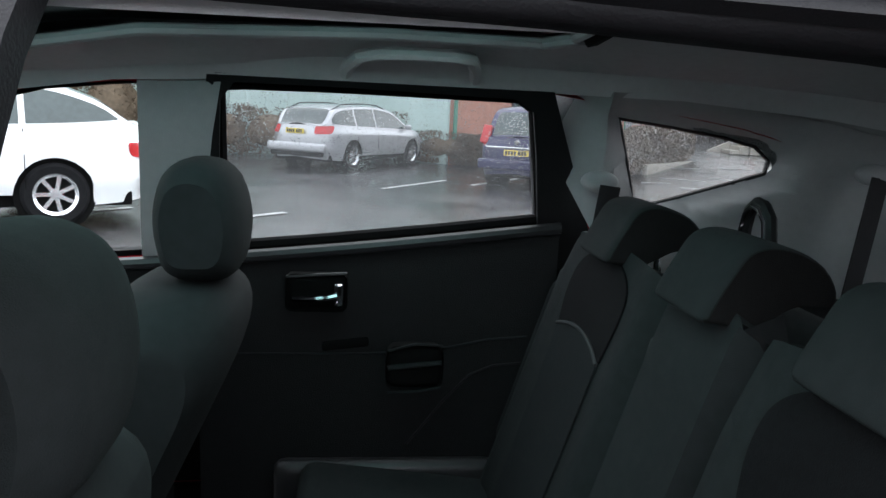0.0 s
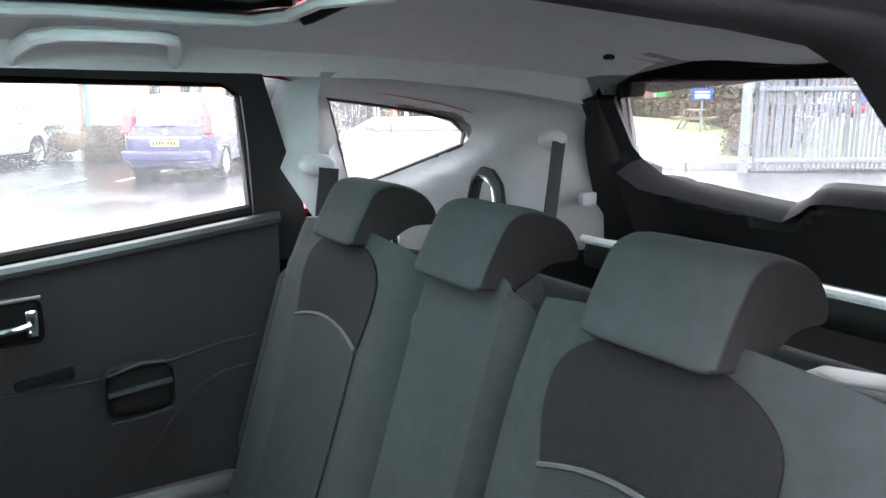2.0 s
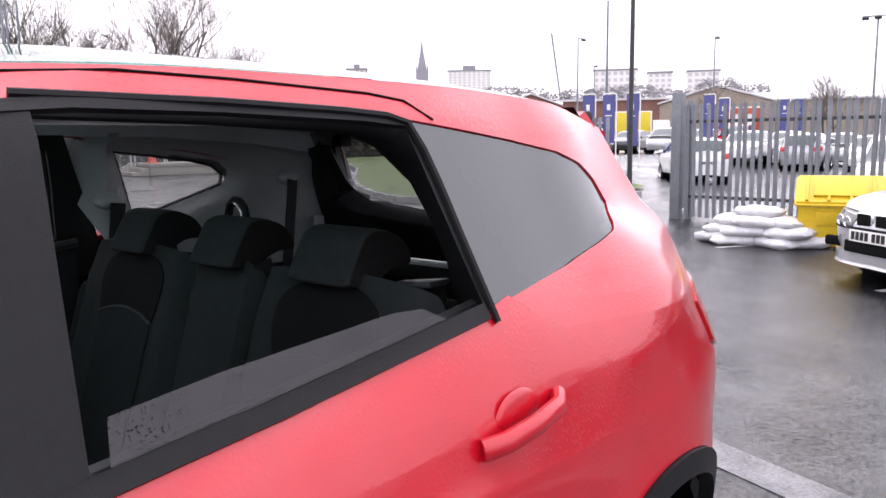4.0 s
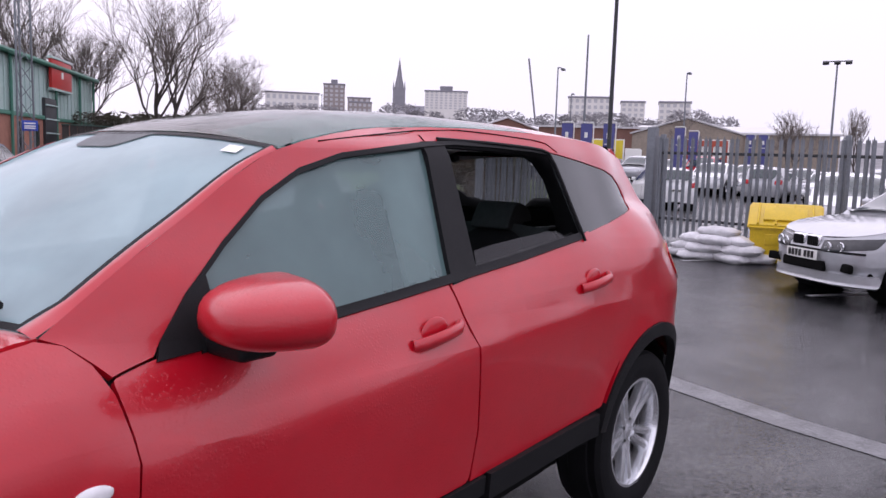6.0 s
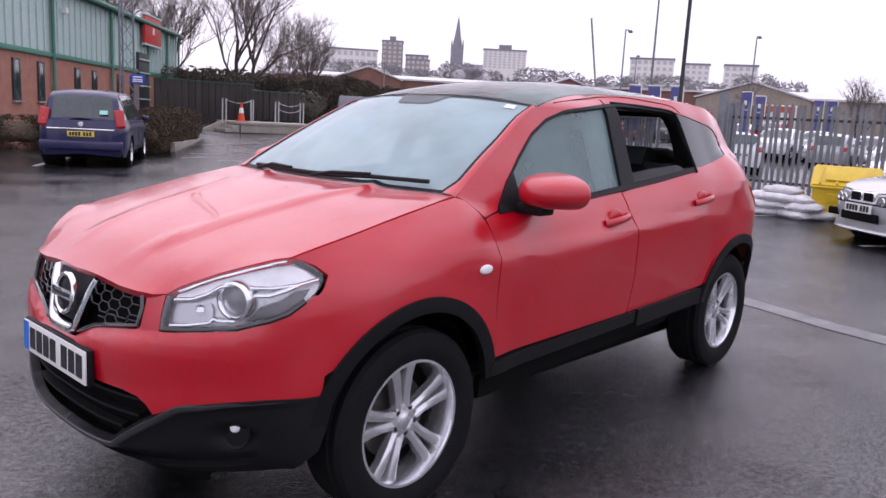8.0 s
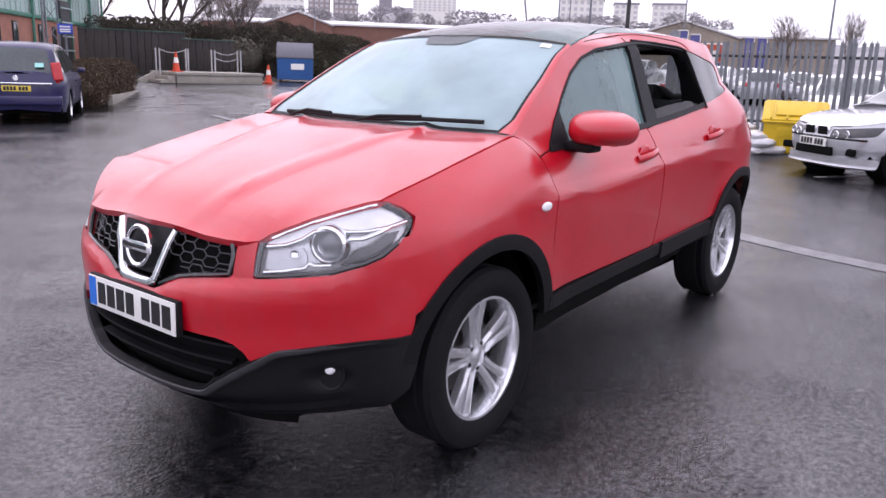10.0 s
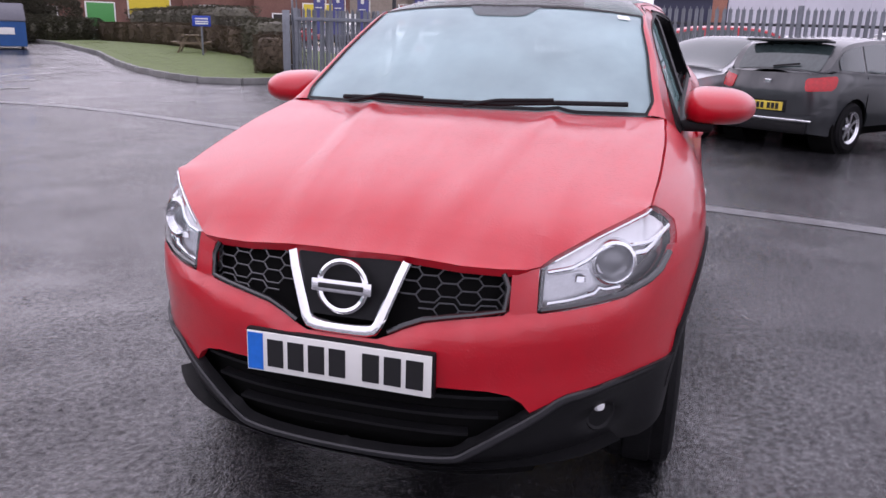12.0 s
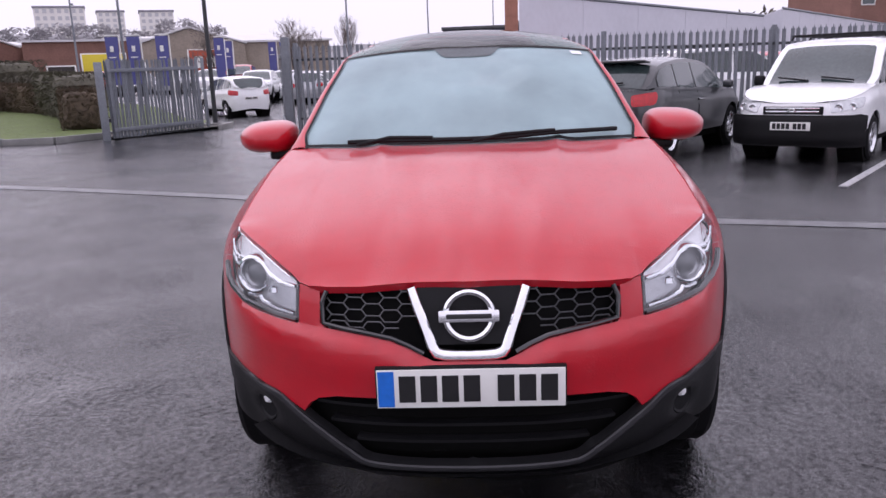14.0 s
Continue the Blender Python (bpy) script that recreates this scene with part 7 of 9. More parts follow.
number_plate(saloon, pose(2.15, 0.0, 0.455, 0, 0, 0), PLATE_WHITE, blue=False)

# blue people carrier seen from behind
carrier_sil = grow([(-2.0, 0.98), (-1.9, 1.2), (-1.76, 1.50), (-1.5, 1.60), (-0.6, 1.635), (0.3, 1.59), (0.75, 1.47), (1.5, 1.06), (1.7, 1.0)])
carrier_belt = grow([(-2.0, 0.99), (0.0, 0.97), (1.6, 0.94)])
hz = Vector((-0.53, -0.848))
zc = Vector((-6.08, -15.75))
mpv = vehicle("car", "dark blue people carrier with a yellow rear plate", "cars in the yard", at(zc.x, zc.y, math.degrees(math.atan2(hz.y, hz.x))), BLUE, 4.45, 1.80, 2.70, 0.90, carrier_sil, carrier_belt,
              (-2.02, -1.77, 0.68, 1.55), grow([(1.4, 1.0), (1.9, 0.88), (2.25, 0.76)]), 0.985, 0.32, "mpv", pillars=(-1.05, -0.1))
number_plate(mpv, pose(-2.20, 0, 0.70, 0, 0, 180), PLATE_YELLOW, blue=False)
add(mpv, "chrome_strip", box((0.03, 1.30, 0.035), (-2.20, 0, 0.80), 0.008), CHROME)
add(mpv, "badge", revolve([(0.0, 0.0), (0.05, 0.0), (0.055, 0.01)], "x", 20, at=(-2.195, 0, 0.90)), CHROME)
add(mpv, "rear_bumper", box((0.14, 1.62, 0.20), (-2.16, 0, 0.46), 0.05, seg=3), BLUE)
for s in (1, -1):
    tl = add(mpv, "tail_lamp", box((0.13, 0.19, 0.38), (-1.975, s * 0.735, 1.03), 0.04, Matrix.Rotation(radians(14), 4, "Y") @ Matrix.Rotation(radians(8 * s), 4, "X"), 3), LAMP_RED, "red and clear upright tail lamp")
    part("reversing_lens", box((0.03, 0.09, 0.06), (-2.035, s * 0.74, 0.98), 0.012), LAMP_WHITE, tl)
add(mpv, "window_sticker", box((0.004, 0.16, 0.09), (-1.99, -0.42, 1.16), 0, Matrix.Rotation(radians(22), 4, "Y")), mat("pale_green_sticker", (0.35, 0.75, 0.68), 0.5))

# silver-white estate beside the building
est_sil = grow([(-2.2, 1.0), (-2.1, 1.1), (-1.85, 1.38), (-1.4, 1.47), (-0.4, 1.50), (0.35, 1.44), (0.6, 1.36), (1.35, 0.99), (1.5, 0.97)])
est_belt = grow([(-2.2, 1.02), (-1.0, 0.97), (1.4, 0.90)])
he = Vector((-0.573, -0.82))
ec = Vector((-1.78, -18.7))
estate = vehicle("car", "silver estate car with red tail lamps, parked by the green-clad building", "cars in the yard", at(ec.x, ec.y, math.degrees(math.atan2(he.y, he.x))), SILVER, 4.56, 1.82, 2.65, 0.90, est_sil, est_belt,
                 (-2.18, -1.86, 0.55, 1.42), grow([(1.2, 0.97), (1.8, 0.84), (2.2, 0.72)]), 1.0, 0.32, "estate", pillars=(-1.15, -0.3), roof_rails=True)
number_plate(estate, pose(-2.36, 0, 0.86, 0, 0, 180), PLATE_YELLOW, blue=False)
add(estate, "rear_bumper", box((0.16, 1.62, 0.20), (-2.30, 0, 0.50), 0.06, seg=3), SILVER)
add(estate, "bumper_foot", box((0.12, 1.45, 0.12), (-2.28, 0, 0.36), 0.03, seg=3), BLACK_PLASTIC)
# white crossover in the nearer bay
suv_sil = grow([(-1.95, 1.02), (-1.8, 1.25), (-1.6, 1.48), (-1.0, 1.58), (-0.2, 1.60), (0.35, 1.55), (0.6, 1.46), (1.35, 1.05), (1.5, 1.02)])
high_sil = grow([(-2.0, 1.04), (-1.85, 1.16), (-1.55, 1.36), (-1.05, 1.50), (-0.3, 1.57), (0.3, 1.54), (0.55, 1.46), (1.35, 1.05), (1.5, 1.02)])
suv_belt = grow([(-2.0, 1.10), (-1.0, 1.03), (1.4, 0.95)])
hs = Vector((0.9, 0.436))
sc = Vector((2.69, -7.65))
suv = vehicle("car", "white hatchback with a sloping tail parked in the opposite bay", "cars in the yard", at(sc.x, sc.y, math.degrees(math.atan2(hs.y, hs.x))), WHITE, 4.30, 1.80, 2.25, 1.03, high_sil, suv_belt,
              (-1.95, -1.30, 0.50, 1.42), grow([(1.2, 1.03), (1.7, 0.94), (2.2, 0.78)]), 1.05, 0.33, "crossover", pillars=(-0.85, -0.10))
number_plate(suv, pose(-2.16, 0, 0.80, 0, 0, 180), PLATE_YELLOW, blue=False)
add(suv, "rear_bumper", box((0.14, 1.55, 0.24), (-2.10, 0, 0.46), 0.05, seg=3), BLACK_PLASTIC)
# slate grey hatchback seen from behind
hatch_sil = grow([(-1.75, 0.98), (-1.62, 1.15), (-1.42, 1.36), (-1.1, 1.42), (-0.4, 1.46), (0.2, 1.42), (0.5, 1.34), (1.2, 0.97), (1.35, 0.95)])
hatch_belt = grow([(-1.75, 1.02), (-0.8, 0.97), (1.2, 0.90)])
hd_ = Vector((-0.8, 0.6))
dc_ = Vector((-9.04, 2.2)) + hd_ * 1.23
hatch = vehicle("car", "slate grey hatchback with a black roof spoiler", "cars in the yard", at(dc_.x, dc_.y, math.degrees(math.atan2(hd_.y, hd_.x))), GREY, 3.95, 1.72, 2.46, 0.82, hatch_sil, hatch_belt,
                (-1.73, -1.43, 0.42, 1.28), grow([(1.1, 0.96), (1.6, 0.84), (2.0, 0.72)]), 0.985, 0.315, "hatch", pillars=(-0.95, -0.25))
number_plate(hatch, pose(-1.90, 0, 0.56, 0, 0, 180), PLATE_YELLOW, blue=False)
add(hatch, "plate_recess", box((0.03, 0.62, 0.16), (-1.885, 0, 0.565), 0.01), BLACK_PLASTIC)
add(hatch, "spoiler", box((0.22, 1.14, 0.035), (-1.50, 0, 1.385), 0.014, Matrix.Rotation(radians(6), 4, "Y"), 3), GLOSS_BLACK)
add(hatch, "rear_wiper", tube([(-1.72, 0.05, 1.06), (-1.70, -0.30, 1.10)], 0.012, 6), BLACK_PLASTIC)
add(hatch, "badge", box((0.02, 0.10, 0.06), (-1.885, 0.0, 0.87), 0.01), CHROME)
add(hatch, "bumper_trim", box((0.03, 1.35, 0.03), (-1.90, 0, 0.40), 0.01), CHROME)
add(hatch, "rear_diffuser", box((0.06, 1.2, 0.14), (-1.86, 0, 0.30), 0.03), BLACK_PLASTIC)
# white van facing the yard
van_sil = grow([(-2.0, 1.2), (-1.95, 1.60), (-1.7, 1.67), (-0.6, 1.69), (0.1, 1.67), (0.35, 1.60), (1.12, 1.06), (1.3, 1.02)])
van_belt = grow([(-2.0, 1.06), (0.3, 1.02), (1.3, 0.97)])
hv = Vector((0.785, -0.62))
vc = Vector((-8.53, 4.82)) - hv * 1.345
van = vehicle("van", "white panel van with a black front bumper and roof bars", "cars in the yard", at(vc.x, vc.y, math.degrees(math.atan2(hv.y, hv.x))), WHITE, 4.14, 1.72, 2.69, 0.78, van_sil, van_belt,
              (-1.98, -1.93, 0.45, 1.20), grow([(1.1, 1.03), (1.6, 0.97), (1.95, 0.88), (2.13, 0.80)]), 1.08, 0.31, "van", nose_pow=4.0, pillars=(-0.35,), tumble=0.16, eyes=(0.56, 0.13, -0.01, 0.36))
add(van, "front_bumper", patch(rounded([(-0.88, 0.22, 0.03), (0.88, 0.22, 0.03), (0.885, 0.645, 0.04), (-0.885, 0.645, 0.04)]), lambda y, z: (2.185 - 0.29 * (abs(y) / 0.88) ** 4 - 0.02 * step((z - 0.56) / 0.085) - 0.05 * step((0.34 - z) / 0.12), y, z), 0.06, 0.14, (0, 0, 0.5)), BLACK_PLASTIC, "black plastic front bumper")
number_plate(van, pose(2.192, 0.0, 0.50, 0, 0, 0), PLATE_WHITE, blue=False)
for z in (0.69, 0.735):
    add(van, "grille_bar", box((0.03, 0.70, 0.028), (2.125, 0, z), 0.008), CHROME)
add(van, "grille", box((0.03, 0.78, 0.11), (2.105, 0, 0.705), 0.01), BLACK_PLASTIC)
for s in (1, -1):
    add(van, "badge_chevron", box((0.02, 0.09, 0.02), (2.145, s * 0.035, 0.71), 0.004, Matrix.Rotation(radians(-38 * s), 4, "X")), CHROME)
    add(van, "wiper", tube([(1.12, s * 0.30 + 0.2, 1.075), (1.04, s * 0.30 - 0.25, 1.125)], 0.012, 6), BLACK_PLASTIC)
for x in (0.15, -0.75, -1.6):
    add(van, "roof_bar", tube([(x, -0.66, 1.67), (x, -0.62, 1.73), (x, 0.62, 1.73), (x, 0.66, 1.67)], 0.02, 6), BLACK_PLASTIC, "black roof bar")
for s in (1, -1):
    add(van, "roof_rail", tube([(0.2, s * 0.63, 1.73), (-1.65, s * 0.63, 1.73)], 0.016, 6), BLACK_PLASTIC)
add(van, "aerial", tube([(0.2, 0, 1.65), (0.05, 0, 1.87)], 0.005, 5), BLACK_PLASTIC)

# small cars beyond the gate and the rows behind the fence
ho = Vector((-0.79, -0.61))
oc = Vector((-25.4, -8.3)) + ho * 1.2
out_car = vehicle("car", "small white hatchback outside the gate", "cars outside the fence", at(oc.x, oc.y, math.degrees(math.atan2(ho.y, ho.x))), WHITE, 3.6, 1.64, 2.34, 0.70, hatch_sil, hatch_belt,
                  (-1.73, -1.43, 0.42, 1.28), grow([(1.1, 0.96), (1.6, 0.84), (1.9, 0.74)]), 0.985, 0.29, "hatch", pillars=(-0.95, -0.25))
number_plate(out_car, pose(-1.745, 0, 0.66, 0, 0, 180), PLATE_WHITE, blue=False)
far_kinds = []
for k, (pm, word) in enumerate(((WHITE, "white"), (SILVER, "silver"), (BLACK, "black"), (RED, "red"), (BLUE, "dark blue"))):
    sil, bel = (hatch_sil, hatch_belt) if k % 2 == 0 else (suv_sil, suv_belt)
    cabs = (-1.73, -1.43, 0.42, 1.28) if k % 2 == 0 else (-1.95, -1.62, 0.55, 1.42)
    far_kinds.append(vehicle("car", word + " hatchback in the rows of cars behind the fence", "cars outside the fence", at(-22 - 3.0 * k, -3.0 + 0.6 * k, 100), pm, 4.05, 1.74, 2.5, 0.82, sil, bel, cabs,
                             grow([(1.1, 0.98), (1.6, 0.86), (2.1, 0.74)]), 1.0, 0.31, "hatch" if k % 2 == 0 else "suv", pillars=(-0.9, -0.2)))
rnd = random.Random(5)
for row in range(6):
    for k in range(12):
        x = -19.5 - row * 5.8 + rnd.uniform(-0.3, 0.3) - 0.2 * k
        y = -1.6 + k * 2.55 - (0 if row < 2 else 12.0)
        if (y < -4 and x > -37) or (row == 0 and k > 6) or rnd.random() < 0.12:
            continue
        copy_thing(far_kinds[rnd.choice((0, 0, 1, 1, 2, 4, 3, 0))], at(x, y, 8 + rnd.choice((0, 0, 180)) + rnd.uniform(-3, 3)))
for k, ob in enumerate(far_kinds):
    ob.matrix_basis = at(-46 - 0.6 * k, -16.5 - 2.7 * k, 8)
copy_thing(far_kinds[0], at(-40.5, -9.8, -35))
copy_thing(far_kinds[3], at(-16.8, 1.9, 97))
copy_thing(van, at(-18.6, 6.9, 100))


# ---- grass, kerbs, fences ----
GRASS = mat("wet_lawn", (0.095, 0.135, 0.030), 0.8, var=0.3, scale=2.5, bump=0.15, bump_scale=60)
BLADE = mat("grass_blade", (0.11, 0.155, 0.035), 0.6, var=0.35, scale=1.5)
KERB = mat("grey_concrete_kerb", (0.22, 0.22, 0.21), 0.6, var=0.25, scale=5, bump=0.3, bump_scale=60, per=0.15)
STEEL = mat("galvanised_steel", (0.19, 0.205, 0.225), 0.5, 0.3, 0.22, 5, per=0.14)
DARK_STEEL = mat("dark_painted_steel", (0.03, 0.032, 0.035), 0.5, var=0.2)


def flat(name, poly, material, label, category, lift=0.0, pitch=2.0):
    bm = patch(poly, lambda x, y: (x, y, zg(x, y) + lift), pitch, 0, (0, 0, -50))
    return tagged(part(name, bm, material), label, category, kind="structure")


KERB_LINE = [(-15.9, -6.2), (-16.9, -6.25), (-16.6, -7.2), (-14.2, -8.3), (-13.2, -8.9), (-13.0, -9.9), (-13.6, -11.2), (-14.8, -13.0), (-16.7, -15.2), (-20.4, -19.0), (-25.0, -25.0), (-29.3, -30.8)]
lawn = KERB_LINE[3:] + [(-40, -34), (-40, -24), (-32, -18), (-26, -12), (-22, -8.6), (-16.6, -7.3)]
flat("lawn", lawn, GRASS, "strip of short wet grass behind a kerb", "grass", 0.085, 1.2)
flat("gate_verge", [(-15.9, -6.25), (-16.85, -6.3), (-16.6, -7.2), (-14.2, -8.25), (-13.7, -8.0)], mat("worn_verge_earth", (0.09, 0.085, 0.07), 0.8, var=0.3), "worn earth verge under the open gate", "ground", 0.07, 0.6)
rnd = random.Random(11)
bm = bmesh.new()
inside = [(-13.3, -9.6), (-17, -14.8), (-22, -20), (-27, -26.5), (-30, -27), (-24, -15), (-18, -9.2)]
tri_in = tessellate_polygon([[Vector((x, y, 0)) for x, y in inside]])
for k in range(9000):
    t = rnd.choice(tri_in)
    a, b = sorted((rnd.random(), rnd.random()))
    p = [inside[i] for i in t]
    x = p[0][0] * a + p[1][0] * (b - a) + p[2][0] * (1 - b)
    y = p[0][1] * a + p[1][1] * (b - a) + p[2][1] * (1 - b)
    z = zg(x, y) + 0.085
    h, an = rnd.uniform(0.004, 0.010), rnd.uniform(0, 6.28)
    dx, dy = 0.012 * math.cos(an), 0.012 * math.sin(an)
    bm.faces.new((bm.verts.new((x - dx, y - dy, z)), bm.verts.new((x + dx, y + dy, z)), bm.verts.new((x + rnd.uniform(-0.03, 0.03), y + rnd.uniform(-0.03, 0.03), z + h))))
tagged(part("grass", bm, BLADE, smooth=False), "short wet green grass blades", "grass", kind="stuff")
kerb = thing("kerb", "grey concrete kerb stones along the grass", "kerb", kind="structure")
for p, q in zip(KERB_LINE, KERB_LINE[1:]):
    d = Vector((q[0] - p[0], q[1] - p[1]))
    n = max(1, round(d.length / 0.9))
    for k in range(n):
        u = (k + 0.5) / n
        x, y = p[0] + d.x * u, p[1] + d.y * u
        ob = part("kerb_stone", box((d.length / n - 0.012, 0.125, 0.26), (0, 0, 0), 0.012), KERB, kerb)
        ob.matrix_basis = pose(x, y, zg(x, y), 0, 0, math.degrees(math.atan2(d.y, d.x)))


def pale_mesh(hh):
    """One palisade pale: corrugated strip with a split pointed head."""
    bm = bmesh.new()
    prof = [(-0.034, 0.0), (-0.016, 0.016), (0.016, 0.016), (0.034, 0.0)]
    rows = []
    for z in (0.05, hh - 0.14, hh - 0.07):
        rows.append([bm.verts.new((x, y, z)) for x, y in prof])
    for a, b in zip(rows, rows[1:]):
        for k in range(3):
            bm.faces.new((a[k], a[k + 1], b[k + 1], b[k]))
    t = rows[-1]
    apex = bm.verts.new((0, 0.012, hh))
    l, r = bm.verts.new((-0.03, 0.006, hh - 0.05)), bm.verts.new((0.03, 0.006, hh - 0.05))
    bm.faces.new((t[0], t[1], l))
    bm.faces.new((t[1], t[2], apex))
    bm.faces.new((t[2], t[3], r))
    me = bpy.data.meshes.new("pale")
    bm.to_mesh(me)
    bm.free()
    me.materials.append(STEEL)
    return me


PALE = pale_mesh(1.9)
LEAF_PALE = pale_mesh(1.95)


def palisade(parent, p, q, post_every=2.75, hh=1.9, mesh=None, rails=(0.38, 1.58), posts=True, rail_mat=None, pitch=0.118, rail_h=0.05):
    d = Vector((q[0] - p[0], q[1] - p[1]))
    L = d.length
    ang = math.degrees(math.atan2(d.y, d.x))
    n = round(L / pitch)
    for k in range(n + 1):
        u = k / n
        x, y = p[0] + d.x * u, p[1] + d.y * u
        ob = new("pale", mesh or PALE)
        ob.parent = parent
        ob.matrix_basis = pose(x, y, zg(x, y), rnd.uniform(-0.8, 0.8), rnd.uniform(-0.8, 0.8), ang + 180)
    for z in rails:
        za, zb_ = zg(*p) + z, zg(*q) + z
        c = Vector(((p[0] + q[0]) / 2, (p[1] + q[1]) / 2, (za + zb_) / 2))
        off = Vector((-d.y, d.x)).normalized() * 0.025
        ob = part("rail", box((L, 0.035, rail_h), (0, 0, 0), 0.004), rail_mat or DARK_STEEL, parent)
        ob.matrix_basis = pose(c.x + off.x, c.y + off.y, c.z, 0, math.degrees(-math.atan2(zb_ - za, L)), ang)
    if posts:
        m = max(1, round(L / post_every))
        for k in range(m + 1):
            u = k / m
            x, y = p[0] + d.x * u, p[1] + d.y * u
            ob = part("post", box((0.09, 0.055, hh + 0.02), (0, 0, (hh + 0.02) / 2), 0.006), STEEL, parent)
            ob.matrix_basis = pose(x - d.y / L * -0.0 + (-d.y / L) * 0.06, y + d.x / L * 0.06, zg(x, y), 0, 0, ang)


fence = thing("palisade_fence", "galvanised steel palisade fence round the yard", "fence", kind="structure")
FENCE = [(-13.35, -3.65), (-12.95, 2.6), (-11.3, 8.6), (-8.6, 17.0)]
for p, q in zip(FENCE, FENCE[1:]):
    palisade(fence, p, q)
gate = thing("palisade_gate", "open galvanised palisade gate leaf between square posts", "gate", "gate leaves")
gp = part("gate_post", box((0.16, 0.16, 1.86), (0, 0, 0.93), 0.008), STEEL, gate)
gp.matrix_basis = pose(-13.6, -7.95, zg(-13.6, -7.95), 0, 0, 25)
palisade(gate, (-15.75, -6.6), (-13.75, -7.85), mesh=LEAF_PALE, rails=(0.26, 1.66), posts=False, rail_mat=STEEL, pitch=0.088, rail_h=0.09)
for x, y in ((-13.8, -7.82), (-15.75, -6.6), (-15.9, -6.5)):
    gs = part("gate_stile", box((0.07, 0.07, 1.85), (0, 0, 1.0), 0.005), STEEL, gate)
    gs.matrix_basis = pose(x, y, zg(x, y), 0, 0, 33)
for z in (0.5, 1.55):
    hg = part("gate_hinge", box((0.14, 0.05, 0.09), (0, 0, 0), 0.01), DARK_STEEL, gate)
    hg.matrix_basis = pose(-13.68, -7.88, zg(-13.6, -7.9) + z, 0, 0, 33)
gate.matrix_basis = Matrix.Diagonal((1, 1, 0.90, 1))
gate2 = thing("palisade_gate", "second palisade gate leaf folded back along the drive", "gate", "gate leaves")
gp = part("gate_post", box((0.16, 0.16, 2.05), (0, 0, 1.02), 0.008), STEEL, gate2)
gp.matrix_basis = pose(-13.4, -3.85, zg(-13.4, -3.85), 0, 0, 0)
palisade(gate2, (-13.5, -3.95), (-15.9, -4.6), mesh=LEAF_PALE, rails=(0.26, 1.66), posts=False, rail_mat=STEEL, pitch=0.088, rail_h=0.09)

# ---- yard clutter ----
YELLOW = mat("yellow_grit_bin_plastic", (0.62, 0.42, 0.015), 0.42, var=0.12, scale=4, bump=0.1)
gb = thing("grit_bin", "yellow plastic grit bin with a sloping lid by the fence", "grit bin", m=at(-11.75, -0.98, 14))
body = [(-0.36, 0.02), (0.36, 0.02), (0.43, 0.52), (-0.43, 0.52)]
bm = prism([(x, z) for x, z in body], 0.92, pose(0, -0.46, 0), 0.02)
part("body", bm, YELLOW, gb)
lid = [(0.46, 0.50), (0.46, 0.56), (0.02, 0.86), (-0.36, 0.86), (-0.46, 0.60), (-0.46, 0.50)]
lid_ob = part("lid", prism(lid, 1.0, pose(0, -0.5, 0), 0.025), YELLOW, gb)
for k in range(4):
    part("lid_rib", box((0.50, 0.035, 0.03), (0.235, -0.36 + k * 0.24, 0.728), 0.01, Matrix.Rotation(radians(34), 4, "Y")), YELLOW, lid_ob)
part("label_panel", box((0.012, 0.5, 0.16), (0.41, 0, 0.36), 0.004, Matrix.Rotation(radians(8), 4, "Y")), YELLOW, gb)
part("lid_panel", box((0.30, 0.58, 0.03), (0.25, 0, 0.725), 0.012, Matrix.Rotation(radians(34), 4, "Y")), YELLOW, lid_ob)
BAG = mat("pale_woven_sandbag", (0.60, 0.595, 0.61), 0.6, var=0.2, scale=8, bump=0.5, bump_scale=25, per=0.12)
bag_rows = ((5, 0), (4, 1), (3, 2), (1, 3))
for cnt, lev in bag_rows:
    for k in range(cnt):
        bm = bmesh.new()
        bmesh.ops.create_uvsphere(bm, u_segments=26, v_segments=16, radius=1.0)
        for v in bm.verts:
            c = v.co
            c.x, c.y = math.copysign(abs(c.x) ** 0.6, c.x), math.copysign(abs(c.y) ** 0.6, c.y)
            o = Vector((k * 3.1, lev * 5.3, 0))
            c.z += 0.25 * noise.noise(c * 1.7 + o) + 0.16 * noise.noise(Vector((c.x * 2.0, c.y * 7.0, c.z)) + o)
            c.x *= 1 + 0.12 * noise.noise(c * 2.3 + o)
        bmesh.ops.transform(bm, matrix=Matrix.Diagonal((0.30, 0.22, 0.075, 1)), verts=bm.verts[:])
        y = -2.35 + (k + (5 - cnt) * 0.5) * 0.27 * (5 / 5)
        x = -11.35 + (k % 2) * 0.12
        ob = part("sandbag", bm, BAG)
        ob.matrix_basis = pose(x, y, zg(x, y) + 0.068 + lev * 0.118, rnd.uniform(-4, 4), rnd.uniform(-4, 4), rnd.uniform(60, 110))
        tagged(ob, "full pale sandbag in a heap by the fence", "sandbag", "heap of sandbags")
BLUE_BIN = mat("blue_waste_bin_steel", (0.02, 0.10, 0.30), 0.45, var=0.15, scale=3)
wb_ = thing("waste_bin", "blue steel waste container with a grey lid", "waste bin", m=at(-20.75, -23.5, 48))
part("body", prism([(-0.55, 0.10), (0.55, 0.10), (0.62, 0.98), (-0.62, 0.98)], 1.5, pose(0, -0.75, 0), 0.02), BLUE_BIN, wb_)
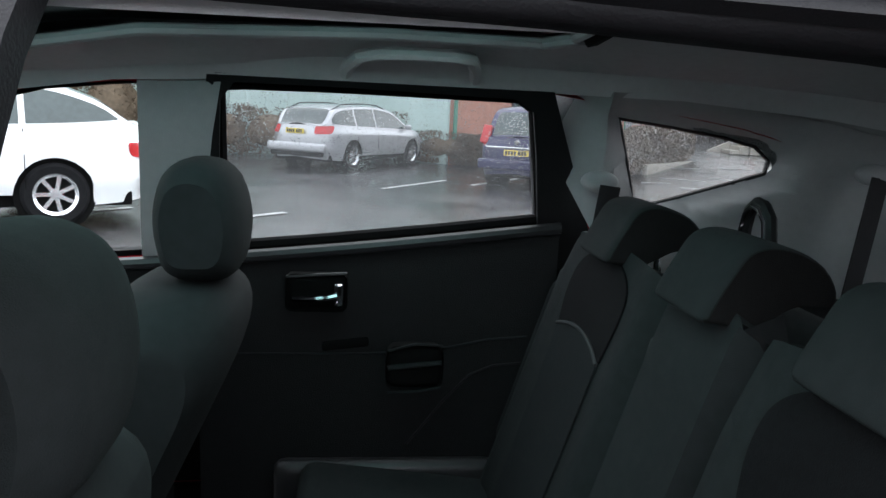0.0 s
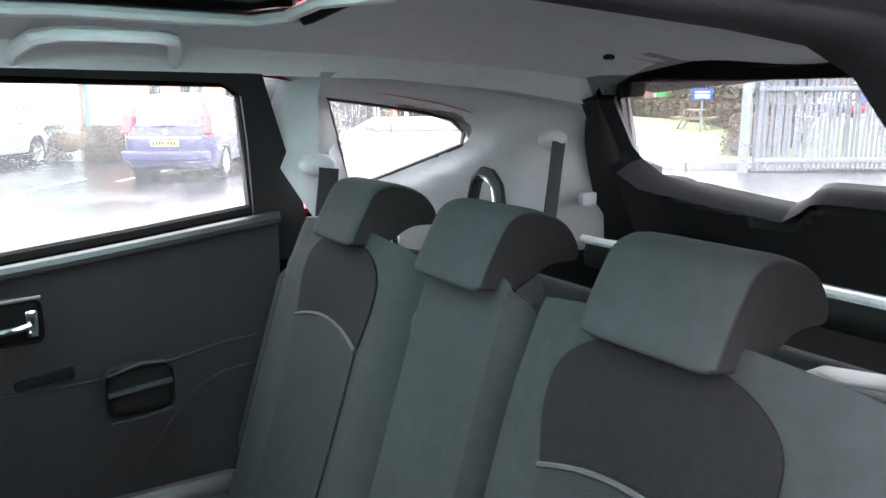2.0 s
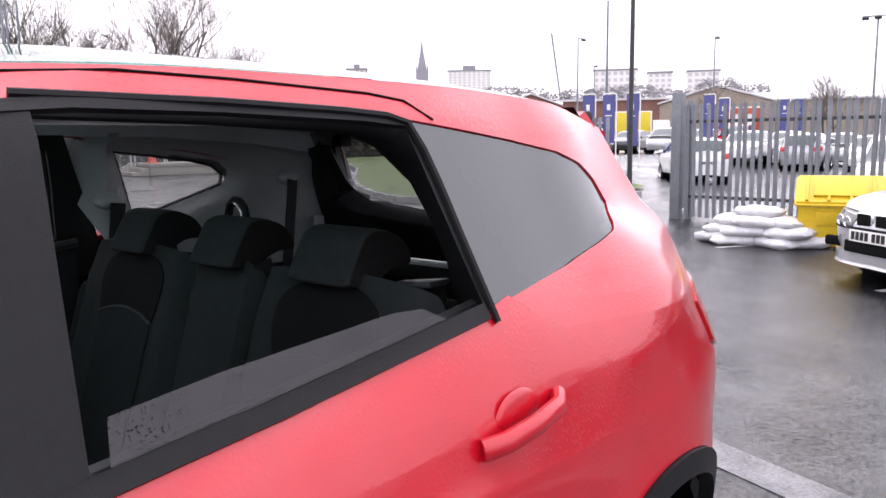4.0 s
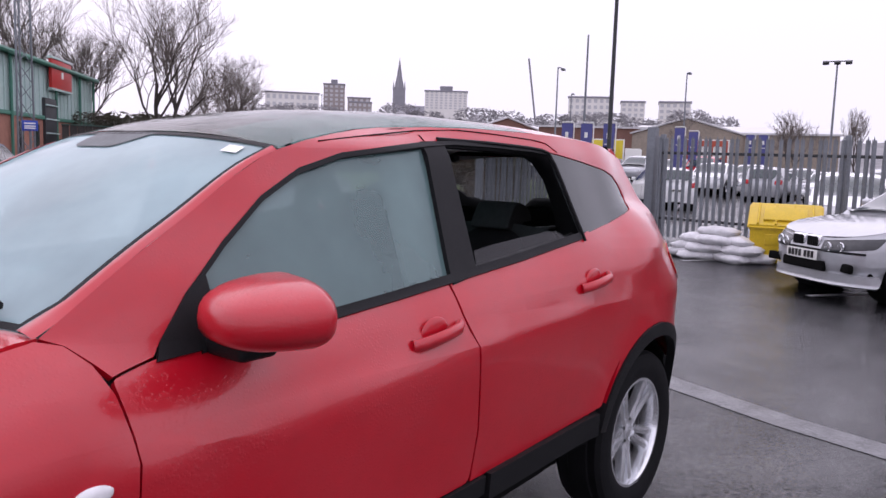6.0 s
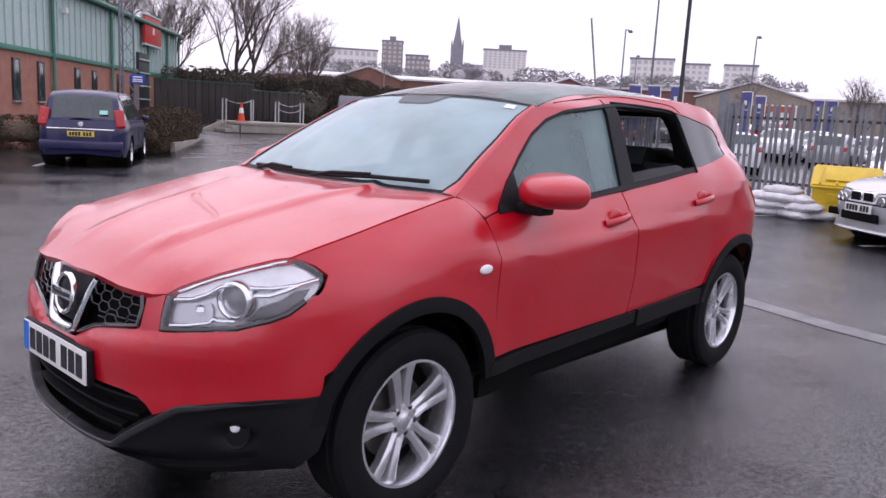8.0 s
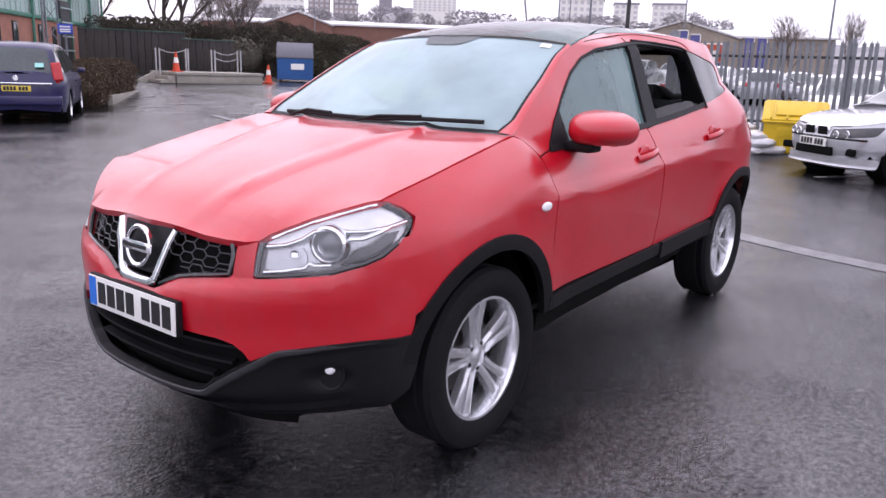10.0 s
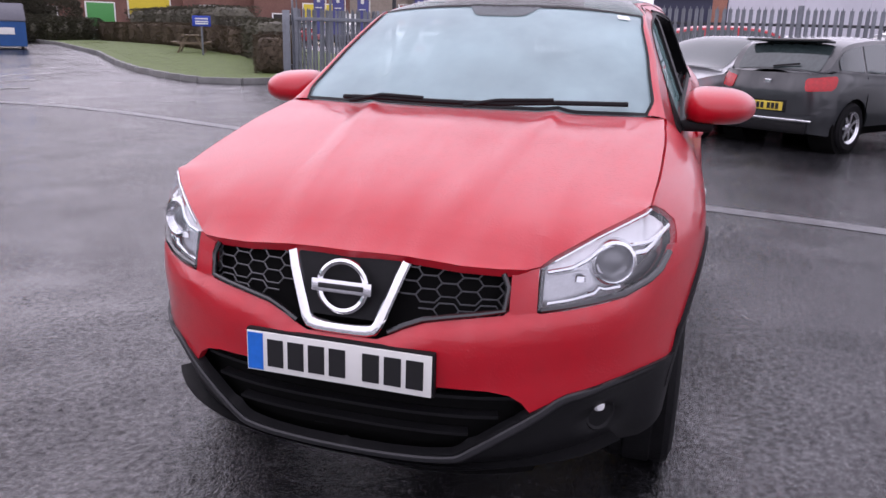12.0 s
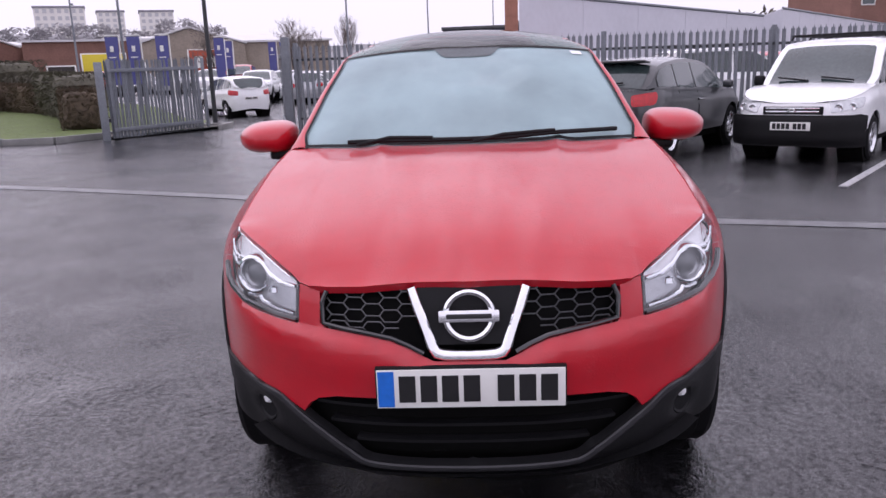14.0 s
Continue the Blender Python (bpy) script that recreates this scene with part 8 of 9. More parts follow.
part("lid", prism([(0.66, 0.98), (0.60, 1.10), (-0.1, 1.64), (-0.62, 1.64), (-0.66, 0.98)], 1.54, pose(0, -0.77, 0), 0.03), mat("grey_bin_lid", (0.09, 0.09, 0.11), 0.5), wb_)
part("label_panel", box((0.01, 0.55, 0.28), (0.605, 0.1, 0.66), 0.002, Matrix.Rotation(radians(-4), 4, "Y")), PLATE_WHITE, wb_)
for sx_ in (-0.45, 0.45):
    for sy_ in (-0.6, 0.6):
        part("castor", revolve([(0.0, -0.025), (0.075, -0.025), (0.075, 0.025), (0.0, 0.025)], "y", 14, at=(sx_, sy_, 0.075)), RUBBER, wb_)
GALV = mat("pale_galvanised_rail", (0.45, 0.46, 0.47), 0.5, 0.3, var=0.2, scale=9)
CONC = mat("pale_concrete", (0.30, 0.28, 0.24), 0.7, var=0.25, scale=3, bump=0.3, bump_scale=30)
slab = thing("loading_slab", "low concrete slab with steps, rails and chains", "platform", m=at(-16.35, -22.95, -11))
part("block", box((3.45, 2.4, 0.30), (0, -0.9, 0.15), 0.02), CONC, slab)
part("coping", box((3.55, 2.5, 0.11), (0, -0.9, 0.355), 0.02), CONC, slab)
for x0, hh in ((1.90, 0.27), (2.18, 0.13)):
    part("step", box((0.28, 1.2, hh), (x0, -0.35, hh / 2), 0.012), CONC, slab)
part("side_wall", prism([(1.78, 0.0), (2.75, 0.0), (2.75, 0.06), (1.95, 0.44), (1.78, 0.44)], 0.14, pose(0, -1.1, 0), 0.012), CONC, slab)
for x in (1.98, 1.84, 0.82, 0.73, -0.22, -0.36, -1.32, -1.46):
    part("post", tube([(x, -0.95, 0.30), (x, -0.95, 1.26)], 0.03, 8), GALV, slab)
for x0, x1, top in ((1.84, 0.82, 1.22), (-0.36, -1.32, 1.20), (-0.36, -1.32, 0.95)):
    part("chain", tube([(x0 + (x1 - x0) * k / 8, -0.95, top - 0.12 * math.sin(math.pi * k / 8)) for k in range(9)], 0.014, 5), GALV, slab)
CONE_RED = mat("orange_red_cone", (0.62, 0.06, 0.015), 0.5, var=0.15)
for x, y in ((-15.1, -23.75), (-18.95, -23.1)):
    base = zg(x, y) + (0.41 if x > -17 else 0.0)
    cn = thing("traffic_cone", "orange-red traffic cone with a white sleeve", "traffic cone", "traffic cones", m=pose(x, y, base))
    part("base", box((0.36, 0.36, 0.04), (0, 0, 0.02), 0.01), CONE_RED, cn)
    part("cone", revolve([(0.14, 0.04), (0.03, 0.72), (0.0, 0.72)], "z", 20), CONE_RED, cn)
    part("sleeve", revolve([(0.097, 0.32), (0.066, 0.52)], "z", 20), PLATE_WHITE, cn)
BOARD = mat("dark_creosoted_boards", (0.032, 0.027, 0.024), 0.75, var=0.3, scale=4, per=0.25)
bf = thing("board_fence", "dark boarded timber fence", "fence", kind="structure")


def boards(p, q, hh, base=0.0):
    d = Vector((q[0] - p[0], q[1] - p[1]))
    n = int(d.length / 0.3)
    me = None
    for k in range(n):
        x, y = p[0] + d.x * (k + 0.5) / n, p[1] + d.y * (k + 0.5) / n
        if me is None:
            ob = part("board", box((0.285, 0.03, hh), (0, 0, hh / 2), 0.004), BOARD, bf)
            me = ob.data
        else:
            ob = new("board", me)
            ob.parent = bf
        ob.matrix_basis = pose(x, y + rnd.uniform(-0.01, 0.01), zg(x, y) + base, 0, 0, math.degrees(math.atan2(d.y, d.x)))
    cp_ = part("capping", box((d.length, 0.10, 0.05), (0, 0, 0), 0.005), mat("green_capping", (0.04, 0.09, 0.07), 0.6) if not bpy.data.materials.get("green_capping") else bpy.data.materials["green_capping"], bf)
    cp_.matrix_basis = pose((p[0] + q[0]) / 2, (p[1] + q[1]) / 2, zg(*p) + base + hh + 0.025, 0, 0, math.degrees(math.atan2(d.y, d.x)))


boards((-15.6, -31.8), (-20.2, -30.6), 1.9)
boards((-19.2, -29.4), (-21.75, -28.9), 1.35, 0.25)

# posts, signs, lamps
SIGN_BLUE = mat("blue_sign", (0.02, 0.06, 0.42), 0.4)


def blue_sign(x, y, z, w, h, heading, name="direction_sign"):
    ob = thing(name, "small blue sign with white lines on a post", "sign", "blue signs", m=pose(x, y, zg(x, y), 0, 0, heading))
    part("post", tube([(-0.03, 0, 0), (-0.03, 0, z + h / 2)], 0.035, 8), STEEL, ob)
    pn = part("panel", box((0.03, w, h), (0.01, 0, z), 0.004), SIGN_BLUE, ob)
    for dz in (0.22, -0.05, -0.25):
        part("line_bar", box((0.004, w * 0.7, h * 0.13), (0.028, 0, z + dz * h), 0), PLATE_WHITE, pn)


blue_sign(-9.95, -21.7, 1.95, 0.42, 0.30, 60)
blue_sign(-21.8, -15.7, 1.25, 0.62, 0.36, 40)


def lamp_post(x, y, top, arm, heading, heads=1, name="street_lamp", r=0.075, label="tall grey street lamp"):
    ob = thing(name, label, "street lamp", "street lamps", m=pose(x, y, zg(x, y), 0, 0, heading))
    part("column", tube([(0, 0, 0), (0, 0, top * 0.5), (0, 0, top)], r, 10, taper=r * 0.55), DARK_STEEL if name == "lamp_column" else STEEL, ob)
    if heads == 1:
        if arm:
            part("arm", tube([(0, 0, top), (arm * 0.5, 0, top + 0.10), (arm, 0, top + 0.12)], 0.035, 8), STEEL, ob)
            part("lantern", box((0.55, 0.24, 0.13), (arm + 0.22, 0, top + 0.10), 0.04, seg=3), STEEL, ob)
    else:
        part("crossbar", tube([(0, -0.55, top), (0, 0.55, top)], 0.03, 8), DARK_STEEL, ob)
        for y_ in (-0.52, 0, 0.52):
            part("floodlight", box((0.26, 0.30, 0.16), (0.12, y_, top - 0.08), 0.04, Matrix.Rotation(radians(25), 4, "Y")), DARK_STEEL, ob)


lamp_post(-42.1, -22.9, 6.85, 1.55, 200)
lamp_post(-50.1, -17.8, 7.1, 0.5, 190)
lamp_post(-60, -32, 7.0, 0.6, 200)
lamp_post(-70, -75, 9.0, 0.8, 230)
lamp_post(-42.9, -7.2, 7.0, 0, 10, 3, "flood_lamp", label="grey floodlight mast with three lamp heads")
lamp_post(-17.8, -6.95, 9.5, 0, 0, 1, "lamp_column", 0.062, "tall dark slim lamp column by the gate")
lamp_post(-75, 2.0, 9.0, 0.8, 180)
lamp_post(-60, -3.5, 9.0, 0, 180)
lamp_post(-34, -16.5, 7.2, 0, 180)
BANNER = mat("indigo_banner", (0.085, 0.09, 0.27), 0.65, var=0.12, scale=2)
for x, y, hh in ((-30.3, -15.3, 2.75), (-30.6, -14.5, 2.75), (-29.2, -12.7, 2.7), (-38.0, -13.2, 2.9), (-42, -14.0, 2.9), (-52, -14.0, 3.2), (-52.4, -13.3, 3.2)):
    fl = thing("banner_flag", "indigo feather banner with a pale emblem on a white pole", "flag", "banner flags", m=pose(x, y, zg(x, y), 0, 0, rnd.uniform(-12, 22)))
    part("pole", tube([(0, 0.32, 0), (0, 0.32, hh), (0, 0.26, hh + 0.06), (0, -0.28, hh + 0.06)], 0.025, 6), PLATE_WHITE, fl)
    bm = patch([(-0.26, hh - 2.0), (0.26, hh - 2.0), (0.26, hh), (-0.26, hh)], lambda a, z: (0.04 * math.sin(a * 5 + z), a, z), 0.12, 0, (-5, 0, 0))
    cl = part("cloth", bm, BANNER, fl)
    part("emblem", box((0.01, 0.15, 0.24), (0.06, 0, hh - 0.5), 0.004), PLATE_WHITE, cl)
    part("line_bar", box((0.01, 0.3, 0.04), (0.06, 0, hh - 0.85), 0.002), PLATE_WHITE, cl)
# picnic bench on the grass
WOOD = mat("weathered_timber", (0.20, 0.15, 0.10), 0.7, var=0.3, scale=6)
pb = thing("picnic_bench", "weathered timber picnic bench on the grass", "bench", m=pose(-23.2, -17.1, zg(-23.2, -17.1) + 0.08, 0, 0, 30) @ Matrix.Scale(0.85, 4))
for k in range(4):
    part("top_plank", box((1.7, 0.16, 0.04), (0, -0.27 + k * 0.18, 0.74), 0.006), WOOD, pb)
for y in (-0.72, 0.72):
    part("seat_plank", box((1.7, 0.22, 0.04), (0, y, 0.45), 0.006), WOOD, pb)
for x in (-0.65, 0.65):
    part("cross_beam", box((0.06, 1.5, 0.08), (x, 0, 0.40), 0.006), WOOD, pb)
    for s in (1, -1):
        part("leg", box((0.07, 0.07, 0.86), (x, s * 0.38, 0.37), 0.006, Matrix.Rotation(radians(26 * s), 4, "X")), WOOD, pb)

# ---- green-clad building ----
BRICK = mat("red_brick", (0.36, 0.16, 0.11), 0.75, var=0.25, scale=3, bump=0.4, bump_scale=25)
CLAD = mat("pale_green_cladding", (0.44, 0.57, 0.54), 0.45, var=0.08, scale=1.2, per=0.06)
CLAD_DARK = mat("dark_green_trim", (0.05, 0.20, 0.14), 0.45, var=0.12)
bld = thing("commercial_building", "two-storey building with red brick below and pale green cladding above", "building", m=None)
BA, BB = Vector((-8.3, -24.6)), Vector((-20.1, -37.9))
bd = (BB - BA).normalized()
bn_ = Vector((-bd.y, bd.x))
if bn_.dot(Vector((0, 0)) - BA) < 0:
    bn_ = -bn_
B0 = BA - bd * 5.94
BL = (BB - B0).length
BANG = math.degrees(math.atan2(bd.y, bd.x))
GZ = 0.45
bld.matrix_basis = pose(B0.x, B0.y, GZ, 0, 0, BANG)
inn = -1 if (Matrix.Rotation(radians(BANG), 2) @ Vector((0, 1))).dot(bn_) > 0 else 1
MID, TOPZ = 2.35, 4.55
part("brick_wall", box((BL, 8.0, MID + 0.6), (BL / 2, inn * 4.0, MID / 2 - 0.3)), BRICK, bld, smooth=False)
part("upper_wall", box((BL, 8.0, TOPZ - MID), (BL / 2, inn * 4.02, (MID + TOPZ) / 2)), CLAD, bld, smooth=False)
part("end_cladding", box((0.10, 8.0, TOPZ + 0.6), (-0.055, inn * 4.02, TOPZ / 2 - 0.3)), CLAD, bld, smooth=False)
part("roof", box((BL + 0.4, 8.6, 0.12), (BL / 2, inn * 4.0, TOPZ + 0.10), 0.02), CLAD_DARK, bld)
part("eaves_gutter", tube([(-0.1, -inn * 0.25, TOPZ + 0.06), (BL + 0.1, -inn * 0.25, TOPZ + 0.06)], 0.10, 8), CLAD_DARK, bld)
part("string_trim", box((BL, 0.12, 0.16), (BL / 2, -inn * 0.03, MID), 0.02), CLAD_DARK, bld)
k = 0
cme = None
while k * 0.55 < BL:
    if cme is None:
        ob = part("cladding_rib", box((0.07, 0.06, TOPZ - MID - 0.1), (0, 0, 0), 0.01), CLAD, bld)
        cme = ob.data
    else:
        ob = new("cladding_rib", cme)
        ob.parent = bld
    ob.matrix_basis = pose(0.25 + k * 0.55, -inn * 0.0, (MID + TOPZ) / 2)
    k += 1
for x in (BL - 17.5, BL - 11.5, BL - 6.2, BL - 2.6, BL - 0.15, 0.1):
    part("downpipe", tube([(x, -inn * 0.10, 0), (x, -inn * 0.10, TOPZ)], 0.06, 8), CLAD_DARK, bld)
for x in (BL - 20.2, BL - 18.4, BL - 15.2, BL - 13.4, BL - 10.4, BL - 8.6):
    w = part("window", box((0.5, 0.10, 1.25), (x, -inn * 0.005, 1.45), 0.01), DARK_STEEL, bld)
    part("pane", box((0.40, 0.04, 1.12), (x, -inn * 0.045, 1.45), 0.004), CAR_GLASS, w)
    part("sill", box((0.62, 0.16, 0.06), (x, -inn * 0.04, 0.79), 0.01), CONC, w)
SIGN_RED = mat("red_fascia_sign", (0.55, 0.03, 0.025), 0.4, var=0.08)
sg = part("fascia_sign", box((2.8, 0.14, 1.25), (BL - 5.8, -inn * 0.18, 4.3), 0.02), SIGN_RED, bld, "red fascia sign with pale emblem")
part("emblem", box((0.28, 0.02, 0.3), (BL - 5.8, -inn * 0.26, 4.3), 0.01), PLATE_WHITE, sg)
for dz in (-0.68, 0.68):
    part("sign_frame", box((3.0, 0.2, 0.10), (BL - 5.8, -inn * 0.18, 4.3 + dz), 0.01), CLAD, sg)
dr = part("entrance", box((1.7, 0.2, 3.2), (BL - 6.9, -inn * 0.02, 1.6), 0.01), DARK_STEEL, bld, "tall dark glazed entrance")
for i in range(5):
    part("glazing_bar", box((1.7, 0.06, 0.06), (BL - 6.9, -inn * 0.15, 0.5 + i * 0.6), 0.004), CLAD, dr)
for x in (BL - 22, BL - 16.6):
    part("security_light", box((0.25, 0.2, 0.2), (x, -inn * 0.15, 3.9), 0.04), PLATE_WHITE, bld)
wing = thing("commercial_unit", "pale green sheet-clad unit set back beside the brick building", "building", m=pose(B0.x + 0.3, -22.0, GZ, 0, 0, 3))
part("wall", box((24, 6, 4.9), (12, -3.0, 1.85)), CLAD, wing, smooth=False)
part("roof", box((24.4, 6.6, 0.14), (12, -3.0, 4.37), 0.02), CLAD_DARK, wing)
part("corner_trim", box((0.22, 0.16, 4.3), (0.1, 0.03, 2.15), 0.02), CLAD_DARK, wing)
for k in range(44):
    part("cladding_rib", box((0.07, 0.06, 4.2), (0.5 + k * 0.54, 0.0, 2.1), 0.01), CLAD, wing)
part("fascia_band", box((9.0, 0.12, 0.5), (19, 0.03, 3.6), 0.02), CLAD_DARK, wing)
# lattice mast in front of it
mast = thing("lattice_mast", "slim grey lattice mast beside the entrance", "mast", m=pose(-11.98, -26.85, zg(-11.98, -26.85)))
legs = [(0.32 * math.cos(a), 0.32 * math.sin(a)) for a in (0.4, 2.5, 4.6)]
for x, y in legs:
    part("leg", tube([(x, y, 0), (x * 0.7, y * 0.7, 13)], 0.035, 6), STEEL, mast)
for k in range(20):
    z0 = k * 0.65
    for i in range(3):
        a, b = legs[i], legs[(i + 1) % 3]
        f0, f1 = 1 - 0.3 * z0 / 13, 1 - 0.3 * (z0 + 0.65) / 13
        part("brace", tube([(a[0] * f0, a[1] * f0, z0), (b[0] * f1, b[1] * f1, z0 + 0.65)], 0.014, 4), STEEL, mast)

# ---- hedges and trees ----
TWIG = mat("bare_twigs", (0.13, 0.108, 0.095), 0.85, var=0.3, scale=2)
BARK = mat("dark_wet_bark", (0.06, 0.048, 0.042), 0.85, var=0.35, scale=5, bump=0.5, bump_scale=30)
HEDGE_BROWN = mat("brown_winter_hedge", (0.12, 0.088, 0.058), 0.85, var=0.45, scale=1.2)
HEDGE_DARK = mat("dark_evergreen_leaves", (0.12, 0.108, 0.083), 0.8, var=0.45, scale=1.2)
HEDGE_OLIVE = mat("olive_brown_shrub", (0.105, 0.098, 0.07), 0.85, var=0.45, scale=0.8)


def brush(name, label, blobs, material, count, size=0.10, seed=1, clipped=False):
    """Shrubbery: many small leaves and twigs through rounded volumes (x, y, z, rx, ry, rz, turn)."""
    r = random.Random(seed)
    bm = bmesh.new()
    tot = sum(b[3] * b[4] + b[4] * b[5] + b[3] * b[5] for b in blobs)
    for b in blobs:
        n = int(count * (b[3] * b[4] + b[4] * b[5] + b[3] * b[5]) / tot)
        rot = Matrix.Rotation(radians(b[6]), 3, "Z")
        for _ in range(n):
            d = Vector((r.gauss(0, 1), r.gauss(0, 1), r.gauss(0, 1))).normalized()
            d = Vector([math.copysign(abs(c) ** 0.6, c) for c in d]).normalized() * (1 if r.random() < 0.5 else 1)
            if clipped:
                d = Vector((r.uniform(-1, 1), r.uniform(-1, 1), r.uniform(-1, 1)))
                ax = r.choice((0, 0, 1, 1, 2, 2))
                d[ax] = math.copysign(1, d[ax])
            q = 1.0 if clipped else 1.0 / max(abs(d.x) ** 4 + abs(d.y) ** 4 + abs(d.z) ** 4, 1e-6) ** 0.25
            d = d * q
            rad = 1 - abs(r.gauss(0, 0.10 if clipped else 0.13))
            p = rot @ Vector((d.x * b[3], d.y * b[4], d.z * b[5])) * rad
            p += Vector((b[0], b[1], b[2]))
            p += Vector([noise.noise(p * 1.3 + Vector((k * 9.0, 0, 0))) for k in range(3)]) * (0.05 if clipped else 0.16) * min(b[3], b[5])
            if p.z < zg(p.x, p.y) - 0.02:
                continue
            u = Vector((r.gauss(0, 1), r.gauss(0, 1), r.gauss(0, 1))).normalized()
            w = u.orthogonal().normalized()
            s = size * r.uniform(0.5, 1.5)
            bm.faces.new((bm.verts.new(p - u * s), bm.verts.new(p + w * s * 0.35), bm.verts.new(p + u * s), bm.verts.new(p - w * s * 0.35)))
    # uneven solid heart, so that light does not pour through
    for b in blobs:
        res = bmesh.ops.create_icosphere(bm, subdivisions=3, radius=1.0)
        rot = Matrix.Rotation(radians(b[6]), 3, "Z")
        k = (0.92, 0.86, 0.90) if clipped else (0.62, 0.62, 0.66)
        for v in res["verts"]:
            d = v.co * (1 / (abs(v.co.x) ** 5 + abs(v.co.y) ** 5 + abs(v.co.z) ** 5) ** 0.2 if clipped else 1)
            p = rot @ Vector((d.x * b[3] * k[0], d.y * b[4] * k[1], d.z * b[5] * k[2])) + Vector(b[:3])
            v.co = p + Vector([noise.noise(p * 2.6 + Vector((m * 7.0, 0, 0))) for m in range(3)]) * 0.10 * min(b[4], b[5])
    ob = part(name, bm, material, smooth=False)
    return tagged(ob, label, "hedge", kind="stuff")


def run(p, q, w, h, n):
    d = Vector((q[0] - p[0], q[1] - p[1]))
    a = math.degrees(math.atan2(d.y, d.x))
    out = []
    for k in range(n):
        x, y = p[0] + d.x * (k + 0.5) / n, p[1] + d.y * (k + 0.5) / n
        out.append((x, y, zg(x, y) + h / 2, d.length / n * 0.80, w / 2, h / 2, a))
    return out


kb = Vector((-2.7, -2.95))
ob = part("kerb", box((kb.length, 0.15, 0.30), (0, 0, 0), 0.02), CONC)
ob.matrix_basis = pose(-10.45, -19.35, zg(-10.45, -19.35) - 0.03, 0, 0, math.degrees(math.atan2(kb.y, kb.x)))
tagged(ob, "pale concrete kerb along the clipped hedge", "kerb", kind="structure")
brush("clipped_hedge", "clipped brown winter hedge beside the blue car", run((-7.9, -17.9), (-11.0, -21.3), 1.9, 1.05, 5) + run((-3.6, -20.6), (-7.9, -19.4), 1.2, 0.9, 3), HEDGE_BROWN, 80000, 0.035, 3)
brush("dark_hedge", "dark brown hedge behind the lawn", run((-15.9, -9.6), (-21.5, -12.6), 1.0, 1.05, 6) + run((-21.5, -12.6), (-27, -19.5), 1.0, 1.05, 7) + run((-27, -19.5), (-34, -30), 1.1, 1.05, 8), HEDGE_BROWN, 100000, 0.04, 4, True)
brush("shrub_belt", "straggling olive-brown shrubs beyond the hedge", run((-20, -11.6), (-30, -19.5), 1.6, 1.4, 8) + run((-30, -19.5), (-40, -32), 2.4, 1.9, 8), HEDGE_OLIVE, 50000, 0.06, 6, True)
brush("evergreen_shrubs", "dark evergreen shrubs behind the slab", [(-24, -31.5, 1.6, 2.2, 1.8, 1.5, 0), (-27, -32, 1.7, 2.4, 2.0, 1.7, 20), (-21.5, -33.5, 1.6, 2.2, 1.8, 1.5, 0), (-18.5, -36.5, 1.7, 2.4, 1.8, 1.6, 0)], HEDGE_DARK, 60000, 0.08, 7)
brush("bare_thicket", "low brown thicket of bare shrubs beside the waste bin", run((-24.5, -28.9), (-34, -31.0), 1.6, 1.25, 7) + [(-30, -34, 1.5, 3.0, 2.0, 1.5, 0), (-34, -35, 1.6, 3.0, 2.0, 1.6, 15)], HEDGE_OLIVE, 60000, 0.08, 23)
brush("wall_shrubs", "bare brown shrubs along the building", run((2.5, -20.9), (-4.0, -21.3), 1.0, 1.35, 5) + run((11.0, -20.0), (2.5, -20.9), 1.4, 2.3, 6), HEDGE_BROWN, 24000, 0.05, 8)
brush("far_trees", "distant dark belt of bare trees", [(-120, 10 + 9 * k, 4.0, 5, 5, 4.5, 0) for k in range(9)] + [(-95 + 4 * k, -100 - 3 * k, 3.5, 7, 5, 4.2, 0) for k in range(8)], HEDGE_OLIVE, 9000, 0.7, 9)


# the haze over these woods is put into their pale grey colour
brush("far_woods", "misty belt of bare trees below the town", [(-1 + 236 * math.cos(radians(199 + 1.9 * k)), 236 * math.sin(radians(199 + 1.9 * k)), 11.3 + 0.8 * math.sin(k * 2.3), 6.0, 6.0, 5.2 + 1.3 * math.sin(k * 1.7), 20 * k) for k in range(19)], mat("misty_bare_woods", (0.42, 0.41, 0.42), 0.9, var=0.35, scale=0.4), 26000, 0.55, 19)


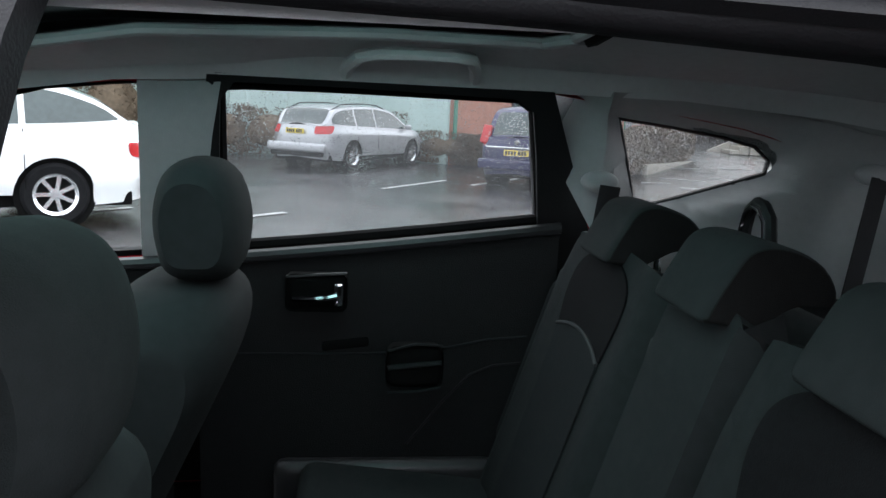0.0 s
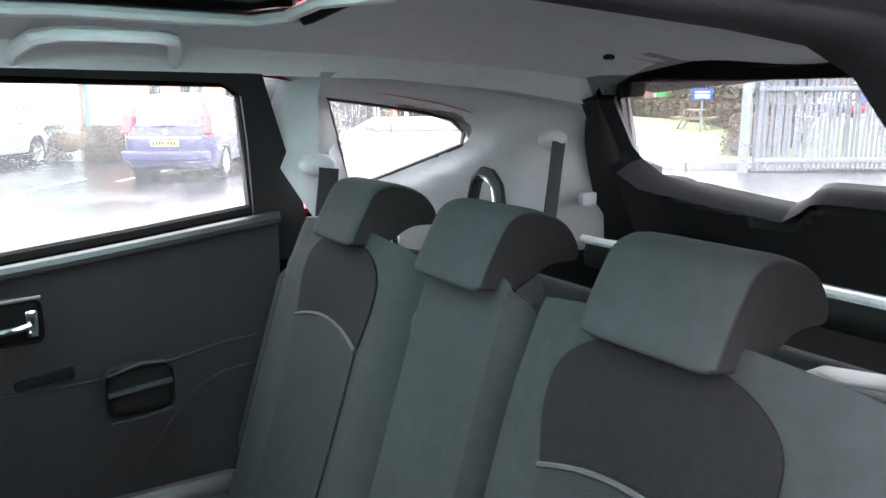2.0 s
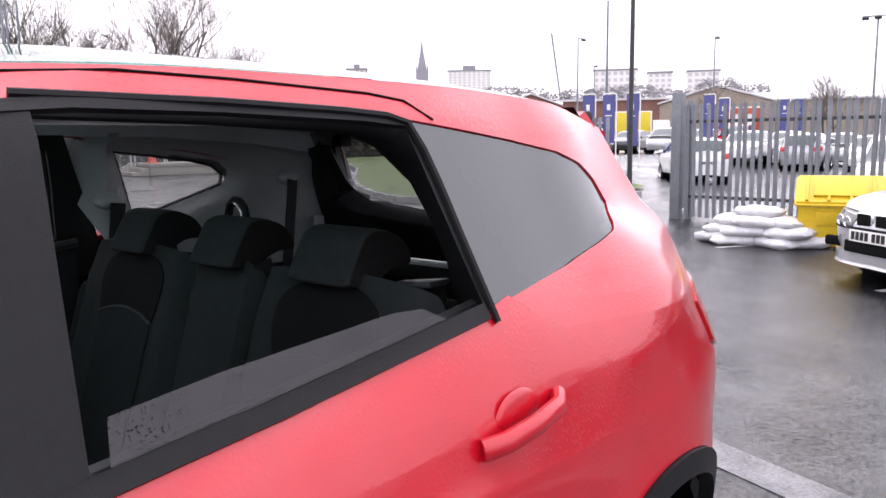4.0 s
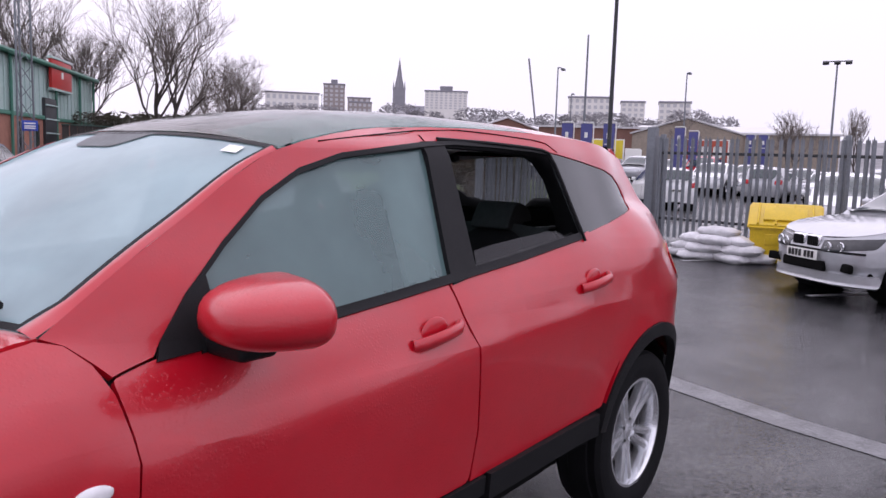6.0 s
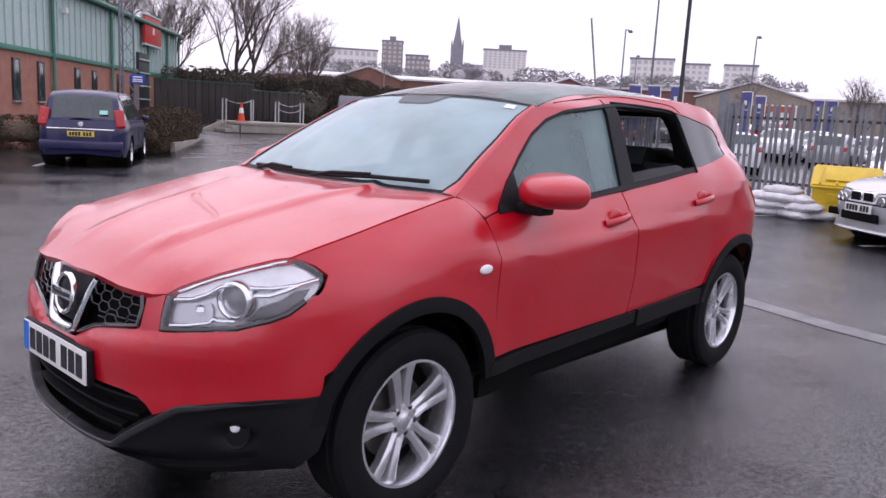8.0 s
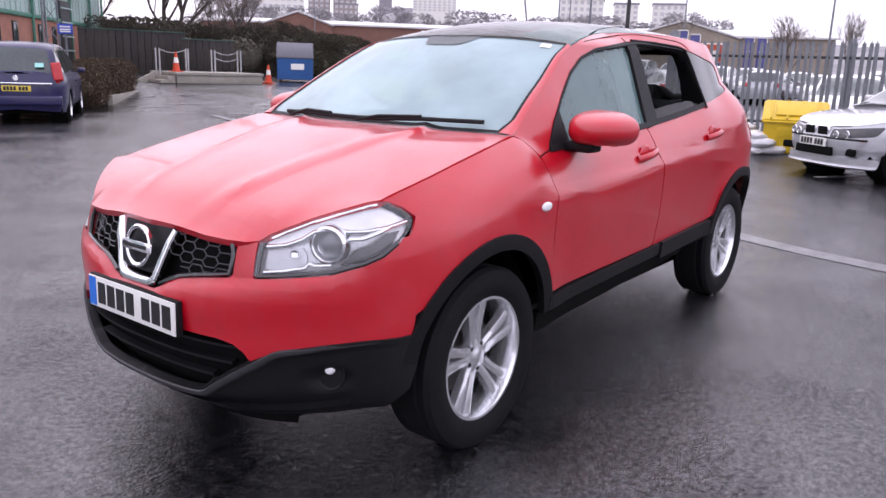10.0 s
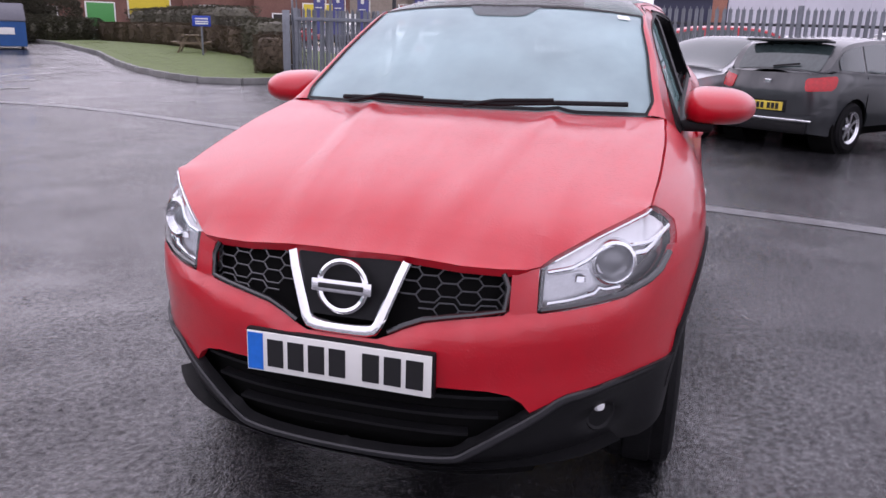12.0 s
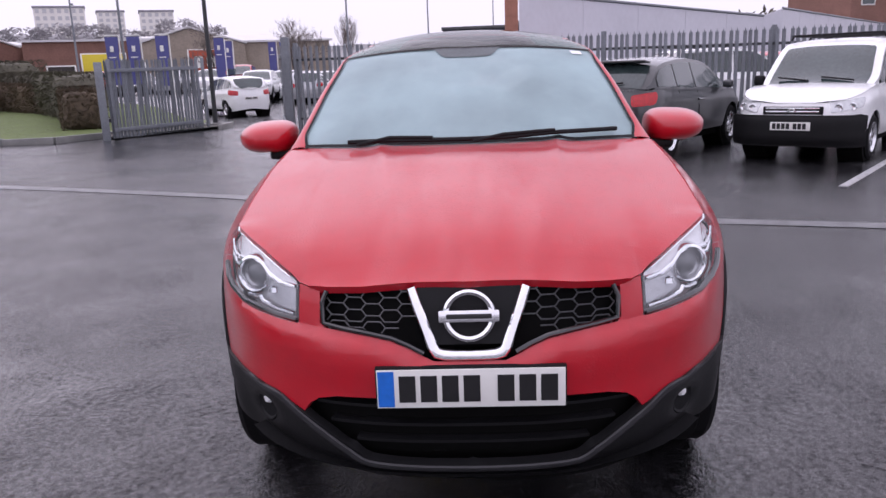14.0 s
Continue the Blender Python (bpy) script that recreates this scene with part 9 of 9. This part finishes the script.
def tree(x, y, height, seed, spread=0.55, trunks=1, base=None, lean=(0, 0), levels=5, name="bare_tree"):
    """A leafless winter tree: tapered trunk, limbs and fine twigs."""
    r = random.Random(seed)
    ob = thing(name, "bare winter tree with fine branching twigs", "tree", "bare trees", m=pose(x, y, zg(x, y) if base is None else base))
    tb, cb = bmesh.new(), bmesh.new()

    def grow_branch(p, d, length, rad, lev):
        pts = [p]
        n = 4 if lev < 2 else 3
        for i in range(n):
            d = (d + Vector((r.gauss(0, 0.10), r.gauss(0, 0.10), r.gauss(0.05, 0.06)))).normalized()
            pts.append(pts[-1] + d * length / n)
        tube(pts, rad, 6 if lev < 2 else 3, tb if lev < 2 else cb, taper=rad * 0.6, caps=False)
        if lev >= levels:
            return
        kids = (5, 5, 4, 4, 4, 3)[lev]
        for k in range(kids):
            f = 0.35 + 0.65 * (k + r.random()) / kids
            q = pts[0].lerp(pts[-1], f) if n < 2 else pts[min(n - 1, int(f * n))].lerp(pts[min(n, int(f * n) + 1)], f * n - int(f * n))
            a = r.uniform(0, 6.283)
            o = d.orthogonal().normalized()
            o = Matrix.Rotation(a, 3, d) @ o
            nd = (d * (1 - spread * 0.55) + o * spread * r.uniform(0.6, 1.2) + Vector((0, 0, 0.18))).normalized()
            grow_branch(q, nd, length * r.uniform(0.52, 0.74), max(rad * r.uniform(0.42, 0.58), 0.006), lev + 1)
    for k in range(trunks):
        a = 6.283 * k / max(1, trunks) + r.random()
        d = Vector((lean[0] + (0.28 * math.cos(a) if trunks > 1 else 0), lean[1] + (0.28 * math.sin(a) if trunks > 1 else 0), 1)).normalized()
        grow_branch(Vector((0.15 * math.cos(a), 0.15 * math.sin(a), -0.1)), d, height * 0.45, height * 0.0135, 0)
    part("trunk", tb, BARK, ob)
    part("crown", cb, TWIG, ob, smooth=False)
    return ob


t1 = tree(-22.9, -36.0, 10.5, 2, 0.55, 2)
tree(-32, -41.8, 8.0, 5, 0.6, 2)
tree(-17.5, -40.5, 11.0, 9, 0.5, 2)
tree(-12.5, -42.0, 10.5, 12, 0.5, 1)
tree(-20.5, -41.5, 9.0, 15, 0.5, 2)
tree(-28.0, -38.5, 6.0, 18, 0.6, 1)
tree(-64, -14.0, 5.5, 21, 0.6, 1)
tree(-80, -19.0, 7.0, 24, 0.4, 1)
tree(-78, -12.5, 7.0, 27, 0.35, 1)
tree(-50, -17.5, 4.5, 30, 0.6, 1)

# ---- industrial units, warehouse, town on the hill ----
ROOFSHEET = mat("pale_wet_sheet_roof", (0.60, 0.59, 0.59), 0.35, var=0.08, scale=0.5)
UNIT_WALL = mat("brown_unit_brick", (0.20, 0.10, 0.075), 0.8, var=0.25, scale=0.6)
UNIT_BUFF = mat("buff_unit_cladding", (0.30, 0.25, 0.20), 0.7, var=0.2, scale=0.5)
GREEN_DOOR = mat("green_shutter", (0.06, 0.30, 0.07), 0.5, var=0.15)
YELLOW_SIGN = mat("yellow_board", (0.70, 0.55, 0.03), 0.5, var=0.15)
ORANGE_SIGN = mat("orange_red_board", (0.42, 0.07, 0.03), 0.5, var=0.1)


def unit(p, q, depth, eave, ridge, gables, wall, doors, label, base=0.62):
    """A row of low industrial units along p-q with gabled bays towards the yard."""
    d = Vector((q[0] - p[0], q[1] - p[1]))
    L = d.length
    ang = math.degrees(math.atan2(d.y, d.x))
    nrm = Matrix.Rotation(radians(ang), 2) @ Vector((0, 1))
    inn = 1 if nrm.dot(Vector((-p[0], -p[1]))) < 0 else -1
    ob = thing("industrial_unit", label, "building", "industrial units", m=pose(p[0], p[1], base, 0, 0, ang))
    part("wall", box((L, depth, eave), (L / 2, inn * depth / 2, eave / 2)), wall, ob, smooth=False)
    bm = prism([(-0.4, eave), (L + 0.4, eave), (L + 0.4, eave + 0.25), (-0.4, eave + 0.25)], 0.5, pose(0, -0.3 if inn > 0 else -0.2, 0))
    part("fascia", bm, ROOFSHEET, ob)
    rf = bmesh.new()
    y0, y1 = -inn * 0.3, inn * (depth * 0.75)
    a = [rf.verts.new(v) for v in ((-0.4, y0, eave + 0.2), (L + 0.4, y0, eave + 0.2), (L + 0.4, y1, ridge), (-0.4, y1, ridge), (L + 0.4, y1 + inn * 0.4, eave), (-0.4, y1 + inn * 0.4, eave))]
    rf.faces.new(a[:4])
    rf.faces.new((a[3], a[2], a[4], a[5]))
    bmesh.ops.recalc_face_normals(rf, faces=rf.faces[:])
    part("roof", rf, ROOFSHEET, ob)
    for gx, gw in gables:
        gb_ = [(gx - gw / 2, 0.0), (gx + gw / 2, 0.0), (gx + gw / 2, eave - 0.2), (gx, ridge + 0.1), (gx - gw / 2, eave - 0.2)]
        gob = part("gable_bay", prism(gb_, 1.2, pose(0, -inn * 1.0 if inn > 0 else -0.2, 0)), wall, ob, smooth=False)
        for e in (-1, 1):
            vb = part("verge_board", box((math.hypot(gw / 2 + 0.4, ridge + 0.1 - eave + 0.2), 1.5, 0.22), (0, 0, 0), 0.02), ROOFSHEET, gob)
            vb.matrix_basis = pose(gx + e * (gw / 4 + 0.1), -inn * 0.5 if inn > 0 else 0.4, (ridge + 0.1 + eave - 0.2) / 2 + 0.15, 0, e * math.degrees(math.atan2(ridge + 0.3 - eave, gw / 2)), 0)
    for dx, w, h, z, material in doors:
        fr_ = part("loading_door", box((w + 0.4, 0.3, h + 0.3), (dx, -inn * (1.15 if any(abs(dx - g[0]) < g[1] / 2 for g in gables) else 0.1), z + h / 2), 0.03), PLATE_WHITE, ob)
        part("shutter", box((w, 0.2, h), (dx, -inn * (1.28 if any(abs(dx - g[0]) < g[1] / 2 for g in gables) else 0.22), z + h / 2), 0.02), material, fr_)
    return ob


unit((-68, -97), (-117, -53), 22, 6.2, 7.7, ((14, 10), (45, 10)), UNIT_WALL, [(14, 6, 4.2, 0.3, GREEN_DOOR), (22, 3, 3, 0.3, BOARD), (29, 3.5, 3.5, 0.5, GREEN_DOOR), (35.5, 5.5, 3.6, 2.2, YELLOW_SIGN), (45, 5, 3.8, 0.3, BOARD), (53, 4, 3.2, 0.3, UNIT_BUFF), (60, 4, 3.2, 0.3, BOARD)], "row of brown brick industrial units with pale wet roofs")
unit((-92, -55), (-101, -37), 16, 6.0, 6.7, (), UNIT_WALL, [(4, 3, 2.4, 0.6, BOARD), (9, 5, 2.8, 1.6, YELLOW_SIGN), (16, 2.2, 2.0, 2.0, ORANGE_SIGN), (13, 2.0, 2.6, 0.6, PLATE_WHITE)], "brown brick industrial unit with coloured boards")
un = unit((-98.5, -44), (-107, -20), 20, 5.5, 7.3, ((7, 14),), UNIT_BUFF, [(9.5, 5.5, 3.0, 1.6, ORANGE_SIGN)], "wide pale gabled retail shed with an orange board")
for k in range(3):
    part("letter_block", box((1.1, 0.12, 1.5), (7.9 + k * 1.55, (-1.5 if k >= 0 else 0) * 1.0, 3.1), 0.25, seg=3), PLATE_WHITE, un)
WAREHOUSE = mat("pale_grey_warehouse_sheet", (0.60, 0.60, 0.65), 0.45, var=0.05, scale=0.4)


def plan_block(pts):
    """A building's mass over a plan of (x, y, height) corners."""
    bm = bmesh.new()
    a = [bm.verts.new((x, y, 0)) for x, y, h in pts]
    b = [bm.verts.new((x, y, h)) for x, y, h in pts]
    n = len(pts)
    bm.faces.new(a)
    bm.faces.new(b)
    for i in range(n):
        bm.faces.new((a[i], a[(i + 1) % n], b[(i + 1) % n], b[i]))
    bmesh.ops.recalc_face_normals(bm, faces=bm.faces[:])
    return bm


wh = thing("warehouse", "large pale grey sheet-clad warehouse with a brick corner pier", "building", m=pose(0, 0, 0.6))
WA, WJ, WK, WE = Vector((-34.9, 2.2)), Vector((-51.7, 19.5)), Vector((-52.0, 20.85)), Vector((-87, 45.4))
part("wall", plan_block([(*WA, 4.22), (*WJ, 3.63), (-72, 24, 3.6), (-62, 4.0, 4.2)]), WAREHOUSE, wh, smooth=False)
part("wall", plan_block([(*WJ, 3.7), (*WK, 4.1), (*WE, 4.1), (-96, 34, 4.1), (-72, 24.2, 3.7)]), WAREHOUSE, wh, smooth=False)
part("brick_pier", box((0.6, 0.6, 5.6), (-35.1, 1.85, 2.8), 0.01), BRICK, wh)
for p, q, h0, h1 in ((WA, WJ, 4.22, 3.63), (WK, WE, 4.1, 4.1)):
    d = q - p
    part("roof_trim", tube([(p.x, p.y, h0 + 0.04), (q.x, q.y, h1 + 0.04)], 0.08, 6), STEEL, wh)
    n = int(d.length / 4.5)
    ang = math.degrees(math.atan2(d.y, d.x))
    for k in range(1, n):
        c = p + d * k / n
        h = h0 + (h1 - h0) * k / n
        ob = part("sheet_joint", box((0.05, 0.03, h), (0, 0, h / 2)), WAREHOUSE, wh)
        ob.matrix_basis = pose(c.x, c.y, 0, 0, 0, ang)
bt = thing("brick_tower", "brown brick tower block behind the warehouse", "building", m=pose(-98, 50.5, -1.4, 0, 0, 20))
part("wall", box((10, 20, 12.0), (0, 0, 6.0), 0.02), UNIT_WALL, bt)
part("roof", box((10.4, 20.4, 0.3), (0, 0, 12.1), 0.02), DARK_STEEL, bt)
for k in range(5):
    w = part("window", box((0.08, 2.0, 2.0), (5.03, -7.6 + k * 3.8, 9.4), 0.01), PLATE_WHITE, bt)
    part("pane", box((0.04, 1.7, 1.7), (5.08, -7.6 + k * 3.8, 9.4)), CAR_GLASS, w)
db = thing("flat_roofed_shed", "low dark flat-roofed shed behind the fence", "building", m=pose(-70, 0.9, 0.6, 0, 0, 88))
part("wall", box((6.8, 4, 4.3), (0, 0, 2.15), 0.02), mat("navy_sheet", (0.022, 0.024, 0.055), 0.5), db)
part("roof", box((7.2, 4.4, 0.3), (0, 0, 4.45), 0.03), GREY, db)
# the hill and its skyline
# distance haze is painted in: these far colours are lightened and greyed
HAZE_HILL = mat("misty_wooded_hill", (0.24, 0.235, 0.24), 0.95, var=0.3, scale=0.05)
FAR_STONE = mat("hazed_grey_stone", (0.25, 0.245, 0.27), 0.9, var=0.1, scale=0.05)
FAR_PALE = mat("hazed_pale_plaster", (0.74, 0.72, 0.68), 0.8, var=0.06, scale=0.05)
FAR_BRICK = mat("hazed_brown_brick", (0.32, 0.28, 0.27), 0.9, var=0.1, scale=0.05)
FAR_GLASS = mat("hazed_far_window", (0.50, 0.50, 0.51), 0.5)
bm = bmesh.new()
rows = []
for i, (rad, base) in enumerate(((130, 0.3), (200, 4.0), (300, 13.0), (420, 22.0), (620, 31.0), (800, 24.0))):
    row = []
    for k in range(91):
        a = math.radians(165 + k * 1.0)
        hgt = base * (0.80 + 0.30 * noise.noise(Vector((k * 0.11, i * 1.7, 0.5)))) + (1.4 * noise.noise(Vector((k * 0.9, i * 3.0, 2))) if base > 3 else 0)
        hgt *= step((k - 2) / 18) * (1 - 0.25 * step((k - 60) / 30))
        row.append(bm.verts.new((rad * math.cos(a), rad * math.sin(a), max(0.3, hgt))))
    rows.append(row)
for a, b in zip(rows, rows[1:]):
    for k in range(90):
        bm.faces.new((a[k], a[k + 1], b[k + 1], b[k]))
bmesh.ops.recalc_face_normals(bm, faces=bm.faces[:])
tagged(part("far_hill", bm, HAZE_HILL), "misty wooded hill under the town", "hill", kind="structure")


def tower_block(x, y, z0, w, d, h, heading, wall, floors, bays, label, plant=True):
    ob = thing("tower_block", label, "building", "town on the hill", m=pose(x, y, z0 - 14, 0, 0, heading))
    part("wall", box((d, w, h + 14), (0, 0, (h + 14) / 2), 0.1), wall, ob, smooth=False)
    part("roof", box((d + 0.6, w + 0.6, 0.8), (0, 0, h + 14.2), 0.1), FAR_STONE, ob)
    if plant:
        part("plant_room", box((d * 0.4, w * 0.3, 3.0), (0, 0, h + 15.8), 0.1), FAR_STONE, ob)
    me = None
    for i in range(floors):
        for k in range(bays):
            if me is None:
                win = part("window", box((0.5, w / bays * 0.55, h / floors * 0.55), (0, 0, 0)), FAR_GLASS, ob, smooth=False)
                me = win.data
            else:
                win = new("window", me)
                win.parent = ob
            win.matrix_basis = pose(d / 2 - 0.1, -w / 2 + (k + 0.5) * w / bays, 14 + (i + 0.5) * h / floors)
    return ob


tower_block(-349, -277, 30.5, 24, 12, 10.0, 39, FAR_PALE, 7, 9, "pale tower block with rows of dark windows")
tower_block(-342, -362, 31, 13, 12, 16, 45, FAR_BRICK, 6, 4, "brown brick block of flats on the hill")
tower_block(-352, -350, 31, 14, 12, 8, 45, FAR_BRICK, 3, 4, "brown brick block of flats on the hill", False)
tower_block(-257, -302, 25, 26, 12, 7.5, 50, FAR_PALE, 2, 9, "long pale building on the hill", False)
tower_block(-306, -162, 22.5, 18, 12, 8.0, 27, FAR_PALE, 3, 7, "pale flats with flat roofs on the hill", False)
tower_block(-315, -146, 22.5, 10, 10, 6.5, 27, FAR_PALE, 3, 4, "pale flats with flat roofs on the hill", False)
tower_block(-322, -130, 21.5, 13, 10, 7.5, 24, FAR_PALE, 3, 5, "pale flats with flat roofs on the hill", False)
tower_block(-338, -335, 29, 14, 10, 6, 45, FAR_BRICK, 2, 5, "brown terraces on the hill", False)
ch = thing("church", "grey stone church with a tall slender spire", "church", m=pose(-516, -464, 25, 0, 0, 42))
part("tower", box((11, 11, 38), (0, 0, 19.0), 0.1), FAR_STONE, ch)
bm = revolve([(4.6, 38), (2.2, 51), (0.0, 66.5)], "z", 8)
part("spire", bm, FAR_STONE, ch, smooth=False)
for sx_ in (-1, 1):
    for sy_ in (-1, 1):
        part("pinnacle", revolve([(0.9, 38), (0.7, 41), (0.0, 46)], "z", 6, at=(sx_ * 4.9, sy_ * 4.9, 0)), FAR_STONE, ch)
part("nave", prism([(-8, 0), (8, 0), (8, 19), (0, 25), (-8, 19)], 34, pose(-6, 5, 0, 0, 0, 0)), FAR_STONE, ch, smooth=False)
cr = thing("tower_crane", "distant slim tower crane", "crane", m=pose(-236, -144, 6, 0, 0, 0))
part("jib", tube([(0, 0, 0), (4, -3, 32)], 0.35, 5), FAR_STONE, cr)
